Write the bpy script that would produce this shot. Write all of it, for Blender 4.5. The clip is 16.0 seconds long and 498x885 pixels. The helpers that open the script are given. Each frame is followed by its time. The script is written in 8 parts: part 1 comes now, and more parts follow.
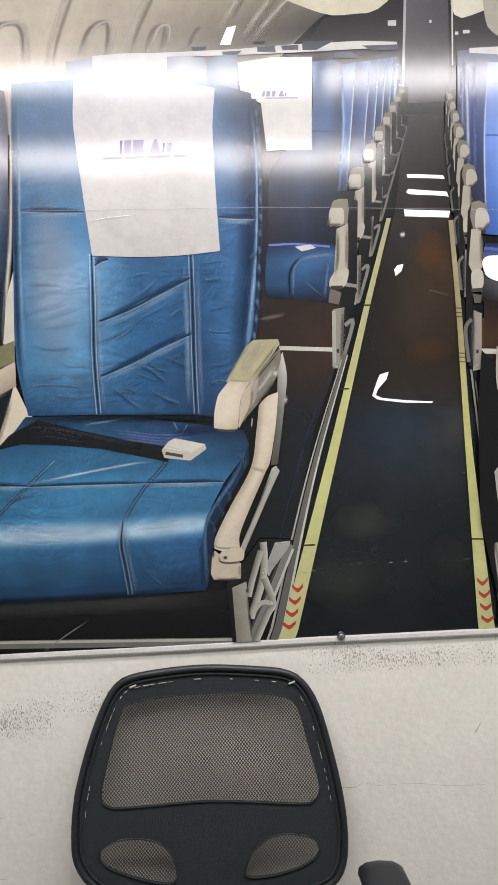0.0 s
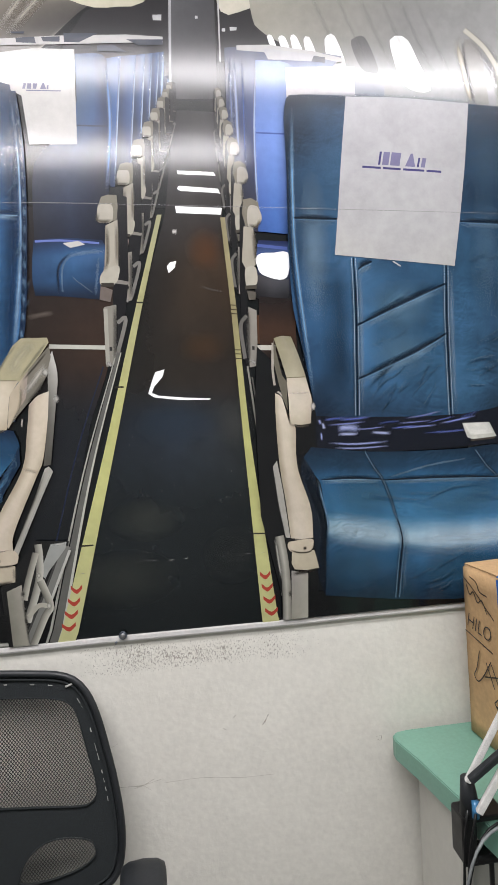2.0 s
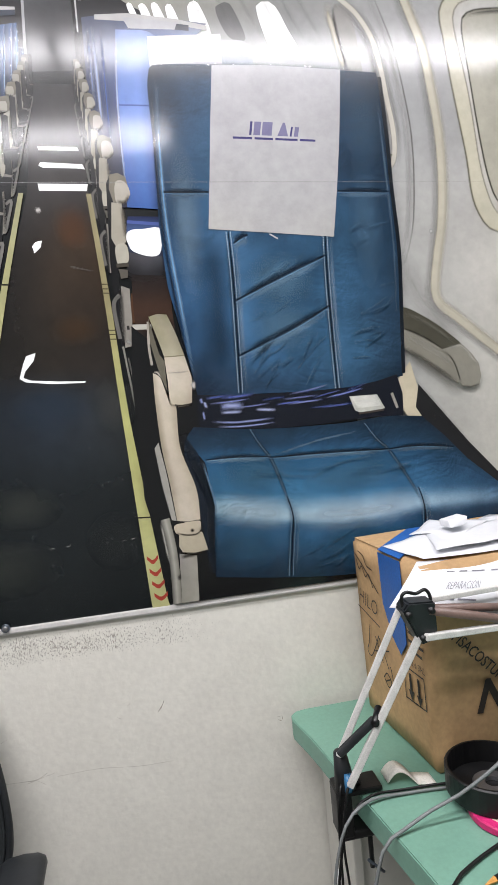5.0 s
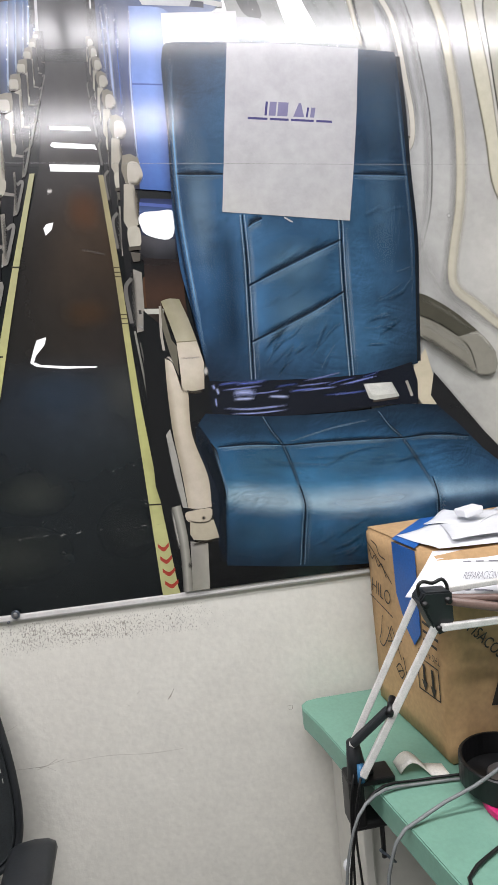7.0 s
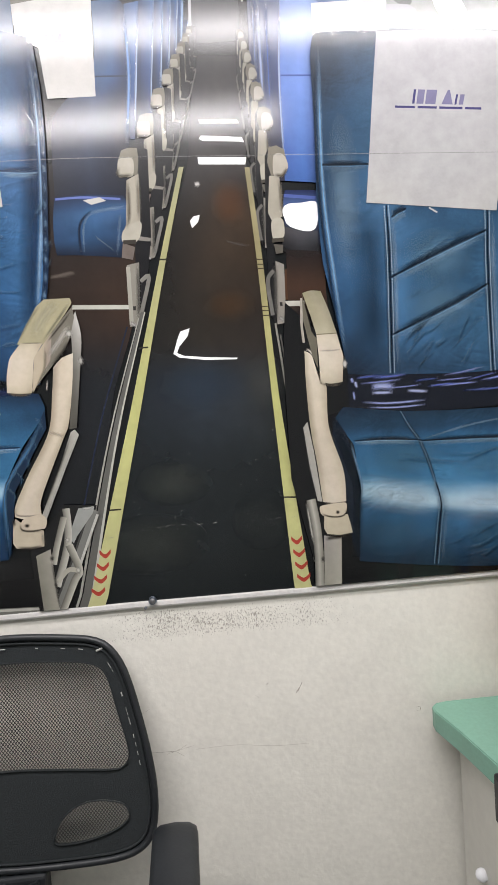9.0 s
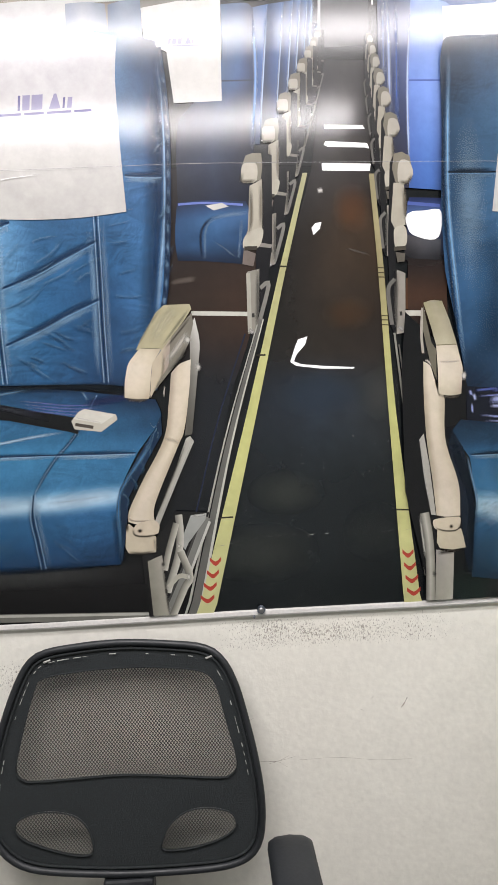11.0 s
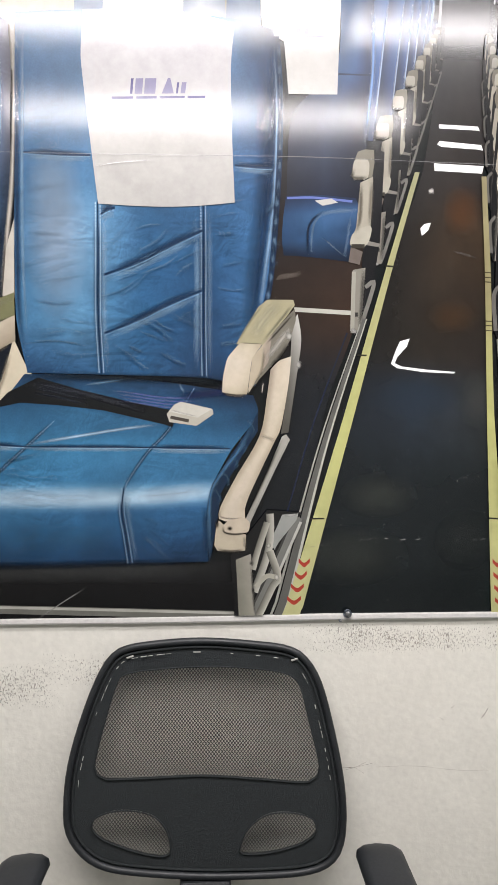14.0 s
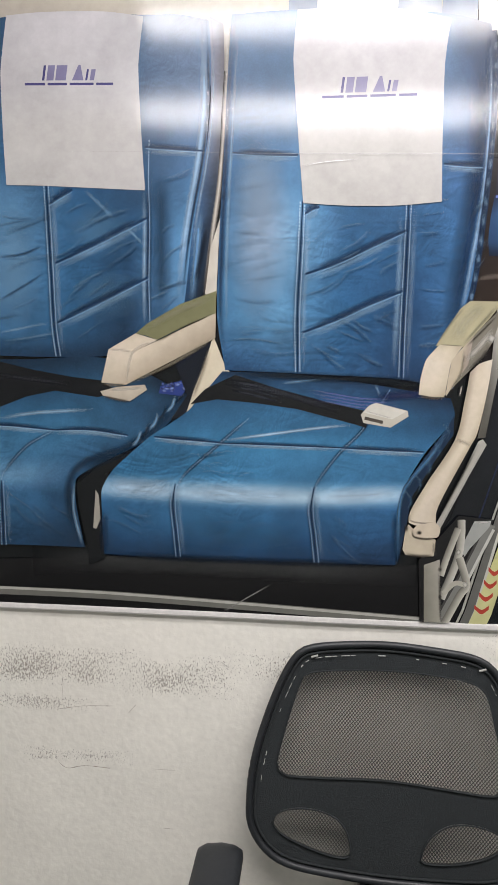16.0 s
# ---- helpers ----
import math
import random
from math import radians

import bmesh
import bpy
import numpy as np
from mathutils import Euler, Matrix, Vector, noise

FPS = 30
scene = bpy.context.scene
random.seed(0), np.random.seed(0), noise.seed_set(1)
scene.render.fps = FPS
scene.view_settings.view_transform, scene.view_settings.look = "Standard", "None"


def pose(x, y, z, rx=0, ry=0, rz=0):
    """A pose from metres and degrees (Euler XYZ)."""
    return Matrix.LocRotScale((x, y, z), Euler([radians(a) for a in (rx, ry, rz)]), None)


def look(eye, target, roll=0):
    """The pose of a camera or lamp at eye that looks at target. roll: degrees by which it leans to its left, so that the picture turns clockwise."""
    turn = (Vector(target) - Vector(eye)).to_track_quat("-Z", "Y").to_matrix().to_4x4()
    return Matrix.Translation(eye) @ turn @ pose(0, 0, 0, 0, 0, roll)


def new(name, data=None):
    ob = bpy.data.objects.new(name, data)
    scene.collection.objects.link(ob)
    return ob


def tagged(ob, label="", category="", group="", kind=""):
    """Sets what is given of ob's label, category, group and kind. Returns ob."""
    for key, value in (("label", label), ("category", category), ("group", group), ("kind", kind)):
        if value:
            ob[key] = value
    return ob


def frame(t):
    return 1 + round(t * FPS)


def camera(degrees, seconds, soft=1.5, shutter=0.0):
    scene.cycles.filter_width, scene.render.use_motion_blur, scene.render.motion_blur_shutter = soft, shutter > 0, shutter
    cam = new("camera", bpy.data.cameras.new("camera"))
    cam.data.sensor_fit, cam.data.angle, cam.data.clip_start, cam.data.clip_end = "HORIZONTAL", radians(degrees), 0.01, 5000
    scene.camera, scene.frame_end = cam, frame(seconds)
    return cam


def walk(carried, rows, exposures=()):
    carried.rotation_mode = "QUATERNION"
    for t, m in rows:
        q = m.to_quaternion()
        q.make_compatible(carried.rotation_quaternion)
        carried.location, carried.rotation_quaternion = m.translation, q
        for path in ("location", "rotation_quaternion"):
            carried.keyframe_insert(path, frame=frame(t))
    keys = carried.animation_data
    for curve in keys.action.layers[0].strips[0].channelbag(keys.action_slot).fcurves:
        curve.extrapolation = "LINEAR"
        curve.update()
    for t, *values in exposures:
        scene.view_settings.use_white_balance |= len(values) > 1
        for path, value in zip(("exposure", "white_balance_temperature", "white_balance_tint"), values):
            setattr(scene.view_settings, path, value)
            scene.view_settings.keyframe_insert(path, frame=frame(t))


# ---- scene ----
cam = camera(46.0, 16.0)
PATH = [
    (0, (-0.042, -0.229, 1.411), (0.058, 1.767, 1.352), -2.0),
    (0.5, (0.022, -0.23, 1.415), (0.151, 1.765, 1.351), -2.4),
    (1, (0.128, -0.231, 1.429), (0.315, 1.758, 1.336), -2.6),
    (1.5, (0.223, -0.244, 1.419), (0.461, 1.74, 1.33), -2.7),
    (2, (0.3, -0.254, 1.402), (0.558, 1.727, 1.319), -3.1),
    (2.5, (0.364, -0.259, 1.391), (0.643, 1.72, 1.305), -3.9),
    (3, (0.403, -0.258, 1.385), (0.691, 1.719, 1.295), -4.7),
    (3.5, (0.442, -0.26, 1.38), (0.734, 1.716, 1.283), -5.3),
    (4, (0.478, -0.258, 1.369), (0.781, 1.717, 1.27), -5.6),
    (4.2, (0.489, -0.261, 1.367), (0.798, 1.713, 1.265), -5.7),
    (6.5, (0.502, -0.249, 1.353), (0.808, 1.723, 1.225), -5.2),
    (7, (0.485, -0.243, 1.353), (0.779, 1.731, 1.214), -5.1),
    (7.5, (0.46, -0.235, 1.354), (0.741, 1.74, 1.206), -4.8),
    (8, (0.429, -0.23, 1.349), (0.652, 1.753, 1.213), -4.6),
    (8.5, (0.376, -0.225, 1.352), (0.542, 1.764, 1.22), -4.4),
    (9, (0.322, -0.219, 1.354), (0.442, 1.773, 1.226), -4.1),
    (9.5, (0.284, -0.217, 1.355), (0.364, 1.779, 1.244), -3.9),
    (10, (0.255, -0.214, 1.364), (0.299, 1.782, 1.249), -3.4),
    (12.3, (0.029, -0.182, 1.404), (0.097, 1.811, 1.252), -1.8),
    (12.5, (0.026, -0.183, 1.401), (0.09, 1.81, 1.256), -1.6),
    (13, (0.011, -0.18, 1.395), (0.074, 1.814, 1.253), -1.0),
    (13.5, (-0.013, -0.176, 1.395), (0.068, 1.816, 1.246), -0.5),
    (14, (-0.042, -0.173, 1.393), (0.03, 1.821, 1.25), -0.1),
    (14.5, (-0.109, -0.165, 1.392), (-0.084, 1.829, 1.244), 0.4),
    (15, (-0.182, -0.166, 1.387), (-0.185, 1.829, 1.247), 0.7),
    (15.5, (-0.234, -0.17, 1.393), (-0.286, 1.824, 1.248), 1.1),
    (16, (-0.291, -0.172, 1.393), (-0.408, 1.819, 1.243), 1.5),
]
walk(cam, [(t, look(eye, target, roll)) for t, eye, target, roll in PATH],
     [(0, 0.14, 6660, 9.5), (1, 0.10, 6640, 9.5), (2.5, 0.07, 6480, 9.5), (8, 0.07, 6460, 9.5), (9, 0.18, 6640, 9.5), (10, 0.24, 6660, 9.5), (12.5, 0.29, 6700, 10), (15, 0.28, 6700, 10), (16, 0.20, 6680, 10)])

# ---- light: the room's ceiling tubes, seen again in the glossy mural ----
world = bpy.data.worlds.new("room_world")
world.use_nodes = True
world.node_tree.nodes["Background"].inputs[0].default_value = (0.8, 0.85, 0.9, 1)
world.node_tree.nodes["Background"].inputs[1].default_value = 0.02
TUBE_GLOW = 7.0
LAMP_WATTS = 13.5
scene.view_settings.exposure = 0.0

WALL = 0.91      # front of the plaster wall
FACE = 0.906     # front of the printed sheet
EDGE = 0.985     # lower edge of the printed sheet


# ---- materials ----
def lin(r, g, b):
    return tuple((v / 255 / 12.92 if v < 11 else ((v / 255 + 0.055) / 1.055) ** 2.4) for v in (r, g, b))


def material(name, colour, rough=0.5, metal=0.0, vary=0.15, scale=30.0, bump=0.1, fine=0.0, spec=0.5):
    m = bpy.data.materials.new(name)
    m.use_nodes = True
    nt = m.node_tree
    b = nt.nodes["Principled BSDF"]
    b.inputs["Roughness"].default_value = rough
    b.inputs["Metallic"].default_value = metal
    b.inputs["Specular IOR Level"].default_value = spec
    co = nt.nodes.new("ShaderNodeTexCoord")
    n1 = nt.nodes.new("ShaderNodeTexNoise")
    n1.inputs["Scale"].default_value = scale
    n1.inputs["Detail"].default_value = 6
    nt.links.new(co.outputs["Object"], n1.inputs["Vector"])
    n2 = nt.nodes.new("ShaderNodeTexNoise")
    n2.inputs["Scale"].default_value = scale * 9
    n2.inputs["Detail"].default_value = 3
    nt.links.new(co.outputs["Object"], n2.inputs["Vector"])
    mix = nt.nodes.new("ShaderNodeMath")
    mix.operation = "ADD"
    nt.links.new(n1.outputs["Fac"], mix.inputs[0])
    nt.links.new(n2.outputs["Fac"], mix.inputs[1])
    rng = nt.nodes.new("ShaderNodeMapRange")
    rng.inputs["From Min"].default_value, rng.inputs["From Max"].default_value = 0.7, 1.3
    rng.inputs["To Min"].default_value, rng.inputs["To Max"].default_value = 1 - vary, 1 + vary
    nt.links.new(mix.outputs[0], rng.inputs["Value"])
    mul = nt.nodes.new("ShaderNodeMix")
    mul.data_type, mul.blend_type = "RGBA", "MULTIPLY"
    mul.inputs[0].default_value = 1
    mul.inputs[6].default_value = (*colour, 1)
    nt.links.new(rng.outputs[0], mul.inputs[7])
    nt.links.new(mul.outputs[2], b.inputs["Base Color"])
    rr = nt.nodes.new("ShaderNodeMapRange")
    rr.inputs["From Min"].default_value, rr.inputs["From Max"].default_value = 0.3, 0.7
    rr.inputs["To Min"].default_value, rr.inputs["To Max"].default_value = max(rough - 0.08, 0.02), min(rough + 0.08, 1)
    nt.links.new(n1.outputs["Fac"], rr.inputs["Value"])
    nt.links.new(rr.outputs[0], b.inputs["Roughness"])
    bp = nt.nodes.new("ShaderNodeBump")
    bp.inputs["Strength"].default_value = bump
    bp.inputs["Distance"].default_value = 0.002
    nt.links.new(mix.outputs[0], bp.inputs["Height"])
    nt.links.new(bp.outputs[0], b.inputs["Normal"])
    return m


def node(nt, kind, **values):
    n = nt.nodes.new(kind)
    for key, value in values.items():
        n.inputs[key.replace("_", " ")].default_value = value
    return n


def print_material(leather=False):
    """Glossy laminated print: ink colours from the drawing, one clear sheet of gloss with slight ripples."""
    m = bpy.data.materials.new("glossy_leather_print" if leather else "glossy_print")
    m.use_nodes = True
    nt = m.node_tree
    b = nt.nodes["Principled BSDF"]
    out = nt.nodes["Material Output"]
    ink = nt.nodes.new("ShaderNodeVertexColor")
    ink.layer_name = "ink"
    geo = nt.nodes.new("ShaderNodeNewGeometry")
    grain = node(nt, "ShaderNodeTexNoise", Scale=55.0, Detail=7.0, Roughness=0.65)
    blot = node(nt, "ShaderNodeTexNoise", Scale=9.0, Detail=4.0)
    for n in (grain, blot):
        nt.links.new(geo.outputs["Position"], n.inputs["Vector"])
    add = nt.nodes.new("ShaderNodeMath")
    add.operation = "ADD"
    nt.links.new(grain.outputs["Fac"], add.inputs[0])
    nt.links.new(blot.outputs["Fac"], add.inputs[1])
    rng = node(nt, "ShaderNodeMapRange", From_Min=0.7, From_Max=1.3, To_Min=0.90, To_Max=1.10)
    nt.links.new(add.outputs[0], rng.inputs["Value"])
    mul = nt.nodes.new("ShaderNodeMix")
    mul.data_type, mul.blend_type = "RGBA", "MULTIPLY"
    mul.inputs[0].default_value = 1
    nt.links.new(ink.outputs["Color"], mul.inputs[6])
    nt.links.new(rng.outputs[0], mul.inputs[7])
    colour = mul.outputs[2]
    if leather:
        # the photographed hide: crumpled folds lit from above, soft sheen and a pebbled grain
        pebble = node(nt, "ShaderNodeTexVoronoi", Scale=330.0)
        nt.links.new(geo.outputs["Position"], pebble.inputs["Vector"])
        where = node(nt, "ShaderNodeTexNoise", Scale=7.0, Detail=2.0)
        nt.links.new(geo.outputs["Position"], where.inputs["Vector"])
        for stretch, turn, size, detail, bend, force, shift in (((0.55, 1, 1.3), 0.30, 11.0, 2.0, 1.5, 1.5, 0.0034), ((1.0, 1, 0.8), -0.5, 24.0, 2.0, 1.6, 1.2, 0.0022)):
            heights = []
            for lift in (0.0, shift):
                put = nt.nodes.new("ShaderNodeMapping")
                put.inputs["Scale"].default_value = stretch
                put.inputs["Rotation"].default_value = (0, turn, 0)
                move = nt.nodes.new("ShaderNodeVectorMath")
                move.inputs[1].default_value = (lift * 0.5, 0, -lift)
                nt.links.new(geo.outputs["Position"], move.inputs[0])
                nt.links.new(move.outputs[0], put.inputs["Vector"])
                fold = node(nt, "ShaderNodeTexNoise", Scale=size, Detail=detail, Roughness=0.55, Distortion=bend)
                nt.links.new(put.outputs[0], fold.inputs["Vector"])
                ridge = nt.nodes.new("ShaderNodeMath")
                ridge.operation = "PINGPONG"
                ridge.inputs[1].default_value = 0.16
                nt.links.new(fold.outputs["Fac"], ridge.inputs[0])
                heights.append(ridge.outputs[0])
            slope = nt.nodes.new("ShaderNodeMath")
            slope.operation = "SUBTRACT"
            nt.links.new(heights[0], slope.inputs[0])
            nt.links.new(heights[1], slope.inputs[1])
            shade = node(nt, "ShaderNodeMapRange", From_Min=-0.06, From_Max=0.06, To_Min=1 - 0.22 * force / 2, To_Max=1 + 0.22 * force / 2)
            nt.links.new(slope.outputs[0], shade.inputs["Value"])
            amount = node(nt, "ShaderNodeMapRange", From_Min=0.44, From_Max=0.64, To_Min=0.08, To_Max=1.0)
            nt.links.new(where.outputs["Fac"], amount.inputs["Value"])
            lines = nt.nodes.new("ShaderNodeMix")
            lines.data_type, lines.blend_type = "RGBA", "MULTIPLY"
            nt.links.new(amount.outputs[0], lines.inputs[0])
            nt.links.new(colour, lines.inputs[6])
            nt.links.new(shade.outputs[0], lines.inputs[7])
            colour = lines.outputs[2]
        sheen = node(nt, "ShaderNodeTexNoise", Scale=11.0, Detail=3.0, Distortion=0.6)
        nt.links.new(geo.outputs["Position"], sheen.inputs["Vector"])
        soft_tone = node(nt, "ShaderNodeMapRange", From_Min=0.3, From_Max=0.7, To_Min=0.84, To_Max=1.18)
        nt.links.new(sheen.outputs["Fac"], soft_tone.inputs["Value"])
        tone = node(nt, "ShaderNodeMapRange", From_Max=0.8, To_Min=1.07, To_Max=0.92)
        nt.links.new(pebble.outputs["Distance"], tone.inputs["Value"])
        for value in (soft_tone, tone):
            grained = nt.nodes.new("ShaderNodeMix")
            grained.data_type, grained.blend_type = "RGBA", "MULTIPLY"
            grained.inputs[0].default_value = 1
            nt.links.new(colour, grained.inputs[6])
            nt.links.new(value.outputs[0], grained.inputs[7])
            colour = grained.outputs[2]
    nt.links.new(colour, b.inputs["Base Color"])
    b.inputs["Roughness"].default_value = 0.088
    b.inputs["Specular IOR Level"].default_value = 0.25
    # a faint haze in the laminate spreads the tubes' glow
    b.inputs["Coat Weight"].default_value = 0.42
    b.inputs["Coat Roughness"].default_value = 0.26
    b.inputs["Coat IOR"].default_value = 1.45
    ripple = node(nt, "ShaderNodeTexNoise", Scale=330.0, Detail=2.0)
    wave = node(nt, "ShaderNodeTexNoise", Scale=3.0, Detail=1.0)
    along = nt.nodes.new("ShaderNodeMapping")
    along.inputs["Scale"].default_value = (0.55, 1, 1.5)
    nt.links.new(geo.outputs["Position"], along.inputs["Vector"])
    nt.links.new(along.outputs[0], ripple.inputs["Vector"])
    nt.links.new(geo.outputs["Position"], wave.inputs["Vector"])
    b1 = node(nt, "ShaderNodeBump", Strength=0.16, Distance=0.0004)
    nt.links.new(ripple.outputs["Fac"], b1.inputs["Height"])
    b2 = node(nt, "ShaderNodeBump", Strength=0.10, Distance=0.006)
    nt.links.new(wave.outputs["Fac"], b2.inputs["Height"])
    nt.links.new(b1.outputs[0], b2.inputs["Normal"])
    nt.links.new(b2.outputs[0], b.inputs["Normal"])
    clear = nt.nodes.new("ShaderNodeBsdfTransparent")
    blend = nt.nodes.new("ShaderNodeMixShader")
    nt.links.new(ink.outputs["Alpha"], blend.inputs[0])
    nt.links.new(clear.outputs[0], blend.inputs[1])
    nt.links.new(b.outputs[0], blend.inputs[2])
    nt.links.new(blend.outputs[0], out.inputs["Surface"])
    return m


def plaster_material():
    """White painted plaster with scuffed bands where chairs and boxes have rubbed, and hairline cracks."""
    m = material("white_plaster", lin(223, 221, 212), rough=0.6, vary=0.06, scale=9.0, bump=0.38)
    nt = m.node_tree
    b = nt.nodes["Principled BSDF"]
    geo = nt.nodes.new("ShaderNodeNewGeometry")
    sep = nt.nodes.new("ShaderNodeSeparateXYZ")
    nt.links.new(geo.outputs["Position"], sep.inputs[0])
    base = b.inputs["Base Color"].links[0].from_socket

    def op(kind, a, c):
        n = nt.nodes.new("ShaderNodeMath")
        n.operation = kind
        for i, v in enumerate((a, c)):
            if isinstance(v, (int, float)):
                n.inputs[i].default_value = v
            else:
                nt.links.new(v, n.inputs[i])
        return n.outputs[0]

    def patch_mask(x, z, half_x, half_z):
        ax = op("DIVIDE", op("ABSOLUTE", op("SUBTRACT", sep.outputs["X"], x), 0), half_x)
        az = op("DIVIDE", op("ABSOLUTE", op("SUBTRACT", sep.outputs["Z"], z), 0), half_z)
        d = op("MAXIMUM", ax, az)
        return op("MAXIMUM", op("SUBTRACT", 1.0, op("MULTIPLY", d, d)), 0)

    stretch = nt.nodes.new("ShaderNodeMapping")
    stretch.inputs["Scale"].default_value = (1.5, 1, 0.85)
    nt.links.new(geo.outputs["Position"], stretch.inputs["Vector"])
    speck = node(nt, "ShaderNodeTexNoise", Scale=210.0, Detail=5.0, Roughness=0.75)
    nt.links.new(stretch.outputs[0], speck.inputs["Vector"])
    broad = node(nt, "ShaderNodeTexNoise", Scale=11.0, Detail=3.0)
    nt.links.new(geo.outputs["Position"], broad.inputs["Vector"])
    total = None
    for x, z, hx, hz in SCUFFS:
        k = patch_mask(x, z, hx, hz)
        total = k if total is None else op("MAXIMUM", total, k)
    level = op("ADD", op("MULTIPLY", total, 0.137), op("MULTIPLY", op("SUBTRACT", broad.outputs["Fac"], 0.5), 0.22))
    hit = node(nt, "ShaderNodeMapRange", From_Min=0.645, From_Max=0.70)
    nt.links.new(op("ADD", speck.outputs["Fac"], level), hit.inputs["Value"])
    hit.clamp = True
    fac = op("MULTIPLY", op("MULTIPLY", hit.outputs[0], op("MINIMUM", op("MULTIPLY", total, 3.0), 1.0)), 0.75)
    mix = nt.nodes.new("ShaderNodeMix")
    mix.data_type = "RGBA"
    nt.links.new(fac, mix.inputs[0])
    nt.links.new(base, mix.inputs[6])
    mix.inputs[7].default_value = (*lin(96, 88, 78), 1)
    # yellowish grime, soft and wide
    grime = node(nt, "ShaderNodeTexNoise", Scale=2.2, Detail=5.0)
    nt.links.new(geo.outputs["Position"], grime.inputs["Vector"])
    gr = node(nt, "ShaderNodeMapRange", From_Min=0.45, From_Max=0.75, To_Max=0.35)
    nt.links.new(grime.outputs["Fac"], gr.inputs["Value"])
    mix2 = nt.nodes.new("ShaderNodeMix")
    mix2.data_type = "RGBA"
    nt.links.new(gr.outputs[0], mix2.inputs[0])
    nt.links.new(mix.outputs[2], mix2.inputs[6])
    mix2.inputs[7].default_value = (*lin(206, 200, 190), 1)
    nt.links.new(mix2.outputs[2], b.inputs["Base Color"])
    return m


# scuffed stretches of the plaster: centre x, z and half sizes
SCUFFS = [(0.33, 0.938, 0.28, 0.036), (-0.75, 0.865, 0.24, 0.050), (-0.48, 0.855, 0.14, 0.05), 
          (-0.68, 0.685, 0.13, 0.018), (-0.28, 0.885, 0.12, 0.04), (-0.75, 0.79, 0.14, 0.02)]
INK = print_material()
LEATHER_INK = print_material(True)
PLASTER = plaster_material()
CEILING = material("ceiling_paint", lin(225, 224, 220), rough=0.8, vary=0.04, scale=4)
ROOM_PAINT = material("room_paint", lin(214, 216, 212), rough=0.7, vary=0.06, scale=3)
FLOOR_TILE = material("floor_vinyl", lin(116, 117, 114), rough=0.4, vary=0.2, scale=6)
TRIM = material("painted_trim", lin(205, 203, 200), rough=0.4, vary=0.08, scale=20)
ALU = material("dull_aluminium", lin(150, 150, 152), rough=0.35, metal=0.9, vary=0.1, scale=40)
STEEL = material("grey_steel_screw", lin(120, 128, 140), rough=0.3, metal=0.9, vary=0.2, scale=90)
BLACK_PLASTIC = material("black_plastic", lin(30, 33, 36), rough=0.5, vary=0.2, scale=25, bump=0.08)
BLACK_GLOSS = material("black_smooth_plastic", lin(11, 11, 12), rough=0.45, vary=0.2, scale=30, bump=0.05)
MESH_CLOTH = material("black_mesh_cloth", lin(46, 47, 46), rough=0.8, vary=0.25, scale=90, bump=0.3)
DARK_CLOTH = material("black_backing_cloth", lin(33, 38, 40), rough=0.85, vary=0.6, scale=260, bump=0.6)
SCRAPED = material("scraped_white_thread", lin(165, 165, 160), rough=0.7, vary=0.4, scale=120)
GREEN_TOP = material("green_laminate", lin(116, 158, 140), rough=0.45, vary=0.07, scale=18, bump=0.06)
CABINET = material("cream_cabinet_paint", lin(200, 198, 190), rough=0.45, vary=0.05, scale=6)
CARD = material("brown_cardboard", lin(184, 150, 108), rough=0.8, vary=0.13, scale=12, bump=0.15)
BLUE_TAPE = material("blue_masking_tape", lin(32, 92, 168), rough=0.5, vary=0.15, scale=30)
PAPER = material("white_paper", lin(222, 223, 226), rough=0.7, vary=0.03, scale=14)
MARKER = material("black_marker_ink", lin(48, 40, 34), rough=0.6, vary=0.2, scale=80)
PENCIL = material("grey_pen_ink", lin(120, 120, 130), rough=0.7, vary=0.2, scale=80)
WHITE_METAL = material("chipped_white_enamel", lin(214, 212, 208), rough=0.4, vary=0.15, scale=60)
BROWN_BAR = material("brown_grey_bar", lin(112, 92, 84), rough=0.4, vary=0.15, scale=40)
CABLE = material("grey_cable", lin(118, 122, 122), rough=0.5, vary=0.12, scale=50)
BLACK_CABLE = material("black_cable", lin(10, 10, 11), rough=0.45, vary=0.15, scale=50)
PINK = material("pink_tape_roll", lin(205, 40, 110), rough=0.5, vary=0.12, scale=40)
TAPE_CORE = material("pale_tape_core", lin(222, 196, 176), rough=0.7, vary=0.1, scale=50)
BLUE_BIT = material("blue_plastic", lin(70, 130, 175), rough=0.3, vary=0.1, scale=50)


def glow_material(name, colour, strength):
    m = bpy.data.materials.new(name)
    m.use_nodes = True
    nt = m.node_tree
    e = nt.nodes.new("ShaderNodeEmission")
    e.inputs[0].default_value, e.inputs[1].default_value = (*colour, 1), strength
    nt.links.new(e.outputs[0], nt.nodes["Material Output"].inputs["Surface"])
    return m


TUBE = glow_material("lit_tube_glass", (1.0, 0.95, 1.0), TUBE_GLOW)


# ---- mesh helpers ----
def link(name, bm, mat, parent=None, label="", smooth=False):
    me = bpy.data.meshes.new(name)
    bmesh.ops.recalc_face_normals(bm, faces=bm.faces[:])
    for f in bm.faces:
        f.smooth = smooth
    bm.to_mesh(me)
    bm.free()
    me.materials.append(mat)
    ob = new(name, me)
    if parent is not None:
        ob.parent = parent
    if label:
        tagged(ob, label)
    return ob


def part(name, bm, mat, parent, label="", smooth=False):
    return link(name, bm, mat, parent, label, smooth)


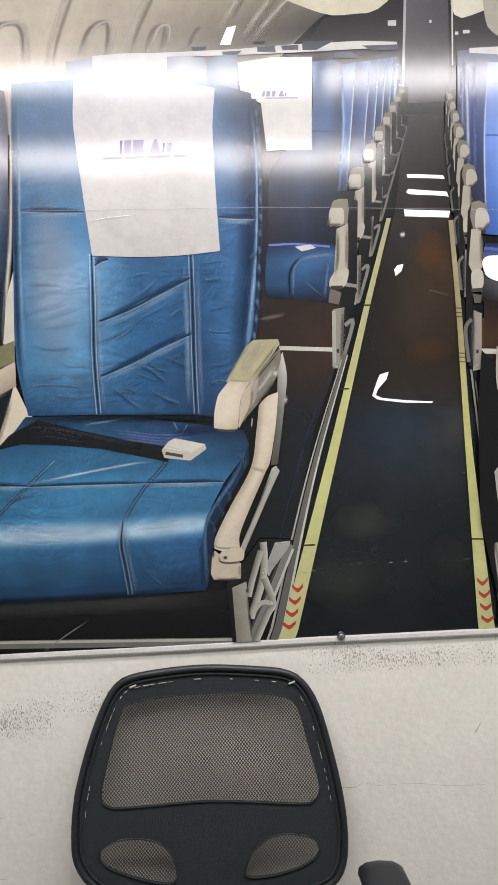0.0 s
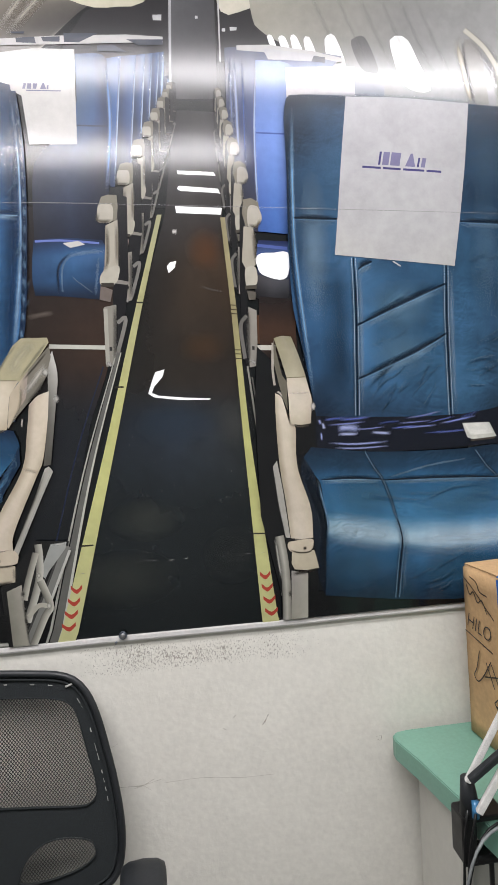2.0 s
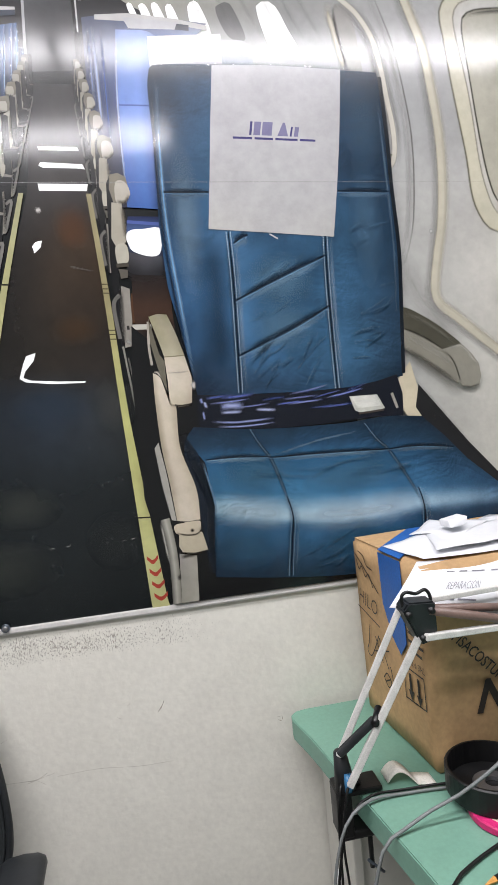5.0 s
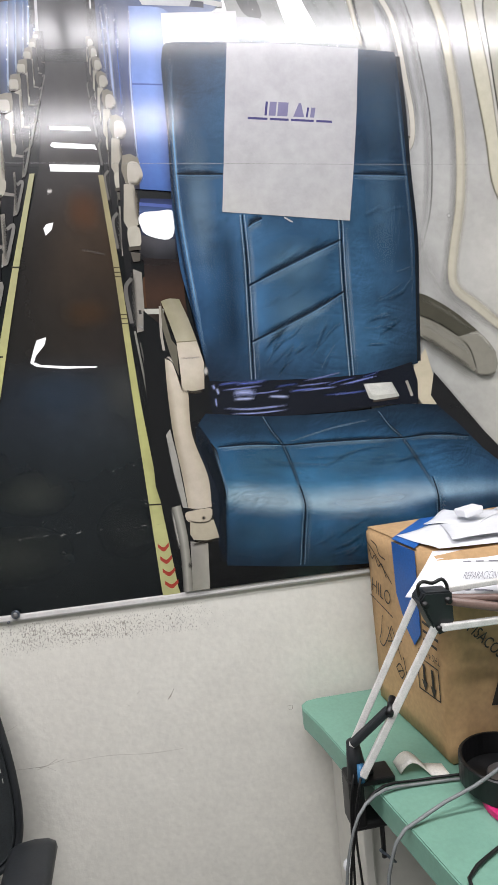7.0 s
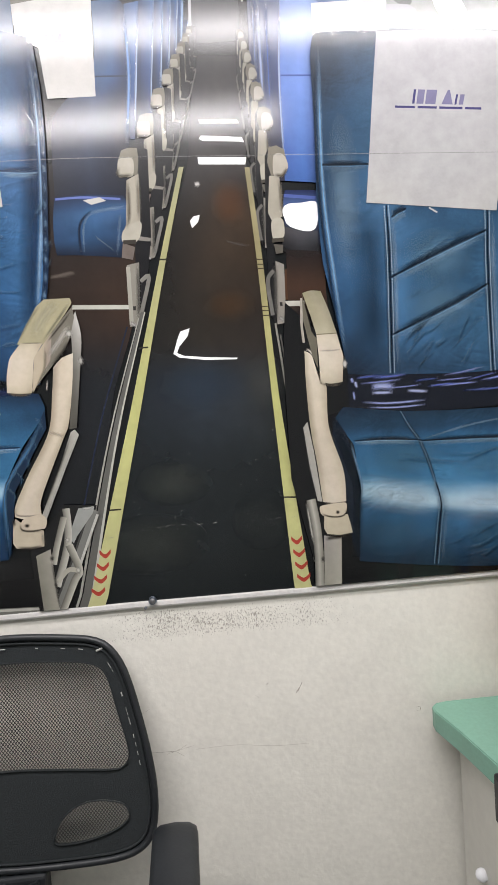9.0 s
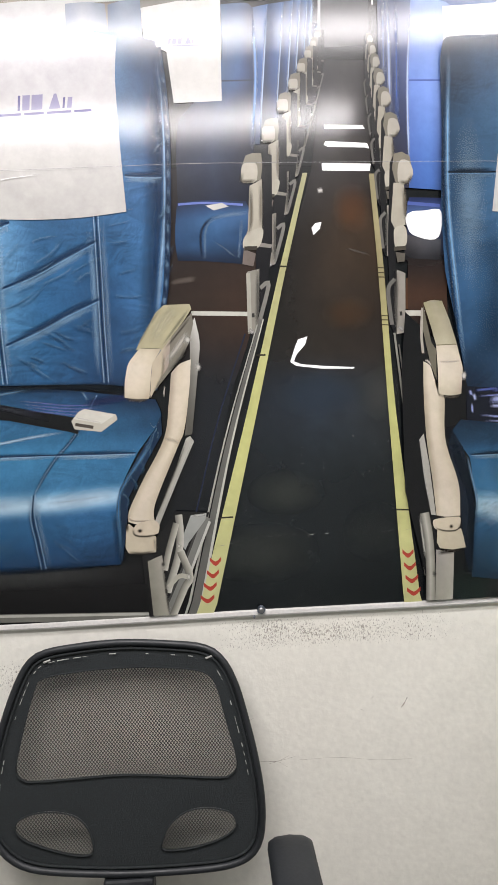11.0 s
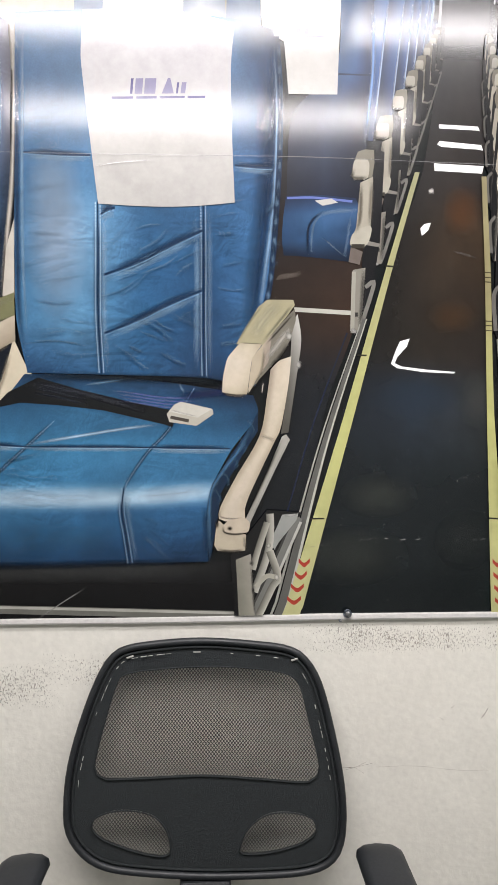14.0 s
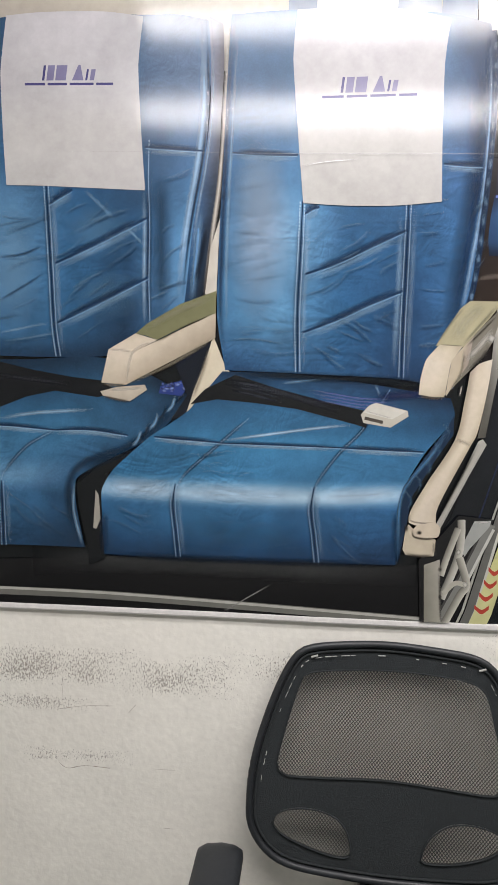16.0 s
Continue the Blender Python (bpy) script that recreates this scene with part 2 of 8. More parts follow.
def thing(name, label, category, group="", kind=""):
    ob = new(name)
    return tagged(ob, label, category, group, kind)


def box(lo, hi, bevel=0.0, bm=None, m=None, segments=2):
    bm = bm or bmesh.new()
    made = bmesh.ops.create_cube(bm, size=1)["verts"]
    for v in made:
        v.co = Vector([lo[i] + (v.co[i] + 0.5) * (hi[i] - lo[i]) for i in range(3)])
    if bevel:
        es = {e for v in made for e in v.link_edges}
        r = bmesh.ops.bevel(bm, geom=list(es), offset=bevel, segments=segments, affect="EDGES", profile=0.5)
        made = list({v for f in r["faces"] for v in f.verts} | {v for v in made if v.is_valid})
    if m:
        for v in made:
            v.co = m @ v.co
    return bm


def smooth_line(points, n, closed=False):
    """n places along a Catmull-Rom curve, evenly by length."""
    pts = [Vector(p) for p in points]
    if len(pts) == 2:
        return [pts[0].lerp(pts[1], i / (n - 1)) for i in range(n)]
    fine = []
    count = len(pts) if closed else len(pts) - 1
    for i in range(count):
        if closed:
            a, b, c, d = (pts[(i + k - 1) % len(pts)] for k in range(4))
        else:
            b, c = pts[i], pts[i + 1]
            a = pts[i - 1] if i else b * 2 - c
            d = pts[i + 2] if i + 2 < len(pts) else c * 2 - b
        for k in range(12):
            s = k / 12
            fine.append(0.5 * (2 * b + (c - a) * s + (2 * a - 5 * b + 4 * c - d) * s * s + (3 * b - a - 3 * c + d) * s ** 3))
    fine.append(pts[0] if closed else pts[-1])
    run = [0.0]
    for p, q in zip(fine, fine[1:]):
        run.append(run[-1] + (q - p).length)
    out, j = [], 0
    steps = n if closed else n - 1
    for i in range(n):
        want = run[-1] * i / steps
        while j < len(run) - 2 and run[j + 1] < want:
            j += 1
        gap = run[j + 1] - run[j]
        out.append(fine[j].lerp(fine[j + 1], (want - run[j]) / gap if gap else 0))
    return out


def rod(points, radius, sides=10, bm=None, n=0, cap=True, closed=False):
    """A round bar along a line of places; radius may be a list."""
    bm = bm or bmesh.new()
    pts = smooth_line(points, n, closed) if n else [Vector(p) for p in points]
    rings = []
    up = Vector((0.13, 0.21, 1)).normalized()
    for i, p in enumerate(pts):
        if closed:
            d = pts[(i + 1) % len(pts)] - pts[i - 1]
        else:
            d = pts[min(i + 1, len(pts) - 1)] - pts[max(i - 1, 0)]
        d.normalize()
        u = d.cross(up)
        if u.length < 1e-3:
            u = d.cross(Vector((1, 0, 0)))
        u.normalize()
        w = d.cross(u)
        r = radius[min(i, len(radius) - 1)] if isinstance(radius, (list, tuple)) else radius
        rings.append([bm.verts.new(p + u * r * math.cos(a) + w * r * math.sin(a)) for a in (2 * math.pi * k / sides for k in range(sides))])
    pairs = list(zip(rings, rings[1:])) + ([(rings[-1], rings[0])] if closed else [])
    for a, b in pairs:
        for k in range(sides):
            bm.faces.new((a[k], a[(k + 1) % sides], b[(k + 1) % sides], b[k]))
    if cap and not closed:
        bm.faces.new(rings[0][::-1])
        bm.faces.new(rings[-1])
    return bm


def bar(a, b, width, depth, bm=None, bevel=0.0):
    """A square bar from a to b."""
    a, b = Vector(a), Vector(b)
    d = b - a
    m = Matrix.Translation((a + b) / 2) @ d.to_track_quat("Z", "Y").to_matrix().to_4x4()
    h = d.length / 2
    return box((-width / 2, -depth / 2, -h), (width / 2, depth / 2, h), bevel, bm, m)


# ---- the room's shell ----
tagged(link("wall_north", box((-2.4, WALL, 0), (2.8, WALL + 0.12, 2.6)), PLASTER), "scuffed white painted plaster wall behind the mural", "wall", kind="structure")
# unseen from here on: surfaces added to bounce light and reflect in the mural
tagged(link("wall_south", box((-2.4, -2.72, 0), (2.8, -2.6, 2.6)), ROOM_PAINT), "unseen pale room wall, added for bounce light and reflections", "wall", kind="structure")
tagged(link("wall_west", box((-2.52, -2.6, 0), (-2.4, WALL, 2.6)), ROOM_PAINT), "unseen pale room wall, added for bounce light and reflections", "wall", kind="structure")
tagged(link("wall_east", box((2.8, -2.6, 0), (2.92, WALL, 2.6)), ROOM_PAINT), "unseen pale room wall, added for bounce light and reflections", "wall", kind="structure")
tagged(link("floor", box((-2.52, -2.72, -0.1), (2.92, WALL + 0.12, 0)), FLOOR_TILE), "unseen grey vinyl floor, added for bounce light and reflections", "floor", kind="structure")
tagged(link("ceiling", box((-2.52, -2.72, 2.6), (2.92, WALL + 0.12, 2.7)), CEILING), "unseen white painted ceiling, added for bounce light and reflections", "ceiling", kind="structure")


def ceiling_light(x0, x1, y, tubes, power=1.0, wide=0.115):
    t = thing("ceiling_light", "white ceiling batten with lit fluorescent tubes", "ceiling light", "ceiling lights")
    t.location = (0, 0, 0)
    part("housing", box((x0 - 0.012, y - 0.085, 2.56), (x1 + 0.012, y + 0.085, 2.60), 0.006), TRIM, t)
    for dy in tubes:
        part("tube", rod([(x0, y + dy, 2.535), (x1, y + dy, 2.535)], 0.016, 14), TUBE, t, "lit white glass tube", True)
        for x in (x0 - 0.012, x1 - 0.006):
            part("lamp_holder", box((x, y + dy - 0.012, 2.52), (x + 0.018, y + dy + 0.012, 2.56), 0.003), TRIM, t)
    lamp = bpy.data.lights.new("tube_light", "AREA")
    lamp.shape, lamp.size, lamp.size_y = "RECTANGLE", x1 - x0, wide
    lamp.energy, lamp.color = LAMP_WATTS * power * (x1 - x0), (1.0, 0.972, 1.0)
    ob = new("tube_light", lamp)
    ob.location = ((x0 + x1) / 2, y, 2.512)
    ob.parent = t


ROW_NEAR, ROW_FAR = 0.14, -0.42
ceiling_light(-0.75, 0.30, ROW_NEAR, (-0.045, 0.045), 0.84)
ceiling_light(0.33, 1.83, ROW_NEAR, (-0.045, 0.045), 0.84)
ceiling_light(-0.90, 0.68, ROW_FAR, (-0.035, 0.035), 1.30, 0.10)


# ---- the mural: one flat glossy print of an aircraft cabin, drawn in layers of ink ----
INK_GAIN = 0.90
HAZE = 0.0012  # added to every ink: room light reflected by the gloss, put into the colour
mural = thing("wall_mural", "large glossy mural print of blue aircraft cabin seats on plaster", "mural")
SHAPES = []
DEPTH = [0]
OFFSET = [0.0, 0.0]


def tint(col, a=1.0):
    r, g, b = lin(*col)
    if min(col) < 235:
        pale = 1 - 0.22 * min(1.0, max(0.0, (min(col) - 165) / 25))  # whites printed a little grey
        r, g, b = r * pale, g * pale, b * pale
    d = max(0.0, b - g)
    b -= 0.26 * d
    g += 0.015 * d
    return (r * INK_GAIN + HAZE, g * INK_GAIN + HAZE, b * INK_GAIN + HAZE, a)


def fill(points, col, n=0):
    pts = [Vector(p) for p in (smooth_line(points, n, True) if n else points)]
    from_tess = geometry_tess([[Vector((p.x, p.y, 0)) for p in pts]])
    SHAPES.append((pts, [tuple(f) for f in from_tess], [tint(col)] * len(pts)))


def geometry_tess(loops):
    bm = bmesh.new()
    vs = [bm.verts.new(p) for p in loops[0]]
    f = bm.faces.new(vs)
    f.normal_update()
    bm.verts.index_update()
    bmesh.ops.triangulate(bm, faces=[f], quad_method="BEAUTY", ngon_method="EAR_CLIP")
    tris = [[v.index for v in t.verts] for t in bm.faces]
    bm.free()
    return tris


def stops(cols, s):
    """A colour along a row of colours."""
    if not isinstance(cols[0], (tuple, list)):
        return Vector(cols)
    x = s * (len(cols) - 1)
    i = min(int(x), len(cols) - 2)
    return Vector(cols[i]).lerp(Vector(cols[i + 1]), x - i)


def loft(curves, colours, n=28, m=7, rough=0.0):
    """A sheet stretched over several lines, with a row of colours for each."""
    rows = [smooth_line(c, n) for c in curves]
    pts, cols, faces = [], [], []
    total = (len(rows) - 1) * m + 1
    for k in range(total):
        a = min(k // m, len(rows) - 2)
        f = g = k / m - a
        f = f * f * (3 - 2 * f)
        for i in range(n):
            q0, q1 = rows[a][i], rows[a + 1][i]
            before, after = rows[max(a - 1, 0)][i], rows[min(a + 2, len(rows) - 1)][i]
            p = q0.lerp(q1, g) + ((q1 - before) * 0.5 - (q1 - q0)) * (g * (1 - g) ** 2) * 0.6 - ((after - q0) * 0.5 - (q1 - q0)) * (g * g * (1 - g)) * 0.6
            c = stops(colours[a], i / (n - 1)).lerp(stops(colours[a + 1], i / (n - 1)), f)
            if rough:
                c = c * (1 + rough * noise.noise(Vector((p.x * 22, p.y * 22, 1.7))) + rough * 0.6 * noise.noise(Vector((p.x * 70, p.y * 45, 4.2))))
            pts.append(p)
            cols.append(tint([max(v, 0) for v in c]))
    for k in range(total - 1):
        for i in range(n - 1):
            faces.append((k * n + i, k * n + i + 1, (k + 1) * n + i + 1, (k + 1) * n + i))
    SHAPES.append((pts, faces, cols))


def ribbon(points, width, col, n=0, widths=None, profile=((-0.5, 1.0), (0.5, 1.0)), fade=False):
    pts = smooth_line(points, n or max(2, 8 * (len(points) - 1)))
    out, cols, faces = [], [], []
    k = len(profile)
    for i, p in enumerate(pts):
        d = pts[min(i + 1, len(pts) - 1)] - pts[max(i - 1, 0)]
        side = Vector((-d.y, d.x)).normalized()
        s = i / (len(pts) - 1)
        w = width if widths is None else widths[0] + (widths[1] - widths[0]) * s
        e = min(1.0, 4 * s, 4 * (1 - s)) if fade else 1.0
        for off, a, *own in profile:
            out.append(p + side * off * w)
            cols.append(tint(own[0] if own else col, a * e))
    for i in range(len(pts) - 1):
        for j in range(k - 1):
            faces.append((i * k + j, i * k + j + 1, (i + 1) * k + j + 1, (i + 1) * k + j))
    SHAPES.append((out, faces, cols))


def line(points, width, col, n=0, widths=None):
    ribbon(points, width, col, n, widths)


def soft(points, width, col, a=0.6, n=0, widths=None):
    """A stroke that fades to its sides and ends."""
    ribbon(points, width, col, n, widths, ((-0.5, 0.0), (-0.22, 0.55 * a), (0, a), (0.22, 0.55 * a), (0.5, 0.0)), True)


def glow_spot(centre, rx, rz, col, a=0.5):
    pts, cols, faces = [Vector(centre)], [tint(col, a)], []
    for r, k in ((0.35, 0.8), (0.7, 0.3), (1.0, 0.0)):
        for i in range(18):
            t = 2 * math.pi * i / 18
            pts.append(Vector((centre[0] + rx * r * math.cos(t), centre[1] + rz * r * math.sin(t))))
            cols.append(tint(col, a * k))
    for i in range(18):
        faces.append((0, 1 + i, 1 + (i + 1) % 18))
        for q in (0, 18):
            faces.append((1 + q + i, 1 + q + 18 + i, 1 + q + 18 + (i + 1) % 18, 1 + q + (i + 1) % 18))
    SHAPES.append((pts, faces, cols))


def stitches(points, col, pitch=0.006, width=0.0018):
    pts = smooth_line(points, max(2, int(sum((Vector(b) - Vector(a)).length for a, b in zip(points, points[1:])) / pitch)))
    vs, cols, faces = [], [], []
    for p, q in zip(pts, pts[1:]):
        d = (q - p) * 0.32
        s = Vector((-d.y, d.x)).normalized() * width / 2
        c = (p + q) / 2
        i = len(vs)
        vs += [c - d - s, c + d - s, c + d + s, c - d + s]
        cols += [tint(col)] * 4
        faces.append((i, i + 1, i + 2, i + 3))
    SHAPES.append((vs, faces, cols))


def seam(points, dark, light, width=0.010):
    """A sewn seam: a dark groove, its lit edge and two rows of stitches."""
    soft(points, width * 1.9, dark, 0.6)
    pts = [Vector(p) for p in smooth_line(points, 8)]
    d = (pts[-1] - pts[0]).normalized()
    off = Vector((-d.y, d.x)) * width * 0.38
    line(pts, 0.0022, dark)
    soft([p + off * 2.6 for p in pts], width * 1.2, light, 0.22)
    stitches([p + off for p in pts], light, 0.0055, 0.0018)
    stitches([p - off for p in pts], light, 0.0055, 0.0018)


def crease(points, dark, light, width=0.006):
    soft([Vector(p) + Vector((0.0, width * 0.4)) for p in points], width * 2.2, dark, 0.75)
    line(points, width * 0.5, dark)
    soft([Vector(p) + Vector((0.0, -width * 1.1)) for p in points], width * 2.2, light, 0.55)
    stitches([Vector(p) + Vector((0.0, -width * 0.5)) for p in points], light, 0.0055, 0.0016)


def wrinkles(seed, lo, hi, count, dark, light, lean=0.3, size=0.05, force=1.0):
    """Fine folds in leather: pairs of dark and light strokes."""
    rnd = random.Random(seed)
    for _ in range(count):
        x, z = rnd.uniform(lo[0], hi[0]), rnd.uniform(lo[1], hi[1])
        a = lean + rnd.gauss(0, 0.13)
        r = size * rnd.uniform(0.5, 1.3)
        d = Vector((math.cos(a), math.sin(a))) * r
        bend = Vector((-d.y, d.x)) * rnd.uniform(-0.16, 0.16)
        p = Vector((x, z))
        w = rnd.uniform(0.0025, 0.007)
        deep, high = min(1.0, force * rnd.uniform(0.16, 0.42)), min(1.0, force * rnd.uniform(0.14, 0.40))
        ribbon([p - d, p + bend, p + d], w * 2, dark, 10, None, ((-0.5, 0.0, dark), (-0.16, deep, dark), (0.02, deep * 0.4, dark), (0.16, high, light), (0.5, 0.0, light)), True)


def panel(points, first, last):
    """A flat face of four corners, shaded from its first edge to its last."""
    loft([[points[0], points[1]], [points[3], points[2]]], [first, last], 6, 5)


def flush(name, label="", mat=None):
    """The shapes drawn so far become one part of the print."""
    vs, faces, cols = [], [], []
    for pts, fs, cs in SHAPES:
        DEPTH[0] += 1
        y = FACE - DEPTH[0] * 0.000007
        low = EDGE + 0.003 + DEPTH[0] * 0.000003
        k = len(vs)
        vs += [(p[0] + OFFSET[0], y, max(p[1] + OFFSET[1], low)) for p in pts]
        faces += [tuple(i + k for i in f) for f in fs]
        cols += cs
    SHAPES.clear()
    me = bpy.data.meshes.new(name)
    me.from_pydata(vs, [], faces)
    layer = me.color_attributes.new("ink", "FLOAT_COLOR", "POINT")
    layer.data.foreach_set("color", [v for c in cols for v in c])
    me.materials.append(mat or INK)
    ob = new(name, me)
    ob.parent = mural
    if label:
        tagged(ob, label)
    return ob


# sheet and the dark ground of the picture
part("print_sheet", box((-1.45, FACE + 0.0005, EDGE - 0.004), (1.85, WALL - 0.0005, 2.58), 0.0), PAPER, mural, "thin stiff printed sheet")
loft([[(-1.45, 2.58), (1.85, 2.58)], [(-1.45, EDGE), (1.85, EDGE)]], [(12, 16, 19), (10, 14, 17)], 4, 2)
flush("printed_ground", "near-black printed shadow ground")

# cabin wall with windows, beyond the seats of the left side
loft([[(-0.838, 2.380), (-0.352, 2.384), (-0.100, 2.387), (0.178, 2.390), (0.398, 2.392)], [(-0.846, 2.239), (-0.358, 2.240), (-0.106, 2.241), (0.174, 2.242), (0.261, 2.242)], [(-0.852, 2.127), (-0.363, 2.121), (-0.110, 2.136), (0.128, 2.157), (0.172, 2.178)], [(-0.861, 1.974), (-0.370, 1.970), (-0.115, 2.010), (0.071, 2.093), (0.105, 2.115)]],
     [((160, 158, 150), (200, 198, 188), (176, 172, 160), (120, 116, 108), (90, 88, 84)), ((178, 172, 160), (184, 178, 166), (176, 168, 154), (150, 142, 128), (96, 92, 86)),
      ((176, 168, 156), (180, 173, 160), (172, 163, 148), (120, 114, 104), (60, 58, 56)), ((150, 146, 138),) * 5], 30, 8, 0.03)
flush("printed_cabin_wall", "printed cream cabin wall")
for row in ([(-0.447, 2.106), (-0.434, 2.163), (-0.401, 2.173), (-0.383, 2.157), (-0.383, 2.095)], [(-0.282, 2.110), (-0.259, 2.162), (-0.230, 2.176), (-0.223, 2.157), (-0.232, 2.105)], [(-0.157, 2.117), (-0.139, 2.162), (-0.119, 2.168), (-0.118, 2.152), (-0.128, 2.120)]):
    soft(row, 0.012, (120, 112, 100), 0.9, 20)
    soft([Vector(p) + Vector((0.010, 0.002)) for p in row], 0.012, (206, 200, 190), 0.7, 20)
soft([(-0.076, 2.126), (-0.061, 2.157), (-0.045, 2.168)], 0.010, (110, 104, 94), 0.9)
fill([(-0.014, 2.134), (0.000, 2.166), (0.018, 2.170), (0.006, 2.134)], (244, 244, 240))
for row in ([(-0.344, 2.084), (-0.325, 2.157), (-0.284, 2.261)], [(-0.201, 2.105), (-0.172, 2.178), (-0.115, 2.283)], [(-0.018, 2.157), (0.022, 2.220), (0.078, 2.305)], [(0.024, 2.141), (0.075, 2.210), (0.132, 2.284)], [(0.040, 2.136), (0.108, 2.210), (0.175, 2.274)]):
    soft(row, 0.014, (206, 200, 186), 0.6, 14)
    soft([Vector(p) + Vector((0.012, 0)) for p in row], 0.012, (128, 120, 108), 0.6, 14)
flush("printed_wall_rib", "printed wall ribs and window rims")

# far end of the cabin with its dark bulkhead, door post and bins
fill([(0.138, 2.118), (0.184, 2.181), (0.282, 2.226), (0.337, 2.260), (0.491, 2.266), (0.533, 2.204), (0.622, 2.142), (0.620, 2.098), (0.137, 2.087)], (34, 33, 36))
flush("printed_bulkhead", "printed dark bulkhead")
fill([(0.073, 2.239), (0.176, 2.233), (0.328, 2.249), (0.291, 2.200), (0.248, 2.192), (0.184, 2.192)], (186, 180, 160), 24)
flush("printed_bin", "printed cream overhead bin")
fill([(0.441, 2.190), (0.465, 2.186), (0.568, 2.226), (0.627, 2.261), (0.537, 2.289), (0.441, 2.243)], (206, 200, 184), 24)
flush("printed_bin", "printed cream overhead bin")
loft([[(0.347, 2.281), (0.436, 2.285)], [(0.334, 2.022), (0.431, 2.024)]], [((88, 88, 92), (66, 66, 70)), ((58, 58, 60), (48, 48, 50))], 6, 4)
flush("printed_door_post", "printed grey door post")
for row, w, tone in (([(0.347, 2.260), (0.335, 2.028)], 0.005, (150, 150, 152)), ([(0.433, 2.264), (0.429, 2.029)], 0.005, (20, 20, 22)), ([(0.438, 2.264), (0.435, 2.094)], 0.003, (170, 170, 170))):
    line(row, w, tone)
    flush("printed_post_edge", "printed edge line of the door post")
for quad in ([(0.310, 2.179), (0.327, 2.180), (0.326, 2.169), (0.310, 2.169)], [(0.442, 2.158), (0.448, 2.158), (0.448, 2.152), (0.441, 2.152)], [(0.457, 2.161), (0.471, 2.161), (0.470, 2.155), (0.457, 2.154)], [(0.391, 2.180), (0.396, 2.180), (0.396, 2.175), (0.391, 2.174)]):
    fill(quad, (176, 176, 176))
    flush("printed_notice", "small pale printed notice")

# cabin wall on the right with its windows
loft([[(0.499, 2.314), (0.685, 2.319), (1.012, 2.328), (1.460, 2.340)], [(0.506, 2.167), (0.672, 2.179), (1.000, 2.194), (1.450, 2.199)], [(0.639, 2.071), (0.819, 2.037), (1.055, 1.967), (1.431, 1.937)], [(0.879, 1.628), (0.975, 1.599), (1.111, 1.567), (1.402, 1.524)], [(0.920, 1.249), (1.038, 1.140), (1.163, 1.051), (1.362, 0.974)]],
     [((172, 168, 156), (147, 146, 140), (172, 172, 170), (167, 167, 163)), ((149, 146, 135), (132, 132, 130), (161, 161, 161), (154, 154, 151)), ((132, 132, 130), (149, 151, 151), (156, 156, 156), (176, 176, 168)),
      ((158, 158, 156), (181, 181, 178), (217, 214, 206), (225, 223, 211)), ((126, 126, 122), (158, 158, 151), (206, 204, 193), (200, 198, 189))], 40, 10, 0.02)
for row, w in (([(0.543, 2.104), (0.534, 2.130), (0.530, 2.146), (0.540, 2.146), (0.552, 2.109)], 0.4), ([(0.565, 2.104), (0.554, 2.134), (0.553, 2.146), (0.566, 2.144), (0.578, 2.106)], 0.4), ([(0.588, 2.098), (0.577, 2.136), (0.578, 2.149), (0.589, 2.146), (0.604, 2.104)], 0.4), ([(0.614, 2.093), (0.603, 2.134), (0.606, 2.147), (0.617, 2.142), (0.632, 2.093)], 0.4),
               ([(0.654, 2.091), (0.645, 2.136), (0.651, 2.151), (0.667, 2.149), (0.686, 2.091)], 0.5), ([(0.799, 2.071), (0.781, 2.131), (0.785, 2.152), (0.815, 2.150), (0.839, 2.104), (0.863, 2.048), (0.820, 2.049)], 0.6)):
    fill(row, (246, 246, 244), 20)
fill([(0.720, 2.087), (0.699, 2.136), (0.710, 2.149), (0.730, 2.147), (0.754, 2.082)], (96, 96, 95), 20)
for k in range(6):
    soft([Vector(p) + Vector((0.055 * k - 0.002 * k * k, -0.004 * k)) for p in [(0.612, 2.253), (0.648, 2.168), (0.686, 2.093)]], 0.012, (110, 109, 103), 0.22, 12)
# the nearer windows: deep rims, panel joins and a cream ridge down the wall
soft([(0.930, 2.156), (0.926, 2.135), (0.934, 2.098), (0.943, 2.055), (0.953, 2.010)], 0.022, (198, 192, 176), 0.95, 24)
fill([(0.940, 2.152), (0.936, 2.136), (0.940, 2.098), (0.950, 2.055), (0.962, 2.010), (0.990, 2.010), (0.982, 2.08), (0.976, 2.13), (0.960, 2.150)], (140, 138, 134))
soft([(0.944, 2.150), (0.937, 2.136), (0.941, 2.098), (0.950, 2.055), (0.958, 2.018)], 0.009, (70, 68, 64), 0.9, 24)
RIM = [(0.940, 2.170), (0.964, 2.152), (0.986, 2.131), (1.012, 2.088), (1.026, 2.034), (1.035, 1.968), (1.043, 1.913), (1.044, 1.868), (1.038, 1.840), (1.023, 1.822)]
soft([Vector(p) + Vector((-0.012, -0.004)) for p in RIM], 0.020, (120, 119, 116), 0.6, 44)
soft([Vector(p) + Vector((0.010, 0.0)) for p in RIM], 0.016, (132, 131, 128), 0.5, 44)
ribbon(RIM, 0.013, (202, 197, 185), 44, None, ((-0.5, 0.2), (-0.3, 1.0), (0.3, 1.0), (0.5, 0.2)))
line([(1.021, 1.854), (1.038, 1.853)], 0.004, (84, 80, 74))
soft([(1.019, 1.826), (1.027, 1.830), (1.036, 1.852)], 0.006, (104, 100, 94), 0.8)
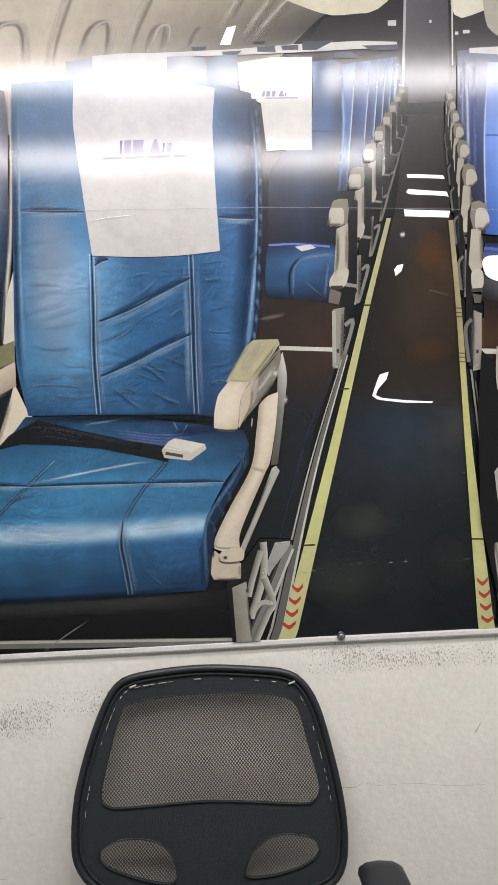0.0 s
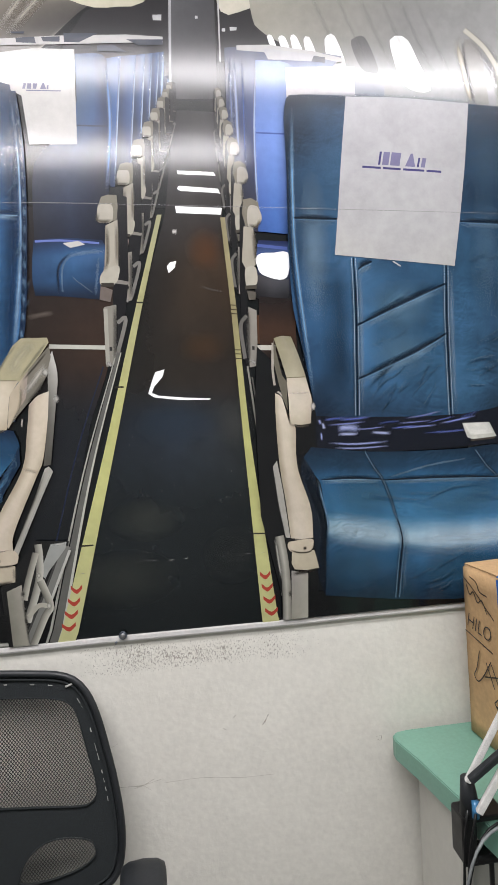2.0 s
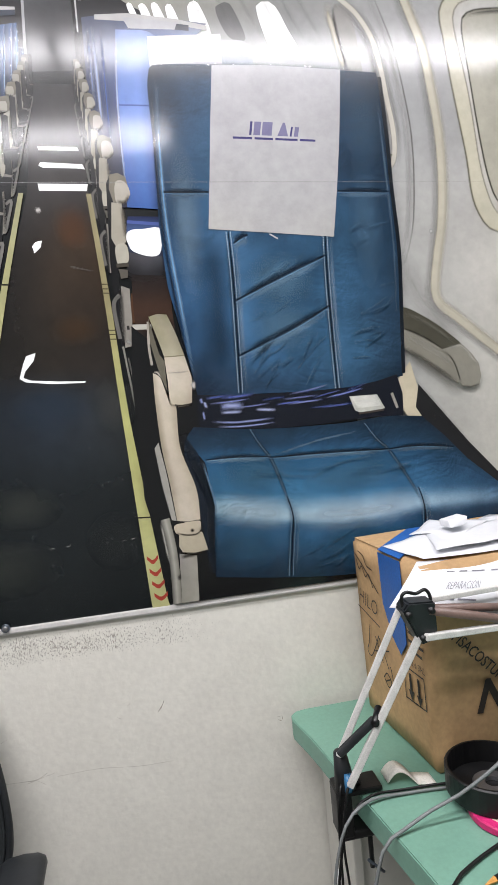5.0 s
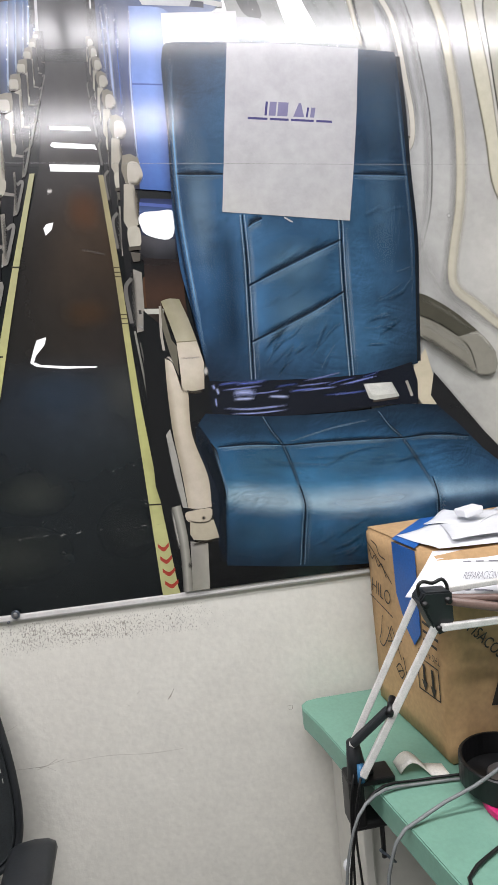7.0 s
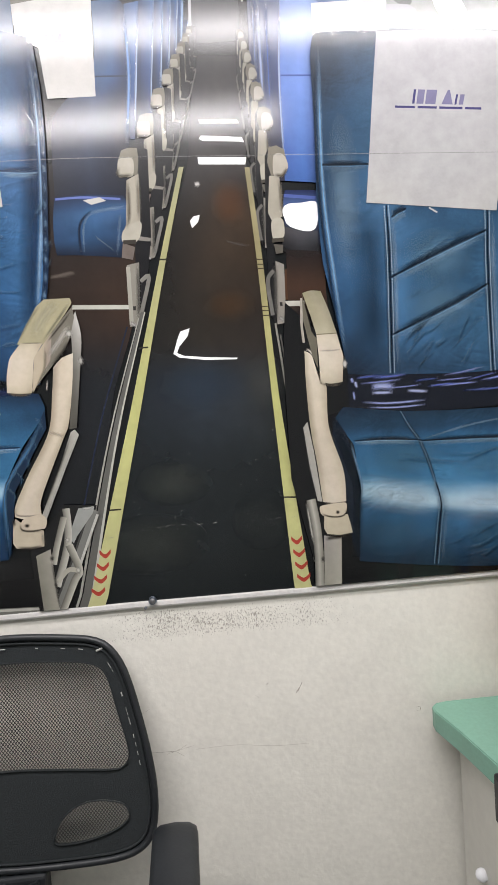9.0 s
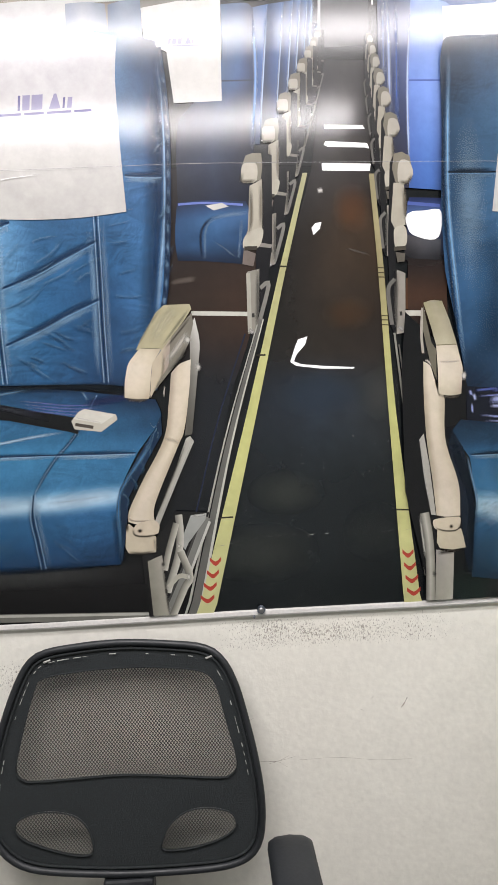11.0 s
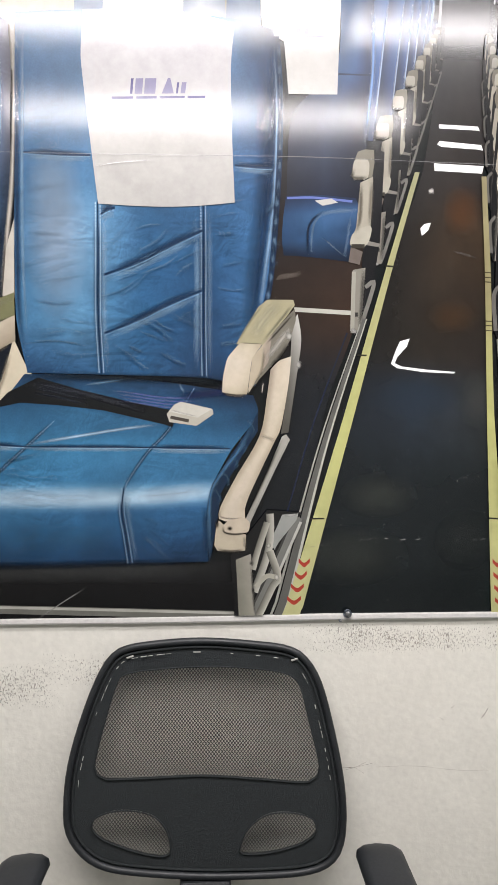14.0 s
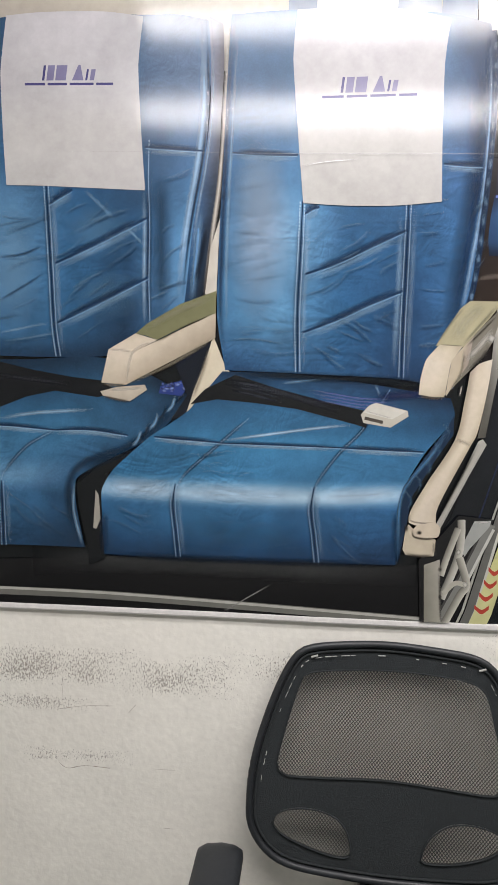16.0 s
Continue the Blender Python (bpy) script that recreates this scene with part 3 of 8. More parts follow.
JOIN = [(1.012, 2.200), (1.037, 2.132), (1.058, 2.067), (1.075, 1.968), (1.083, 1.890), (1.081, 1.800), (1.071, 1.710), (1.050, 1.642), (1.036, 1.626)]
soft([Vector(p) + Vector((-0.010, 0)) for p in JOIN], 0.020, (168, 167, 166), 0.6, 40)
soft(JOIN, 0.005, (112, 110, 106), 0.85, 40)
RIDGE = [(1.072, 2.205), (1.097, 2.133), (1.119, 2.067), (1.133, 1.979), (1.142, 1.889), (1.142, 1.798), (1.133, 1.707), (1.118, 1.639), (1.107, 1.572), (1.117, 1.540), (1.152, 1.512), (1.234, 1.442), (1.330, 1.365)]
ribbon([Vector(p) + Vector((-0.012, -0.004)) for p in RIDGE], 0.026, (139, 138, 135), 60, None, ((-0.5, 0.0), (0.0, 0.45), (0.5, 0.6)))
ribbon([Vector(p) + Vector((0.004, 0.003)) for p in RIDGE], 0.030, (198, 192, 174), 60, None, ((-0.5, 0.0), (-0.3, 0.95), (0.0, 0.9), (0.5, 0.0)))
OUTER = [(1.430, 2.192), (1.270, 2.188), (1.195, 2.176), (1.168, 2.150), (1.164, 2.120), (1.170, 2.079), (1.179, 2.001), (1.189, 1.933), (1.202, 1.843), (1.209, 1.762), (1.227, 1.715), (1.251, 1.691), (1.330, 1.668), (1.430, 1.660)]
INNER = [(1.430, 2.172), (1.275, 2.168), (1.218, 2.160), (1.198, 2.142), (1.194, 2.120), (1.199, 2.079), (1.214, 1.995), (1.222, 1.930), (1.230, 1.845), (1.239, 1.790), (1.256, 1.738), (1.282, 1.716), (1.345, 1.700), (1.430, 1.694)]
GLASS = [(1.430, 2.152), (1.290, 2.148), (1.238, 2.142), (1.216, 2.128), (1.212, 2.105), (1.213, 2.079), (1.222, 2.005), (1.230, 1.930), (1.240, 1.850), (1.249, 1.800), (1.263, 1.757), (1.288, 1.736), (1.348, 1.722), (1.430, 1.716)]
loft([OUTER, INNER], [((181, 178, 165), (192, 188, 168), (198, 192, 172)), ((187, 183, 170), (191, 186, 168), (194, 190, 172))], 40, 3)
loft([INNER, GLASS], [((196, 193, 185), (207, 205, 198), (204, 200, 187)), ((209, 207, 202), (213, 211, 205), (205, 202, 191))], 40, 3)
loft([GLASS, [Vector(p).lerp(Vector((1.43, 2.0)), 0.9) for p in GLASS]], [((154, 152, 139), (170, 167, 154), (176, 173, 157)), ((150, 149, 140), (157, 155, 144), (163, 160, 146))], 40, 6, 0.02)
soft(OUTER, 0.007, (122, 117, 100), 0.85, 50)
soft(INNER, 0.006, (163, 157, 139), 0.6, 50)
soft(GLASS, 0.006, (74, 71, 60), 0.95, 50)
soft([(1.216, 2.126), (1.240, 2.136), (1.300, 2.142), (1.430, 2.146)], 0.014, (92, 89, 78), 0.8, 20)
glow_spot((1.110, 1.695), 0.006, 0.006, (226, 226, 222), 1.0)
soft([(1.040, 1.66), (1.075, 1.56), (1.16, 1.45)], 0.06, (181, 180, 176), 0.5, 16)
soft([(1.033, 1.394), (1.103, 1.303), (1.175, 1.210)], 0.03, (96, 95, 89), 0.5)
flush("printed_window_wall", "printed pale window wall with bright oval windows")

# the aisle carpet, its glints and the floor under the seats
loft([[(0.338, 2.002), (0.431, 1.998)], [(0.312, 1.808), (0.422, 1.802)], [(0.271, 1.685), (0.431, 1.676)], [(0.213, 1.498), (0.441, 1.484)], [(0.180, 1.404), (0.449, 1.386)], [(0.121, 1.202), (0.466, 1.177)], [(0.042, 0.954), (0.493, 0.917)]],
     [((38, 38, 40), (42, 41, 41), (36, 35, 36)), ((38, 36, 36), (46, 42, 40), (40, 36, 35)), ((31, 29, 28), (50, 41, 33), (54, 42, 31)), ((24, 23, 22), (38, 33, 28), (34, 29, 26)), ((22, 27, 36), (38, 46, 60), (40, 42, 44)), ((17, 23, 27), (22, 28, 32), (16, 22, 25)), ((14, 19, 22), (24, 28, 29), (13, 18, 20))], 24, 8, 0.10)
# the four greyish spots are room reflections on the gloss, painted as ink
glow_spot((0.240, 1.215), 0.075, 0.045, (62, 66, 62), 0.55)
glow_spot((0.190, 1.100), 0.110, 0.060, (58, 62, 58), 0.5)
glow_spot((0.405, 1.130), 0.060, 0.060, (44, 48, 48), 0.5)
glow_spot((0.425, 1.395), 0.045, 0.060, (70, 72, 70), 0.5)
glow_spot((0.310, 1.398), 0.090, 0.050, (44, 58, 78), 0.5)
glow_spot((0.372, 1.545), 0.055, 0.035, (82, 58, 36), 0.4)
glow_spot((0.385, 1.735), 0.040, 0.050, (96, 62, 36), 0.5)
for quad in ([(0.332, 1.819), (0.423, 1.815), (0.420, 1.802), (0.333, 1.806)], [(0.341, 1.858), (0.417, 1.852), (0.421, 1.842), (0.414, 1.844), (0.344, 1.848), (0.337, 1.852)], [(0.339, 1.887), (0.410, 1.884), (0.414, 1.877), (0.340, 1.880)], [(0.309, 1.704), (0.316, 1.712), (0.328, 1.714), (0.324, 1.701), (0.312, 1.691)]):
    fill(quad, (244, 243, 240))
fill([(0.269, 1.488), (0.275, 1.501), (0.293, 1.506), (0.288, 1.491), (0.271, 1.473), (0.266, 1.461), (0.279, 1.455), (0.328, 1.449), (0.380, 1.445), (0.377, 1.442), (0.317, 1.445), (0.270, 1.452), (0.259, 1.460)], (250, 250, 250))
soft([(0.322, 1.770), (0.333, 1.771)], 0.012, (220, 216, 210), 0.9)
soft([(0.369, 1.665), (0.417, 1.651)], 0.006, (90, 82, 76), 0.7)
rnd = random.Random(5)
spots = [(0.173, 1.394), (0.448, 1.376), (0.464, 0.998), (0.091, 1.028)]
for _ in range(90):
    u, v = rnd.random(), rnd.random()
    a, b = Vector(spots[0]).lerp(spots[1], u), Vector(spots[3]).lerp(spots[2], u)
    glow_spot(a.lerp(b, v), 0.0016, 0.0016, (150, 150, 146), rnd.uniform(0.15, 0.8))
flush("printed_aisle", "printed black aisle carpet with white glints and painted room reflections")

loft([[(0.054, 1.821), (0.215, 1.813)], [(0.031, 1.552), (0.193, 1.542)], [(0.067, 1.401), (0.143, 1.396)], [(0.018, 1.188), (0.095, 1.182)], [(-0.107, 0.978), (0.048, 0.965)]],
     [(30, 28, 30), ((40, 32, 28), (52, 38, 30)), ((20, 23, 30), (24, 27, 34)), ((17, 20, 25), (20, 23, 28)), (13, 15, 18)], 8, 6, 0.1)
line([(0.177, 1.516), (0.117, 1.354), (0.066, 1.179)], 0.003, (26, 33, 58))
line([(0.079, 1.558), (0.185, 1.552)], 0.008, (178, 178, 168))
soft([(0.042, 1.614), (0.093, 1.622)], 0.012, (110, 100, 92), 0.6)
# row of seats further back, left of the aisle
for i in range(9):
    s = 0.78 ** i
    x = 1 - s
    q = [Vector(p).lerp(Vector((0.351, 2.060)), x) for p in [(0.073, 2.065), (0.160, 2.098), (0.213, 2.097), (0.212, 1.835), (0.198, 1.750), (0.065, 1.751)]]
    if i:
        fill([q[1], q[2], q[3], (q[0] + q[4]) / 2], (40, 46, 66))
        soft([q[2], q[3]], 0.012 * s + 0.004, (150, 166, 200), 0.95, 8)
        soft([q[2] + Vector((-0.012 * s, 0)), q[3] + Vector((-0.012 * s, 0))], 0.012 * s + 0.003, (36, 66, 130), 0.9, 8)
flush("printed_rear_seat", "printed blue seat backs in rows beside the aisle")
for top, low in (([(0.195, 2.091), (0.246, 2.100)], [(0.170, 1.858), (0.220, 1.856)]), ([(0.246, 2.100), (0.275, 2.103)], [(0.223, 1.877), (0.252, 1.886)]), ([(0.275, 2.103), (0.292, 2.105)], [(0.255, 1.918), (0.273, 1.928)]), ([(0.292, 2.105), (0.306, 2.107)], [(0.276, 1.954), (0.291, 1.964)]), ([(0.306, 2.107), (0.319, 2.109)], [(0.293, 1.984), (0.307, 1.995)]), ([(0.319, 2.109), (0.327, 2.110)], [(0.308, 2.010), (0.317, 2.015)])):
    loft([top, [Vector(a).lerp(b, 0.4) for a, b in zip(top, low)], low], [((52, 66, 100), (70, 96, 150)), ((40, 54, 92), (60, 88, 150)), ((24, 28, 44), (34, 48, 84))], 6, 5)
    soft([top[1], low[1]], 0.008, (164, 184, 222), 0.9, 10)
    flush("printed_rear_backrest", "printed blue rear backrest with a pale edge")
fill([(-0.164, 2.117), (0.018, 2.125), (0.127, 2.134), (0.258, 2.140), (0.327, 2.138), (0.327, 2.127), (0.258, 2.125), (0.126, 2.118), (0.018, 2.114), (-0.164, 2.109)], (190, 188, 186))
for quad in ([(-0.070, 2.129), (-0.040, 2.130), (-0.042, 2.124), (-0.066, 2.123)], [(0.047, 2.139), (0.073, 2.140), (0.071, 2.136), (0.051, 2.136)], [(0.056, 2.128), (0.090, 2.131), (0.092, 2.119), (0.057, 2.120)], [(0.102, 2.131), (0.136, 2.133), (0.135, 2.123), (0.105, 2.123)], [(0.143, 2.139), (0.206, 2.141), (0.170, 2.123), (0.143, 2.123)], [(0.203, 2.118), (0.236, 2.119), (0.258, 2.108), (0.203, 2.108)], [(0.258, 2.131), (0.327, 2.133), (0.326, 2.123), (0.280, 2.121)], [(-0.012, 2.120), (0.027, 2.122), (0.018, 2.114), (-0.008, 2.114)]):
    fill(quad, (50, 56, 72))
loft([[(-0.304, 2.103), (-0.254, 2.109)], [(-0.305, 2.068), (-0.256, 2.069)]], [((120, 128, 146), (140, 144, 156)), ((86, 100, 128), (100, 112, 138))], 4, 3)
loft([[(-0.254, 2.113), (-0.185, 2.118), (-0.115, 2.116)], [(-0.256, 2.063), (-0.187, 2.065), (-0.117, 2.062)]], [((195, 194, 193),) * 3, ((188, 187, 186),) * 3], 6, 3)
loft([[(-0.115, 2.111), (-0.079, 2.113), (-0.045, 2.109)], [(-0.117, 2.060), (-0.081, 2.060), (-0.042, 2.058)]], [((128, 134, 150), (150, 154, 164), (110, 118, 138))] * 2, 6, 3)
loft([[(-0.040, 2.107), (-0.012, 2.114), (0.018, 2.114)], [(-0.043, 2.041), (-0.015, 2.041), (0.019, 2.034)]], [((90, 102, 128), (120, 128, 146), (104, 114, 136)), ((60, 80, 116), (70, 92, 130), (66, 86, 122))], 6, 3)
flush("printed_headrest", "printed headrests with white cloths in a row")
loft([[(0.161, 2.102), (0.206, 2.103), (0.219, 2.093)], [(0.154, 1.983), (0.203, 1.983), (0.218, 1.984)], [(0.074, 1.899), (0.195, 1.899), (0.215, 1.899)], [(0.065, 1.751), (0.171, 1.750), (0.199, 1.752)]],
     [((64, 84, 120), (58, 80, 122), (40, 50, 80)), ((60, 82, 122), (50, 76, 128), (30, 40, 70)), ((40, 46, 66), (44, 56, 88), (22, 26, 44)), ((30, 32, 44), (28, 34, 56), (20, 24, 40))], 14, 7, 0.08)
soft([(0.217, 2.091), (0.218, 1.973), (0.204, 1.846)], 0.010, (120, 150, 210), 0.9, 14)
line([(0.153, 1.970), (0.215, 1.969)], 0.003, (30, 42, 70))
fill([(0.018, 2.100), (0.086, 2.110), (0.161, 2.110), (0.157, 2.004), (0.155, 1.935), (0.068, 1.934), (0.060, 2.023), (0.021, 2.043)], (203, 201, 197))
flush("printed_rear_cloth", "printed white head cloth on a rear seat")
for quad in ([(0.065, 2.046), (0.070, 2.046), (0.067, 2.036), (0.062, 2.036)], [(0.072, 2.046), (0.079, 2.046), (0.078, 2.036), (0.070, 2.036)], [(0.082, 2.046), (0.090, 2.046), (0.087, 2.036), (0.081, 2.036)], [(0.099, 2.047), (0.102, 2.047), (0.105, 2.036), (0.094, 2.036)], [(0.107, 2.043), (0.110, 2.043), (0.109, 2.036), (0.106, 2.036)], [(0.069, 2.034), (0.132, 2.034), (0.131, 2.032), (0.069, 2.032)]):
    fill(quad, (96, 96, 128))
    flush("printed_bar", "plain grey bar on the cloth")
loft([[(0.064, 1.758), (0.118, 1.761), (0.190, 1.756)], [(0.059, 1.720), (0.106, 1.721), (0.199, 1.733)], [(0.057, 1.683), (0.114, 1.687), (0.197, 1.696)], [(0.060, 1.654), (0.112, 1.651), (0.182, 1.643)]],
     [((26, 36, 66), (30, 46, 84), (26, 36, 66)), ((40, 66, 108), (54, 88, 138), (58, 86, 134)), ((34, 58, 98), (42, 72, 116), (38, 62, 104)), ((20, 30, 52), (24, 36, 62), (22, 30, 50))], 18, 6, 0.06)
soft([(0.104, 1.653), (0.104, 1.698), (0.114, 1.719), (0.132, 1.732)], 0.007, (20, 32, 60), 0.9, 14)
soft([(0.110, 1.655), (0.112, 1.698), (0.120, 1.719), (0.138, 1.730)], 0.006, (104, 134, 176), 0.6, 14)
soft([(0.121, 1.727), (0.159, 1.733), (0.194, 1.735)], 0.010, (110, 138, 180), 0.6, 14)
soft([(0.182, 1.726), (0.176, 1.686), (0.170, 1.649)], 0.008, (96, 122, 164), 0.55, 14)
soft([(0.130, 1.687), (0.150, 1.670), (0.166, 1.656)], 0.004, (88, 112, 150), 0.6, 8)
line([(0.066, 1.755), (0.118, 1.756), (0.184, 1.750)], 0.004, (96, 110, 190))
fill([(0.116, 1.751), (0.146, 1.755), (0.158, 1.748), (0.130, 1.742)], (205, 203, 197))
flush("printed_rear_seat", "printed blue seat further back beside the aisle")


def rear_armrests(shapes, far, sizes):
    """Armrests and seat legs in rows towards the vanishing point, the furthest first."""
    for i, s in reversed(list(enumerate(sizes))):
        for kind, pts, col in shapes:
            q = [Vector(far).lerp(Vector(p), s) for p in pts]
            c = tuple(int(v * (0.92 - 0.04 * i)) for v in col)
            if kind == "fill":
                fill(q, c)
            elif kind == "round":
                fill(q, c, 18)
            elif kind == "soft":
                soft(q, 0.010 * s, c, 0.9)
            else:
                line(q, 0.0075 * s, c)
        flush("printed_rear_armrest", "printed cream armrest on a grey seat leg")


VANISH = (0.398, 2.158)
rear_armrests((("fill", [(0.225, 1.843), (0.241, 1.836), (0.235, 1.680), (0.212, 1.535), (0.198, 1.514), (0.203, 1.650)], (26, 26, 30)),
               ("fill", [(0.212, 1.681), (0.235, 1.676), (0.232, 1.670), (0.211, 1.673)], (132, 128, 121)),
               ("line", [(0.209, 1.598), (0.225, 1.605), (0.204, 1.535), (0.198, 1.521)], (123, 121, 116)),
               ("fill", [(0.186, 1.629), (0.209, 1.633), (0.201, 1.519), (0.183, 1.515)], (139, 135, 126)),
               ("line", [(0.188, 1.626), (0.186, 1.519)], (163, 160, 149)),
               ("fill", [(0.182, 1.670), (0.204, 1.661), (0.198, 1.638), (0.178, 1.643)], (112, 103, 96)),
               ("fill", [(0.198, 1.783), (0.221, 1.794), (0.217, 1.704), (0.195, 1.678), (0.183, 1.685), (0.191, 1.703)], (172, 167, 153)),
               ("soft", [(0.219, 1.789), (0.215, 1.706)], (132, 126, 112)),
               ("round", [(0.182, 1.687), (0.192, 1.699), (0.217, 1.708), (0.218, 1.691), (0.208, 1.671), (0.183, 1.670)], (179, 174, 160)),
               ("line", [(0.183, 1.671), (0.207, 1.671)], (60, 56, 50)),
               ("fill", [(0.187, 1.822), (0.193, 1.837), (0.206, 1.841), (0.222, 1.840), (0.223, 1.818), (0.219, 1.792), (0.185, 1.790)], (128, 123, 110)),
               ("round", [(0.186, 1.820), (0.199, 1.823), (0.213, 1.820), (0.211, 1.791), (0.196, 1.789), (0.184, 1.791)], (181, 176, 163)),
               ("soft", [(0.200, 1.782), (0.198, 1.722), (0.190, 1.694)], (112, 106, 94)),
               ("soft", [(0.186, 1.808), (0.185, 1.792), (0.212, 1.791)], (92, 86, 74)),
               ("soft", [(0.206, 1.632), (0.203, 1.570), (0.199, 1.522)], (84, 82, 78)),
               ("line", [(0.191, 1.549), (0.196, 1.549)], (52, 50, 48)),
               ("soft", [(0.184, 1.524), (0.194, 1.515)], (178, 176, 171))), VANISH, (1.0, 0.81, 0.67, 0.565, 0.485, 0.42, 0.37, 0.33))

# row further back, right of the aisle
loft([[(0.444, 2.120), (0.530, 2.126), (0.679, 2.110)], [(0.442, 2.030), (0.492, 2.030), (0.618, 2.032)], [(0.435, 1.769), (0.480, 1.768), (0.561, 1.768)]], [((60, 66, 90), (74, 84, 120), (120, 124, 140)), ((44, 50, 80), (60, 80, 150), (80, 110, 190)), ((26, 24, 30), (40, 40, 60), (40, 50, 90))], 12, 6)
for a, c in (([(0.462, 2.105), (0.461, 1.900)], (150, 160, 200)), ([(0.453, 2.105), (0.451, 1.954)], (110, 120, 160)), ([(0.477, 2.103), (0.473, 1.867)], (70, 90, 160))):
    soft(a, 0.010, c, 0.9, 8)
fill([(0.468, 2.125), (0.530, 2.128), (0.621, 2.118), (0.679, 2.106), (0.678, 2.097), (0.621, 2.107), (0.529, 2.113), (0.468, 2.116)], (190, 188, 186))
fill([(0.518, 2.122), (0.621, 2.111), (0.632, 2.098), (0.529, 2.100)], (186, 186, 190))
fill([(0.621, 2.109), (0.644, 2.107), (0.643, 2.096), (0.616, 2.098)], (50, 54, 66))
loft([[(0.504, 2.098), (0.563, 2.095), (0.585, 2.076)], [(0.495, 1.957), (0.555, 1.955), (0.573, 1.955)], [(0.492, 1.768), (0.549, 1.762), (0.567, 1.756)]], [((104, 124, 190), (112, 136, 204), (90, 104, 150)), ((92, 116, 196), (104, 132, 214), (84, 100, 160)), ((52, 78, 150), (60, 92, 170), (40, 56, 110))], 12, 8, 0.05)
line([(0.497, 1.959), (0.557, 1.957)], 0.003, (60, 78, 150))
soft([(0.504, 2.095), (0.494, 1.954), (0.493, 1.790)], 0.006, (170, 186, 230), 0.9)
fill([(0.562, 2.086), (0.704, 2.091), (0.706, 2.032), (0.562, 2.025)], (201, 199, 201))
loft([[(0.703, 2.080), (0.751, 2.077), (0.764, 2.057)], [(0.702, 2.034), (0.749, 2.032), (0.763, 2.033)]], [((150, 150, 156),) * 3, ((120, 124, 138),) * 3], 6, 3)
loft([[(0.491, 1.751), (0.548, 1.748), (0.567, 1.745)], [(0.485, 1.722), (0.513, 1.724), (0.566, 1.721)], [(0.486, 1.680), (0.522, 1.674), (0.563, 1.667)], [(0.484, 1.641), (0.520, 1.635), (0.562, 1.634)]], [(28, 36, 80), (60, 78, 130), (40, 44, 64), (18, 18, 22)], 10, 6)
loft([[(0.481, 1.685), (0.514, 1.677), (0.549, 1.673)], [(0.479, 1.640), (0.511, 1.621), (0.546, 1.633)]], [((60, 58, 62), (70, 70, 76), (60, 62, 70)), ((22, 22, 26), (26, 26, 30), (24, 24, 28))], 8, 5)
fill([(0.483, 1.715), (0.494, 1.725), (0.518, 1.726), (0.550, 1.725), (0.547, 1.682), (0.529, 1.673), (0.495, 1.684), (0.487, 1.698)], (250, 250, 250), 24)
fill([(0.481, 1.605), (0.549, 1.601), (0.548, 1.559), (0.515, 1.561), (0.510, 1.546), (0.477, 1.548)], (70, 46, 30))
line([(0.488, 1.741), (0.548, 1.734)], 0.006, (70, 84, 160))
loft([[(0.486, 1.641), (0.560, 1.634)], [(0.483, 1.568), (0.557, 1.566)], [(0.486, 1.501), (0.561, 1.498)]], [(30, 24, 24), (58, 40, 30), (24, 22, 24)], 6, 5)
line([(0.470, 1.541), (0.514, 1.539)], 0.010, (176, 174, 164))
flush("printed_rear_seat", "printed blue seat with a bright cushion beyond the aisle")
rear_armrests((("fill", [(0.467, 1.832), (0.457, 1.814), (0.449, 1.668), (0.449, 1.520), (0.459, 1.498), (0.463, 1.646)], (24, 24, 28)),
               ("line", [(0.460, 1.604), (0.447, 1.584), (0.452, 1.520)], (105, 103, 98)),
               ("fill", [(0.464, 1.621), (0.480, 1.614), (0.477, 1.505), (0.460, 1.502)], (146, 142, 133)),
               ("fill", [(0.463, 1.653), (0.481, 1.650), (0.479, 1.635), (0.466, 1.634)], (92, 88, 80)),
               ("fill", [(0.463, 1.778), (0.482, 1.777), (0.483, 1.702), (0.463, 1.695), (0.456, 1.710)], (167, 161, 147)),
               ("round", [(0.462, 1.695), (0.482, 1.699), (0.485, 1.671), (0.476, 1.660), (0.463, 1.660)], (179, 174, 160)),
               ("line", [(0.460, 1.659), (0.483, 1.660)], (70, 66, 58)),
               ("fill", [(0.465, 1.830), (0.480, 1.833), (0.494, 1.825), (0.500, 1.793), (0.487, 1.778), (0.467, 1.778), (0.461, 1.803)], (121, 116, 103)),
               ("round", [(0.474, 1.815), (0.492, 1.816), (0.500, 1.793), (0.487, 1.777), (0.472, 1.778)], (176, 170, 158)),
               ("soft", [(0.482, 1.772), (0.483, 1.705)], (112, 106, 94)),
               ("soft", [(0.472, 1.780), (0.488, 1.778), (0.499, 1.792)], (92, 86, 74)),
               ("soft", [(0.464, 1.618), (0.461, 1.560), (0.460, 1.508)], (84, 82, 78)),
               ("line", [(0.467, 1.540), (0.472, 1.540)], (52, 50, 48)),
               ("soft", [(0.463, 1.517), (0.474, 1.508)], (171, 169, 165))), VANISH, (1.0, 0.78, 0.64, 0.54, 0.46, 0.40, 0.35))

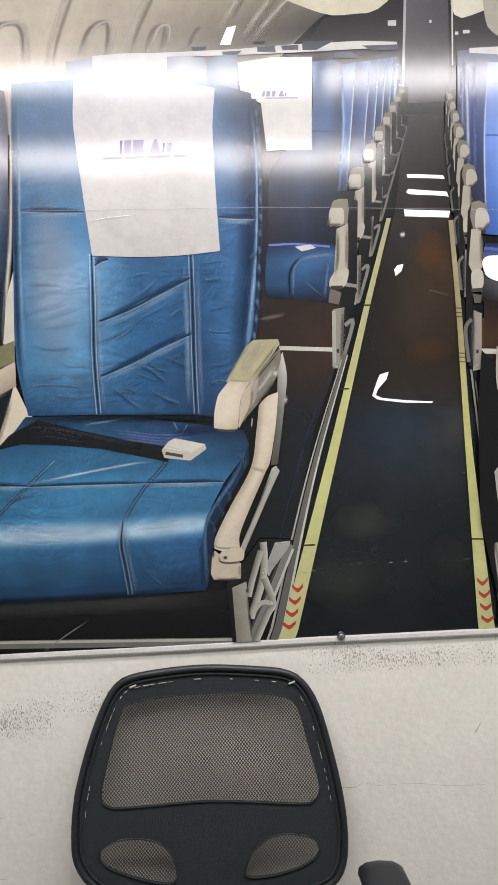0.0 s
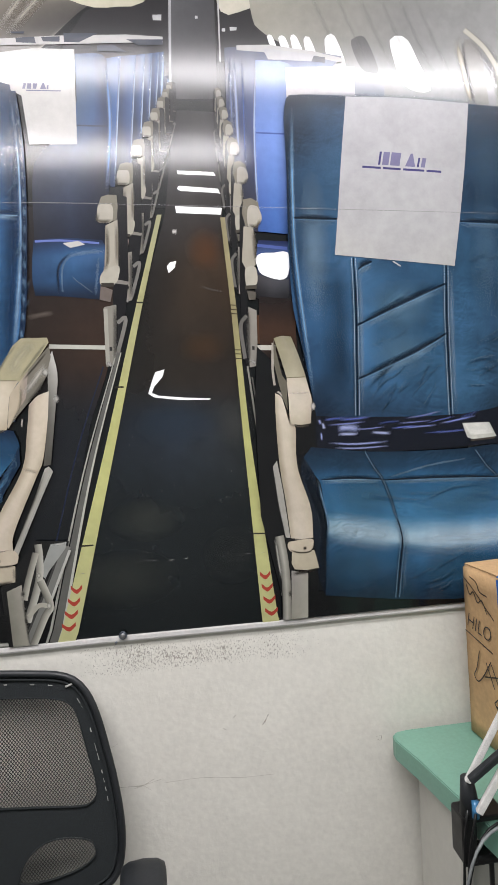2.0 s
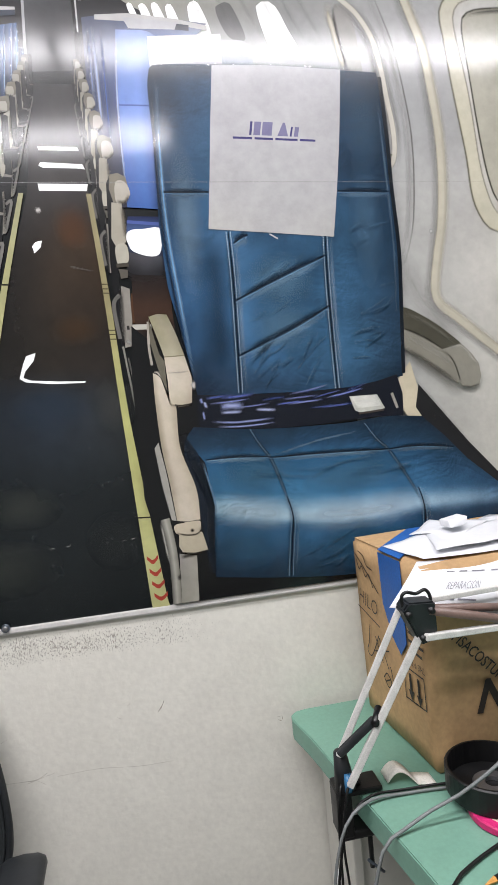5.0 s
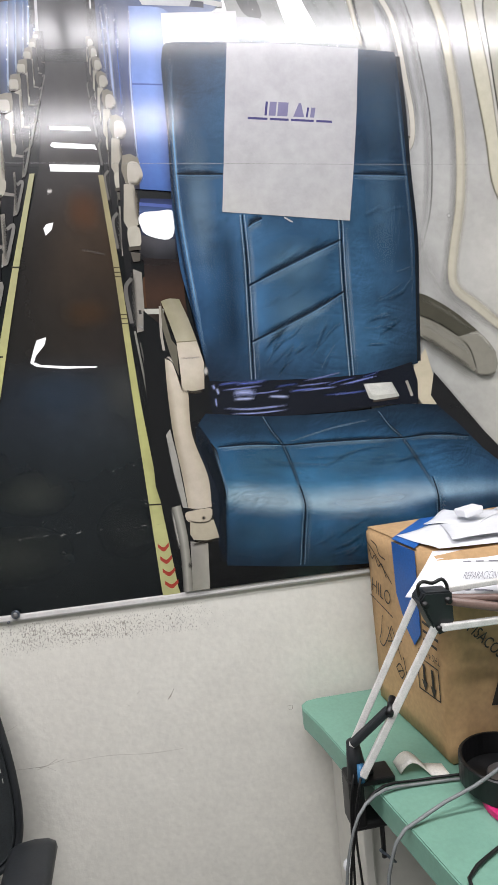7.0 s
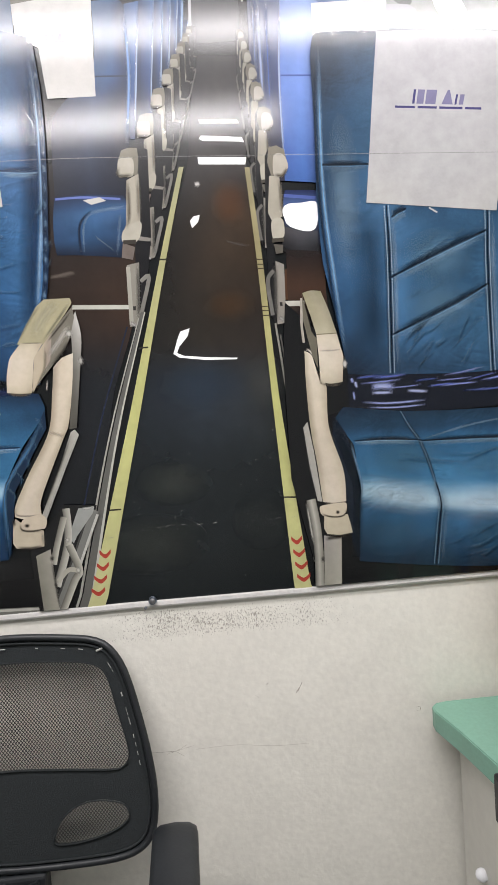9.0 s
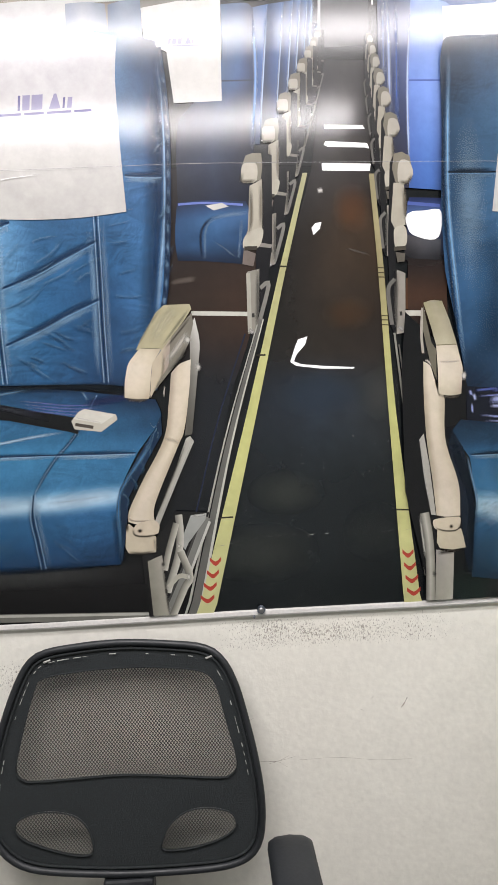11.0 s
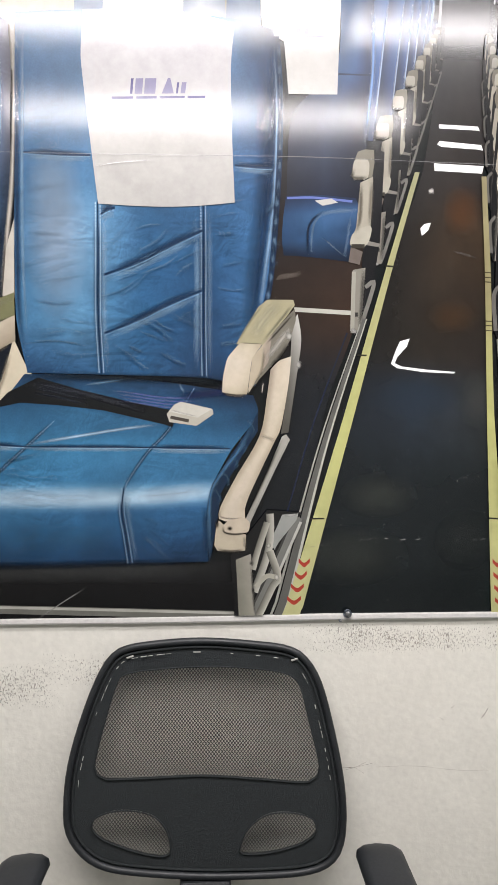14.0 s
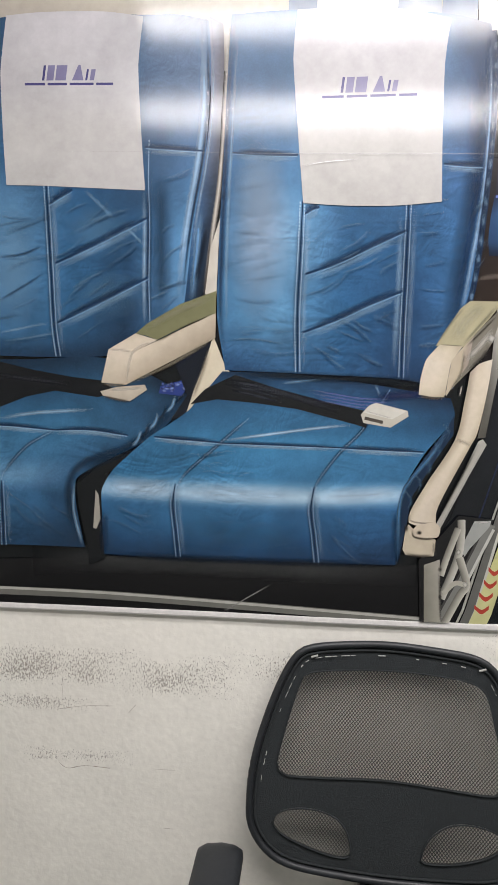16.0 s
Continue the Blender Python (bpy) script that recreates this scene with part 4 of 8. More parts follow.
# floor rails and glowing guide tapes along the aisle
line([(0.208, 1.541), (0.132, 1.299), (0.050, 0.976)], 0.012, (92, 92, 88), widths=(0.006, 0.016))
line([(0.212, 1.541), (0.138, 1.299), (0.061, 0.975)], 0.004, (176, 176, 166), widths=(0.002, 0.006))
line([(0.200, 1.531), (0.123, 1.300), (0.037, 0.977)], 0.004, (150, 150, 142), widths=(0.002, 0.005))
flush("printed_floor_rail", "printed grey floor rail")
loft([[(0.296, 1.802), (0.305, 1.802)], [(0.244, 1.623), (0.256, 1.623)], [(0.168, 1.351), (0.187, 1.350)], [(0.058, 0.981), (0.091, 0.978)]], [(146, 144, 112), (160, 158, 116), (182, 182, 120), (184, 183, 134)], 4, 10, 0.05)
flush("printed_guide_tape", "printed yellow-green aisle tape")
loft([[(0.418, 1.796), (0.427, 1.796)], [(0.429, 1.623), (0.440, 1.623)], [(0.440, 1.365), (0.454, 1.364)], [(0.459, 0.976), (0.493, 0.973)]], [(136, 128, 98), (140, 132, 98), (176, 176, 114), (184, 183, 130)], 4, 10, 0.05)
flush("printed_guide_tape", "printed yellow-green aisle tape")
for a in ([(0.111, 1.173), (0.137, 1.173)], [(0.213, 1.475), (0.196, 1.475)], [(0.245, 1.636), (0.261, 1.635)], [(0.449, 1.171), (0.476, 1.169)]):
    line(a, 0.0032, (44, 42, 34))
    flush("printed_tape_mark", "printed dark tape mark")
for a in ([(0.427, 1.626), (0.441, 1.625)], [(0.428, 1.617), (0.442, 1.616)], [(0.428, 1.609), (0.442, 1.608)], [(0.432, 1.538), (0.446, 1.537)], [(0.433, 1.530), (0.447, 1.529)], [(0.433, 1.521), (0.447, 1.520)]):
    line(a, 0.002, (70, 62, 44))
    flush("printed_tape_mark", "printed dark tape mark")
line([(0.456, 1.505), (0.480, 1.264), (0.502, 1.040)], 0.004, (120, 120, 112))
line([(0.464, 1.483), (0.494, 1.208)], 0.003, (80, 80, 76))
flush("printed_floor_rail", "printed grey floor rail")
for base, across in (([(0.081, 1.016), (0.100, 1.088)], [(0.067, 1.017), (0.096, 1.017)]), ([(0.478, 1.008), (0.469, 1.083)], [(0.461, 1.007), (0.490, 1.007)])):
    a, b = Vector(base[0]), Vector(base[1])
    w = (Vector(across[1]) - Vector(across[0])) * 0.45
    for k in range(4):
        c = a.lerp(b, k / 3.0)
        tip = Vector((0, -0.007))
        up = Vector((0, 0.0085))
        s = 1 - 0.06 * k
        loft([[c - w * s + up * 0.3, c + tip, c + w * s + up * 0.3], [c - w * s + up * 1.2, c + tip + up, c + w * s + up * 1.2]], [(168, 66, 52), (160, 60, 48)], 9, 2)
        flush("printed_chevron", "printed red chevron")

BLUE = dict(dark=(20, 42, 78), mid=(46, 88, 134), light=(110, 146, 184))
NAVY = dict(dark=(14, 26, 46), mid=(38, 66, 100), light=(82, 116, 154))


def logo(left, right, up):
    """The airline mark, as plain slanted bars over a broken rule."""
    a, b = Vector(left), Vector(right)
    d = b - a
    n = Vector((-d.y, d.x)).normalized() * up
    col = (66, 62, 122)
    for s0, s1 in ((0, 0.23), (0.26, 0.48), (0.51, 0.78), (0.81, 1.0)):
        line([a + d * s0, a + d * s1], 0.0042, col)
        flush("printed_rule", "plain purple rule")
    for s0, s1, top, slim in ((0.195, 0.222, 1.0, 0), (0.245, 0.325, 1.0, 0), (0.345, 0.465, 1.0, 0), (0.535, 0.665, 1.0, 0.4), (0.685, 0.708, 0.72, 0), (0.735, 0.785, 0.72, 0)):
        base = n * 0.24
        lean = d * 0.02
        pale = col if s1 - s0 < 0.03 else (116, 112, 152)
        w = d * (s1 - s0) * slim
        fill([a + d * s0 + base, a + d * s1 + base, a + d * s1 + base + n * top + lean - w, a + d * s0 + base + n * top + lean + w], pale)
        flush("printed_bar", "plain purple bar")


def left_seat(dx, dz, seed, name):
    """One blue leather seat of the pair left of the aisle, moved by (dx, dz)."""
    OFFSET[:] = [dx, dz]
    D, M, L = BLUE["dark"], BLUE["mid"], BLUE["light"]
    # backrest
    loft([[(-0.404, 2.060), (-0.297, 2.066), (-0.121, 2.063), (-0.024, 2.056), (0.041, 2.040)], [(-0.409, 1.948), (-0.293, 1.947), (-0.116, 1.946), (-0.019, 1.946), (0.052, 1.945)], [(-0.412, 1.821), (-0.289, 1.822), (-0.110, 1.812), (-0.021, 1.808), (0.053, 1.803)], [(-0.417, 1.683), (-0.279, 1.684), (-0.089, 1.686), (-0.015, 1.677), (0.044, 1.678)], [(-0.418, 1.541), (-0.275, 1.544), (-0.087, 1.537), (-0.017, 1.529), (0.028, 1.550)], [(-0.401, 1.443), (-0.271, 1.440), (-0.088, 1.434), (-0.021, 1.420), (0.009, 1.419)]],
         [(M, (60, 96, 142), (60, 96, 142), (64, 100, 146), D), ((44, 80, 124), M, M, (70, 106, 152), (30, 56, 100)), ((50, 90, 138), (62, 104, 152), M, (58, 98, 148), (36, 68, 118)),
          ((66, 108, 156), (104, 142, 182), (44, 84, 132), (40, 78, 126), (58, 98, 152)), ((60, 104, 150), (82, 126, 170), (40, 84, 134), (30, 60, 104), (62, 104, 158)), ((32, 64, 108), (40, 78, 124), (36, 76, 124), (26, 52, 92), (24, 44, 80))], 44, 12, 0.07)
    glow_spot((-0.345, 1.690), 0.06, 0.17, (172, 184, 206), 0.42)
    glow_spot((-0.353, 1.773), 0.05, 0.08, (140, 164, 194), 0.3)
    soft([(-0.097, 1.720), (-0.095, 1.620), (-0.098, 1.450)], 0.016, (128, 160, 198), 0.5, 20)
    soft([(0.026, 2.011), (0.031, 1.842), (0.019, 1.707), (0.002, 1.549), (-0.003, 1.449)], 0.045, (22, 40, 72), 0.55, 30)
    soft([(0.042, 2.029), (0.047, 1.898), (0.042, 1.755), (0.027, 1.629), (0.011, 1.519)], 0.010, (130, 160, 200), 0.8, 30)
    soft([(0.036, 2.029), (0.040, 1.898), (0.032, 1.755), (0.017, 1.628), (0.004, 1.509)], 0.012, (26, 50, 92), 0.8, 30)
    line([(0.046, 2.029), (0.053, 1.936), (0.052, 1.823), (0.045, 1.707), (0.036, 1.609), (0.024, 1.549)], 0.010, (24, 40, 70), 30)
    wrinkles(seed + 9, (0.039, 1.629), (0.045, 1.974), 14, D, L, 0.9, 0.02)
    soft([(-0.399, 2.052), (-0.405, 1.948), (-0.409, 1.802), (-0.412, 1.673), (-0.412, 1.542), (-0.399, 1.455)], 0.014, (28, 50, 88), 0.8, 30)
    soft([(-0.393, 2.033), (-0.397, 1.899), (-0.401, 1.772), (-0.403, 1.633), (-0.400, 1.511)], 0.008, (124, 156, 192), 0.7, 30)
    seam([(-0.270, 1.744), (-0.271, 1.654), (-0.273, 1.544), (-0.269, 1.442)], D, (160, 184, 208), 0.011)
    seam([(-0.084, 1.740), (-0.084, 1.637), (-0.085, 1.527), (-0.084, 1.437)], D, (146, 172, 200), 0.011)
    crease([(-0.398, 1.827), (-0.339, 1.824), (-0.281, 1.823)], D, (124, 152, 184))
    crease([(-0.027, 1.809), (0.008, 1.806), (0.039, 1.805)], D, (124, 152, 184))
    for a in ([(-0.261, 1.617), (-0.202, 1.639), (-0.143, 1.668), (-0.085, 1.696)], [(-0.262, 1.514), (-0.198, 1.540), (-0.149, 1.564), (-0.086, 1.591)], [(-0.265, 1.722), (-0.253, 1.730), (-0.240, 1.734)]):
        crease(a, D, (116, 150, 188), 0.008)
    wrinkles(seed, (-0.368, 1.461), (-0.312, 1.584), 7, (34, 66, 108), L, 0.0, 0.045, 0.8)
    wrinkles(seed + 1, (-0.236, 1.458), (-0.108, 1.547), 10, D, L, -0.5, 0.03)
    wrinkles(seed + 2, (-0.254, 1.544), (-0.100, 1.706), 12, D, L, 0.5, 0.04)
    wrinkles(seed + 3, (-0.368, 1.583), (-0.318, 1.782), 7, D, L, 0.1, 0.04, 0.45)
    wrinkles(seed + 4, (-0.049, 1.468), (-0.025, 1.784), 8, D, L, 0.2, 0.025)
    for k in range(30):
        p = smooth_line([(0.050, 2.020), (0.054, 1.936), (0.053, 1.823), (0.046, 1.707), (0.037, 1.609), (0.026, 1.550)], 30)[k]
        glow_spot((p.x - 0.001, p.y), 0.0045, 0.010, (112, 146, 190) if k % 2 else (26, 44, 78), 0.45)
    flush(name, "printed blue leather backrest with sewn panels", LEATHER_INK)
    # cushion
    loft([[(-0.406, 1.441), (-0.276, 1.438), (-0.143, 1.425), (0.005, 1.402)], [(-0.468, 1.367), (-0.326, 1.360), (-0.170, 1.346), (0.013, 1.366)], [(-0.541, 1.315), (-0.408, 1.310), (-0.231, 1.309), (-0.034, 1.305)], [(-0.605, 1.256), (-0.471, 1.253), (-0.229, 1.250), (-0.062, 1.256)], [(-0.627, 1.219), (-0.491, 1.215), (-0.238, 1.214), (-0.075, 1.224)], [(-0.628, 1.187), (-0.489, 1.183), (-0.235, 1.182), (-0.079, 1.191)], [(-0.622, 1.093), (-0.484, 1.091), (-0.228, 1.093), (-0.079, 1.095)]],
         [((26, 50, 84), (28, 58, 96), (24, 48, 84), (18, 34, 62)), ((38, 80, 122), (46, 94, 140), (44, 92, 138), (26, 56, 92)), ((46, 98, 144), (52, 108, 156), (54, 110, 160), (46, 94, 142)), ((42, 96, 144), (50, 106, 156), (54, 108, 158), (50, 102, 152)),
          ((128, 164, 200), (158, 186, 214), (166, 194, 220), (152, 184, 216)), ((40, 86, 134), (46, 94, 142), (40, 86, 136), (40, 86, 138)), ((18, 46, 84), (22, 54, 94), (20, 52, 94), (18, 44, 82))], 44, 10, 0.06)
    soft([(-0.625, 1.224), (-0.556, 1.220), (-0.489, 1.218)], 0.045, (172, 196, 220), 0.6, 20)
    soft([(-0.480, 1.217), (-0.364, 1.216), (-0.245, 1.216)], 0.042, (164, 190, 216), 0.5, 24)
    soft([(-0.225, 1.217), (-0.155, 1.221), (-0.078, 1.230)], 0.036, (186, 206, 226), 0.45, 20)
    soft([(-0.479, 1.141), (-0.362, 1.140), (-0.246, 1.139)], 0.06, (50, 100, 150), 0.35, 20)
    fill([(0.013, 1.373), (0.013, 1.337), (-0.015, 1.293), (-0.056, 1.221), (-0.064, 1.157), (-0.077, 1.095), (-0.081, 1.199), (-0.072, 1.239), (-0.034, 1.297), (0.000, 1.347)], (20, 38, 66))
    soft([(-0.082, 1.199), (-0.080, 1.146), (-0.080, 1.097)], 0.022, (20, 44, 78), 0.7, 14)
    soft([(-0.623, 1.178), (-0.622, 1.124), (-0.620, 1.091)], 0.020, (20, 44, 78), 0.6, 14)
    soft([(-0.620, 1.093), (-0.484, 1.091), (-0.228, 1.093), (-0.079, 1.095)], 0.018, (10, 24, 46), 0.8, 24)
    soft([(0.008, 1.363), (-0.016, 1.311), (-0.059, 1.252), (-0.076, 1.210), (-0.076, 1.104)], 0.010, (70, 112, 160), 0.8, 24)
    for k in range(5):
        p = Vector((0.004, 1.350)).lerp(Vector((-0.058, 1.225)), k / 4)
        soft([p + Vector((-0.012, 0.010)), p + Vector((0.002, -0.010)), p + Vector((-0.004, -0.024))], 0.007, (70, 108, 152), 0.40, 8)
    for a in ([(-0.355, 1.357), (-0.410, 1.307), (-0.471, 1.250), (-0.487, 1.220)], [(-0.102, 1.416), (-0.150, 1.340), (-0.189, 1.298), (-0.226, 1.244), (-0.236, 1.214)]):
        soft(a, 0.010, D, 0.8, 20)
        stitches(a, (120, 150, 186))
    for a in ([(-0.489, 1.231), (-0.493, 1.194), (-0.488, 1.151), (-0.481, 1.093)], [(-0.232, 1.235), (-0.237, 1.193), (-0.231, 1.151), (-0.223, 1.093)]):
        seam(a, D, (136, 166, 198), 0.011)
    crease([(-0.530, 1.318), (-0.472, 1.314), (-0.410, 1.311)], D, (140, 168, 196), 0.005)
    crease([(-0.408, 1.310), (-0.293, 1.309), (-0.185, 1.308)], D, (130, 158, 188), 0.004)
    crease([(-0.185, 1.308), (-0.107, 1.306), (-0.038, 1.305)], D, (140, 168, 196), 0.005)
    soft([(-0.406, 1.314), (-0.314, 1.329), (-0.232, 1.342), (-0.165, 1.350)], 0.007, (150, 176, 204), 0.9)
    soft([(-0.298, 1.422), (-0.253, 1.428), (-0.212, 1.434)], 0.007, (110, 146, 186), 0.7, 10)
    soft([(-0.130, 1.425), (-0.120, 1.405)], 0.006, (96, 130, 172), 0.6)
    wrinkles(seed + 6, (-0.213, 1.103), (-0.092, 1.180), 5, D, L, -0.6, 0.035, 0.6)
    wrinkles(seed + 7, (-0.600, 1.112), (-0.520, 1.175), 5, D, L, -0.5, 0.035, 0.6)
    wrinkles(seed + 8, (-0.503, 1.258), (-0.148, 1.301), 4, D, L, 0.1, 0.05, 0.5)
    flush("printed_cushion", "printed blue leather seat cushion with light seams", LEATHER_INK)
    soft([(-0.401, 1.439), (-0.271, 1.435), (-0.087, 1.429), (-0.001, 1.412)], 0.022, (10, 18, 30), 0.85, 24)
    # lap belt and buckle
    fill([(-0.463, 1.380), (-0.437, 1.408), (-0.382, 1.435), (-0.305, 1.412), (-0.195, 1.386), (-0.136, 1.374), (-0.143, 1.345), (-0.158, 1.350), (-0.268, 1.376), (-0.344, 1.385), (-0.415, 1.390)], (14, 16, 20))
    soft([(-0.400, 1.423), (-0.317, 1.410), (-0.192, 1.376)], 0.014, (46, 48, 60), 0.7)
    flush("printed_lap_belt", "printed black lap belt")
    for k in range(4):
        soft([Vector(p) + Vector((0.004 * k, -0.006 * k)) for p in [(-0.250, 1.412), (-0.203, 1.405), (-0.152, 1.398), (-0.091, 1.398)]], 0.004, (92, 100, 176), 0.85, 14)
    soft([(-0.132, 1.401), (-0.071, 1.406), (-0.031, 1.413)], 0.02, (28, 36, 84), 0.8, 10)
    for k in range(3):
        soft([Vector(p) + Vector((0.0, -0.008 * k)) for p in [(-0.388, 1.423), (-0.348, 1.416), (-0.296, 1.402)]], 0.005, (44, 50, 66), 0.7, 10)
    tagged(flush("printed_belt_edging", "printed blue belt edging"), kind="stuff")
    fill([(-0.153, 1.369), (-0.139, 1.386), (-0.127, 1.391), (-0.070, 1.378), (-0.068, 1.368), (-0.099, 1.347), (-0.148, 1.354)], (176, 172, 160))
    fill([(-0.149, 1.373), (-0.137, 1.386), (-0.127, 1.391), (-0.072, 1.377), (-0.097, 1.362)], (214, 211, 200))
    soft([(-0.145, 1.376), (-0.122, 1.370), (-0.098, 1.364)], 0.003, (240, 238, 230), 0.8)
    line([(-0.146, 1.363), (-0.113, 1.356)], 0.006, (70, 64, 58))
    flush("printed_buckle", "printed cream buckle")
    # head cloth
    loft([[(-0.289, 2.066), (-0.199, 2.069), (-0.102, 2.064), (-0.027, 2.049)], [(-0.294, 1.985), (-0.195, 1.984), (-0.098, 1.982), (-0.034, 1.974)], [(-0.281, 1.851), (-0.190, 1.849), (-0.092, 1.849), (-0.032, 1.851)], [(-0.269, 1.740), (-0.186, 1.736), (-0.106, 1.737), (-0.028, 1.744)]],
         [((199, 197, 201), (203, 201, 205), (201, 199, 203), (190, 189, 192)), ((192, 190, 192), (197, 195, 197), (195, 193, 196), (185, 183, 185)), ((201, 199, 195), (205, 203, 199), (201, 199, 195), (193, 191, 188)), ((191, 190, 186), (197, 195, 191), (193, 191, 188), (186, 184, 180))], 24, 9, 0.025)
    flush("printed_head_cloth", "printed white head cloth")
    logo((-0.242, 1.920), (-0.079, 1.924), 0.026)
    OFFSET[:] = [0.0, 0.0]


# gap and frame between the seats, then the seats of the left pair
loft([[(-1.651, 1.024), (-0.631, 1.085), (-0.016, 1.096)], [(-1.658, 0.906), (-0.630, 0.952), (-0.010, 0.973)]], [(18, 18, 20), (12, 12, 14)], 6, 3)
line([(-1.410, 1.011), (-0.830, 1.013), (-0.553, 1.011), (-0.026, 0.991)], 0.016, (104, 104, 98))
line([(-1.410, 1.018), (-0.830, 1.018), (-0.553, 1.015), (-0.026, 0.995)], 0.005, (166, 166, 158))
soft([(-0.401, 0.986), (-0.348, 1.021), (-0.308, 1.046)], 0.003, (150, 150, 146), 0.9)
# grey haze of the reflected room, painted over the dark gap
soft([(-0.763, 1.074), (-0.609, 1.086), (-0.181, 1.084), (-0.036, 1.084)], 0.06, (70, 72, 72), 0.6)
flush("printed_seat_frame", "printed dark gap with painted reflection haze and grey seat frame tube")
left_seat(-1.045, 0.030, 70, "printed_far_seat")


def window_seat():
    """The seat beside the aisle seat, turned a little further from the eye."""
    D, L = BLUE["dark"], BLUE["light"]
    EDGE_R = [(-0.443, 2.058), (-0.439, 1.975), (-0.438, 1.898), (-0.447, 1.810), (-0.462, 1.721), (-0.472, 1.641), (-0.478, 1.560), (-0.485, 1.499)]
    SIDE_R = [(-0.418, 2.046), (-0.415, 1.975), (-0.418, 1.898), (-0.421, 1.810), (-0.427, 1.722), (-0.436, 1.642), (-0.443, 1.571), (-0.454, 1.510)]
    # shaded flank of the seat, then the backrest
    loft([EDGE_R, SIDE_R], [((96, 100, 124), (104, 108, 134), (60, 84, 124), (46, 82, 130), (22, 38, 66)), ((70, 70, 84), (84, 84, 98), (34, 44, 66), (24, 34, 52), (14, 20, 32))], 30, 5, 0.05)
    soft([(-0.452, 1.730), (-0.458, 1.650), (-0.466, 1.560)], 0.016, (110, 150, 200), 0.75, 14)
    soft([(-0.440, 1.700), (-0.450, 1.640), (-0.460, 1.600)], 0.012, (14, 24, 44), 0.8, 14)
    flush("printed_seat_flank", "printed shaded seat flank", LEATHER_INK)
    top = [(-0.900, 2.052), (-0.736, 2.066), (-0.560, 2.062), (-0.500, 2.062), (-0.443, 2.052)]
    loft([top, [(-0.905, 1.960), (-0.738, 1.960), (-0.562, 1.960), (-0.500, 1.960), (-0.438, 1.960)], [(-0.906, 1.837), (-0.738, 1.837), (-0.556, 1.837), (-0.502, 1.834), (-0.445, 1.825)], [(-0.906, 1.699), (-0.731, 1.699), (-0.546, 1.701), (-0.505, 1.700), (-0.465, 1.700)],
          [(-0.904, 1.597), (-0.725, 1.597), (-0.546, 1.600), (-0.508, 1.596), (-0.475, 1.594)], [(-0.902, 1.515), (-0.719, 1.515), (-0.543, 1.520), (-0.510, 1.518), (-0.484, 1.516)], [(-0.900, 1.461), (-0.712, 1.460), (-0.600, 1.466), (-0.530, 1.480), (-0.490, 1.490)]],
         [((46, 74, 112), (50, 78, 116), (50, 78, 116), (58, 86, 126), (54, 80, 120)), ((44, 74, 114), (48, 80, 122), (42, 70, 108), (48, 78, 118), (62, 94, 138)), ((46, 80, 124), (56, 92, 136), (32, 62, 100), (38, 70, 110), (58, 96, 144)),
          ((72, 112, 156), (84, 124, 168), (44, 84, 130), (36, 68, 108), (84, 128, 178)), ((62, 104, 150), (72, 114, 160), (46, 88, 134), (30, 58, 94), (96, 142, 194)), ((50, 92, 138), (58, 100, 146), (40, 80, 124), (26, 50, 82), (70, 112, 164)), ((24, 46, 76), (28, 54, 88), (26, 50, 82), (20, 38, 64), (22, 40, 68))], 44, 10, 0.06)
    glow_spot((-0.640, 1.690), 0.07, 0.05, (84, 126, 170), 0.4)
    glow_spot((-0.620, 1.575), 0.07, 0.05, (80, 122, 168), 0.4)
    glow_spot((-0.800, 1.620), 0.06, 0.12, (110, 148, 188), 0.4)
    soft([Vector(p) + Vector((-0.012, 0)) for p in EDGE_R[:7]], 0.016, (150, 180, 216), 0.75, 34)
    soft([Vector(p) + Vector((-0.004, 0)) for p in EDGE_R[:7]], 0.007, (22, 40, 72), 0.9, 34)
    soft([Vector(p) + Vector((0.004, 0)) for p in EDGE_R[:6]], 0.007, (140, 168, 206), 0.6, 34)
    seam([(-0.736, 1.775), (-0.731, 1.699), (-0.725, 1.597), (-0.720, 1.515), (-0.712, 1.461)], D, (160, 184, 208), 0.011)
    soft([(-0.549, 1.775), (-0.546, 1.701), (-0.546, 1.600), (-0.543, 1.515)], 0.016, D, 0.7, 20)
    soft([(-0.556, 1.760), (-0.553, 1.690), (-0.553, 1.600), (-0.551, 1.520)], 0.010, (150, 180, 214), 0.5, 20)
    stitches([(-0.547, 1.850), (-0.547, 1.775), (-0.544, 1.701), (-0.544, 1.600), (-0.541, 1.522)], (140, 168, 200))
    soft([(-0.525, 1.800), (-0.522, 1.680), (-0.520, 1.530)], 0.045, (18, 34, 60), 0.5, 20)
    crease([(-0.554, 1.837), (-0.511, 1.834), (-0.450, 1.830)], D, (124, 152, 184))
    for a in ([(-0.729, 1.737), (-0.708, 1.750), (-0.687, 1.762)], [(-0.718, 1.631), (-0.676, 1.650), (-0.634, 1.670), (-0.549, 1.713)], [(-0.713, 1.524), (-0.673, 1.543), (-0.633, 1.563), (-0.545, 1.608)]):
        crease(a, D, (116, 150, 188), 0.008)
    soft([(-0.664, 1.762), (-0.630, 1.730), (-0.606, 1.706)], 0.008, (104, 142, 184), 0.7, 12)
    soft([(-0.590, 1.700), (-0.566, 1.676), (-0.556, 1.664)], 0.007, (104, 142, 184), 0.6, 12)
    soft([(-0.826, 1.640), (-0.780, 1.646), (-0.742, 1.662)], 0.007, (26, 52, 90), 0.7, 12)
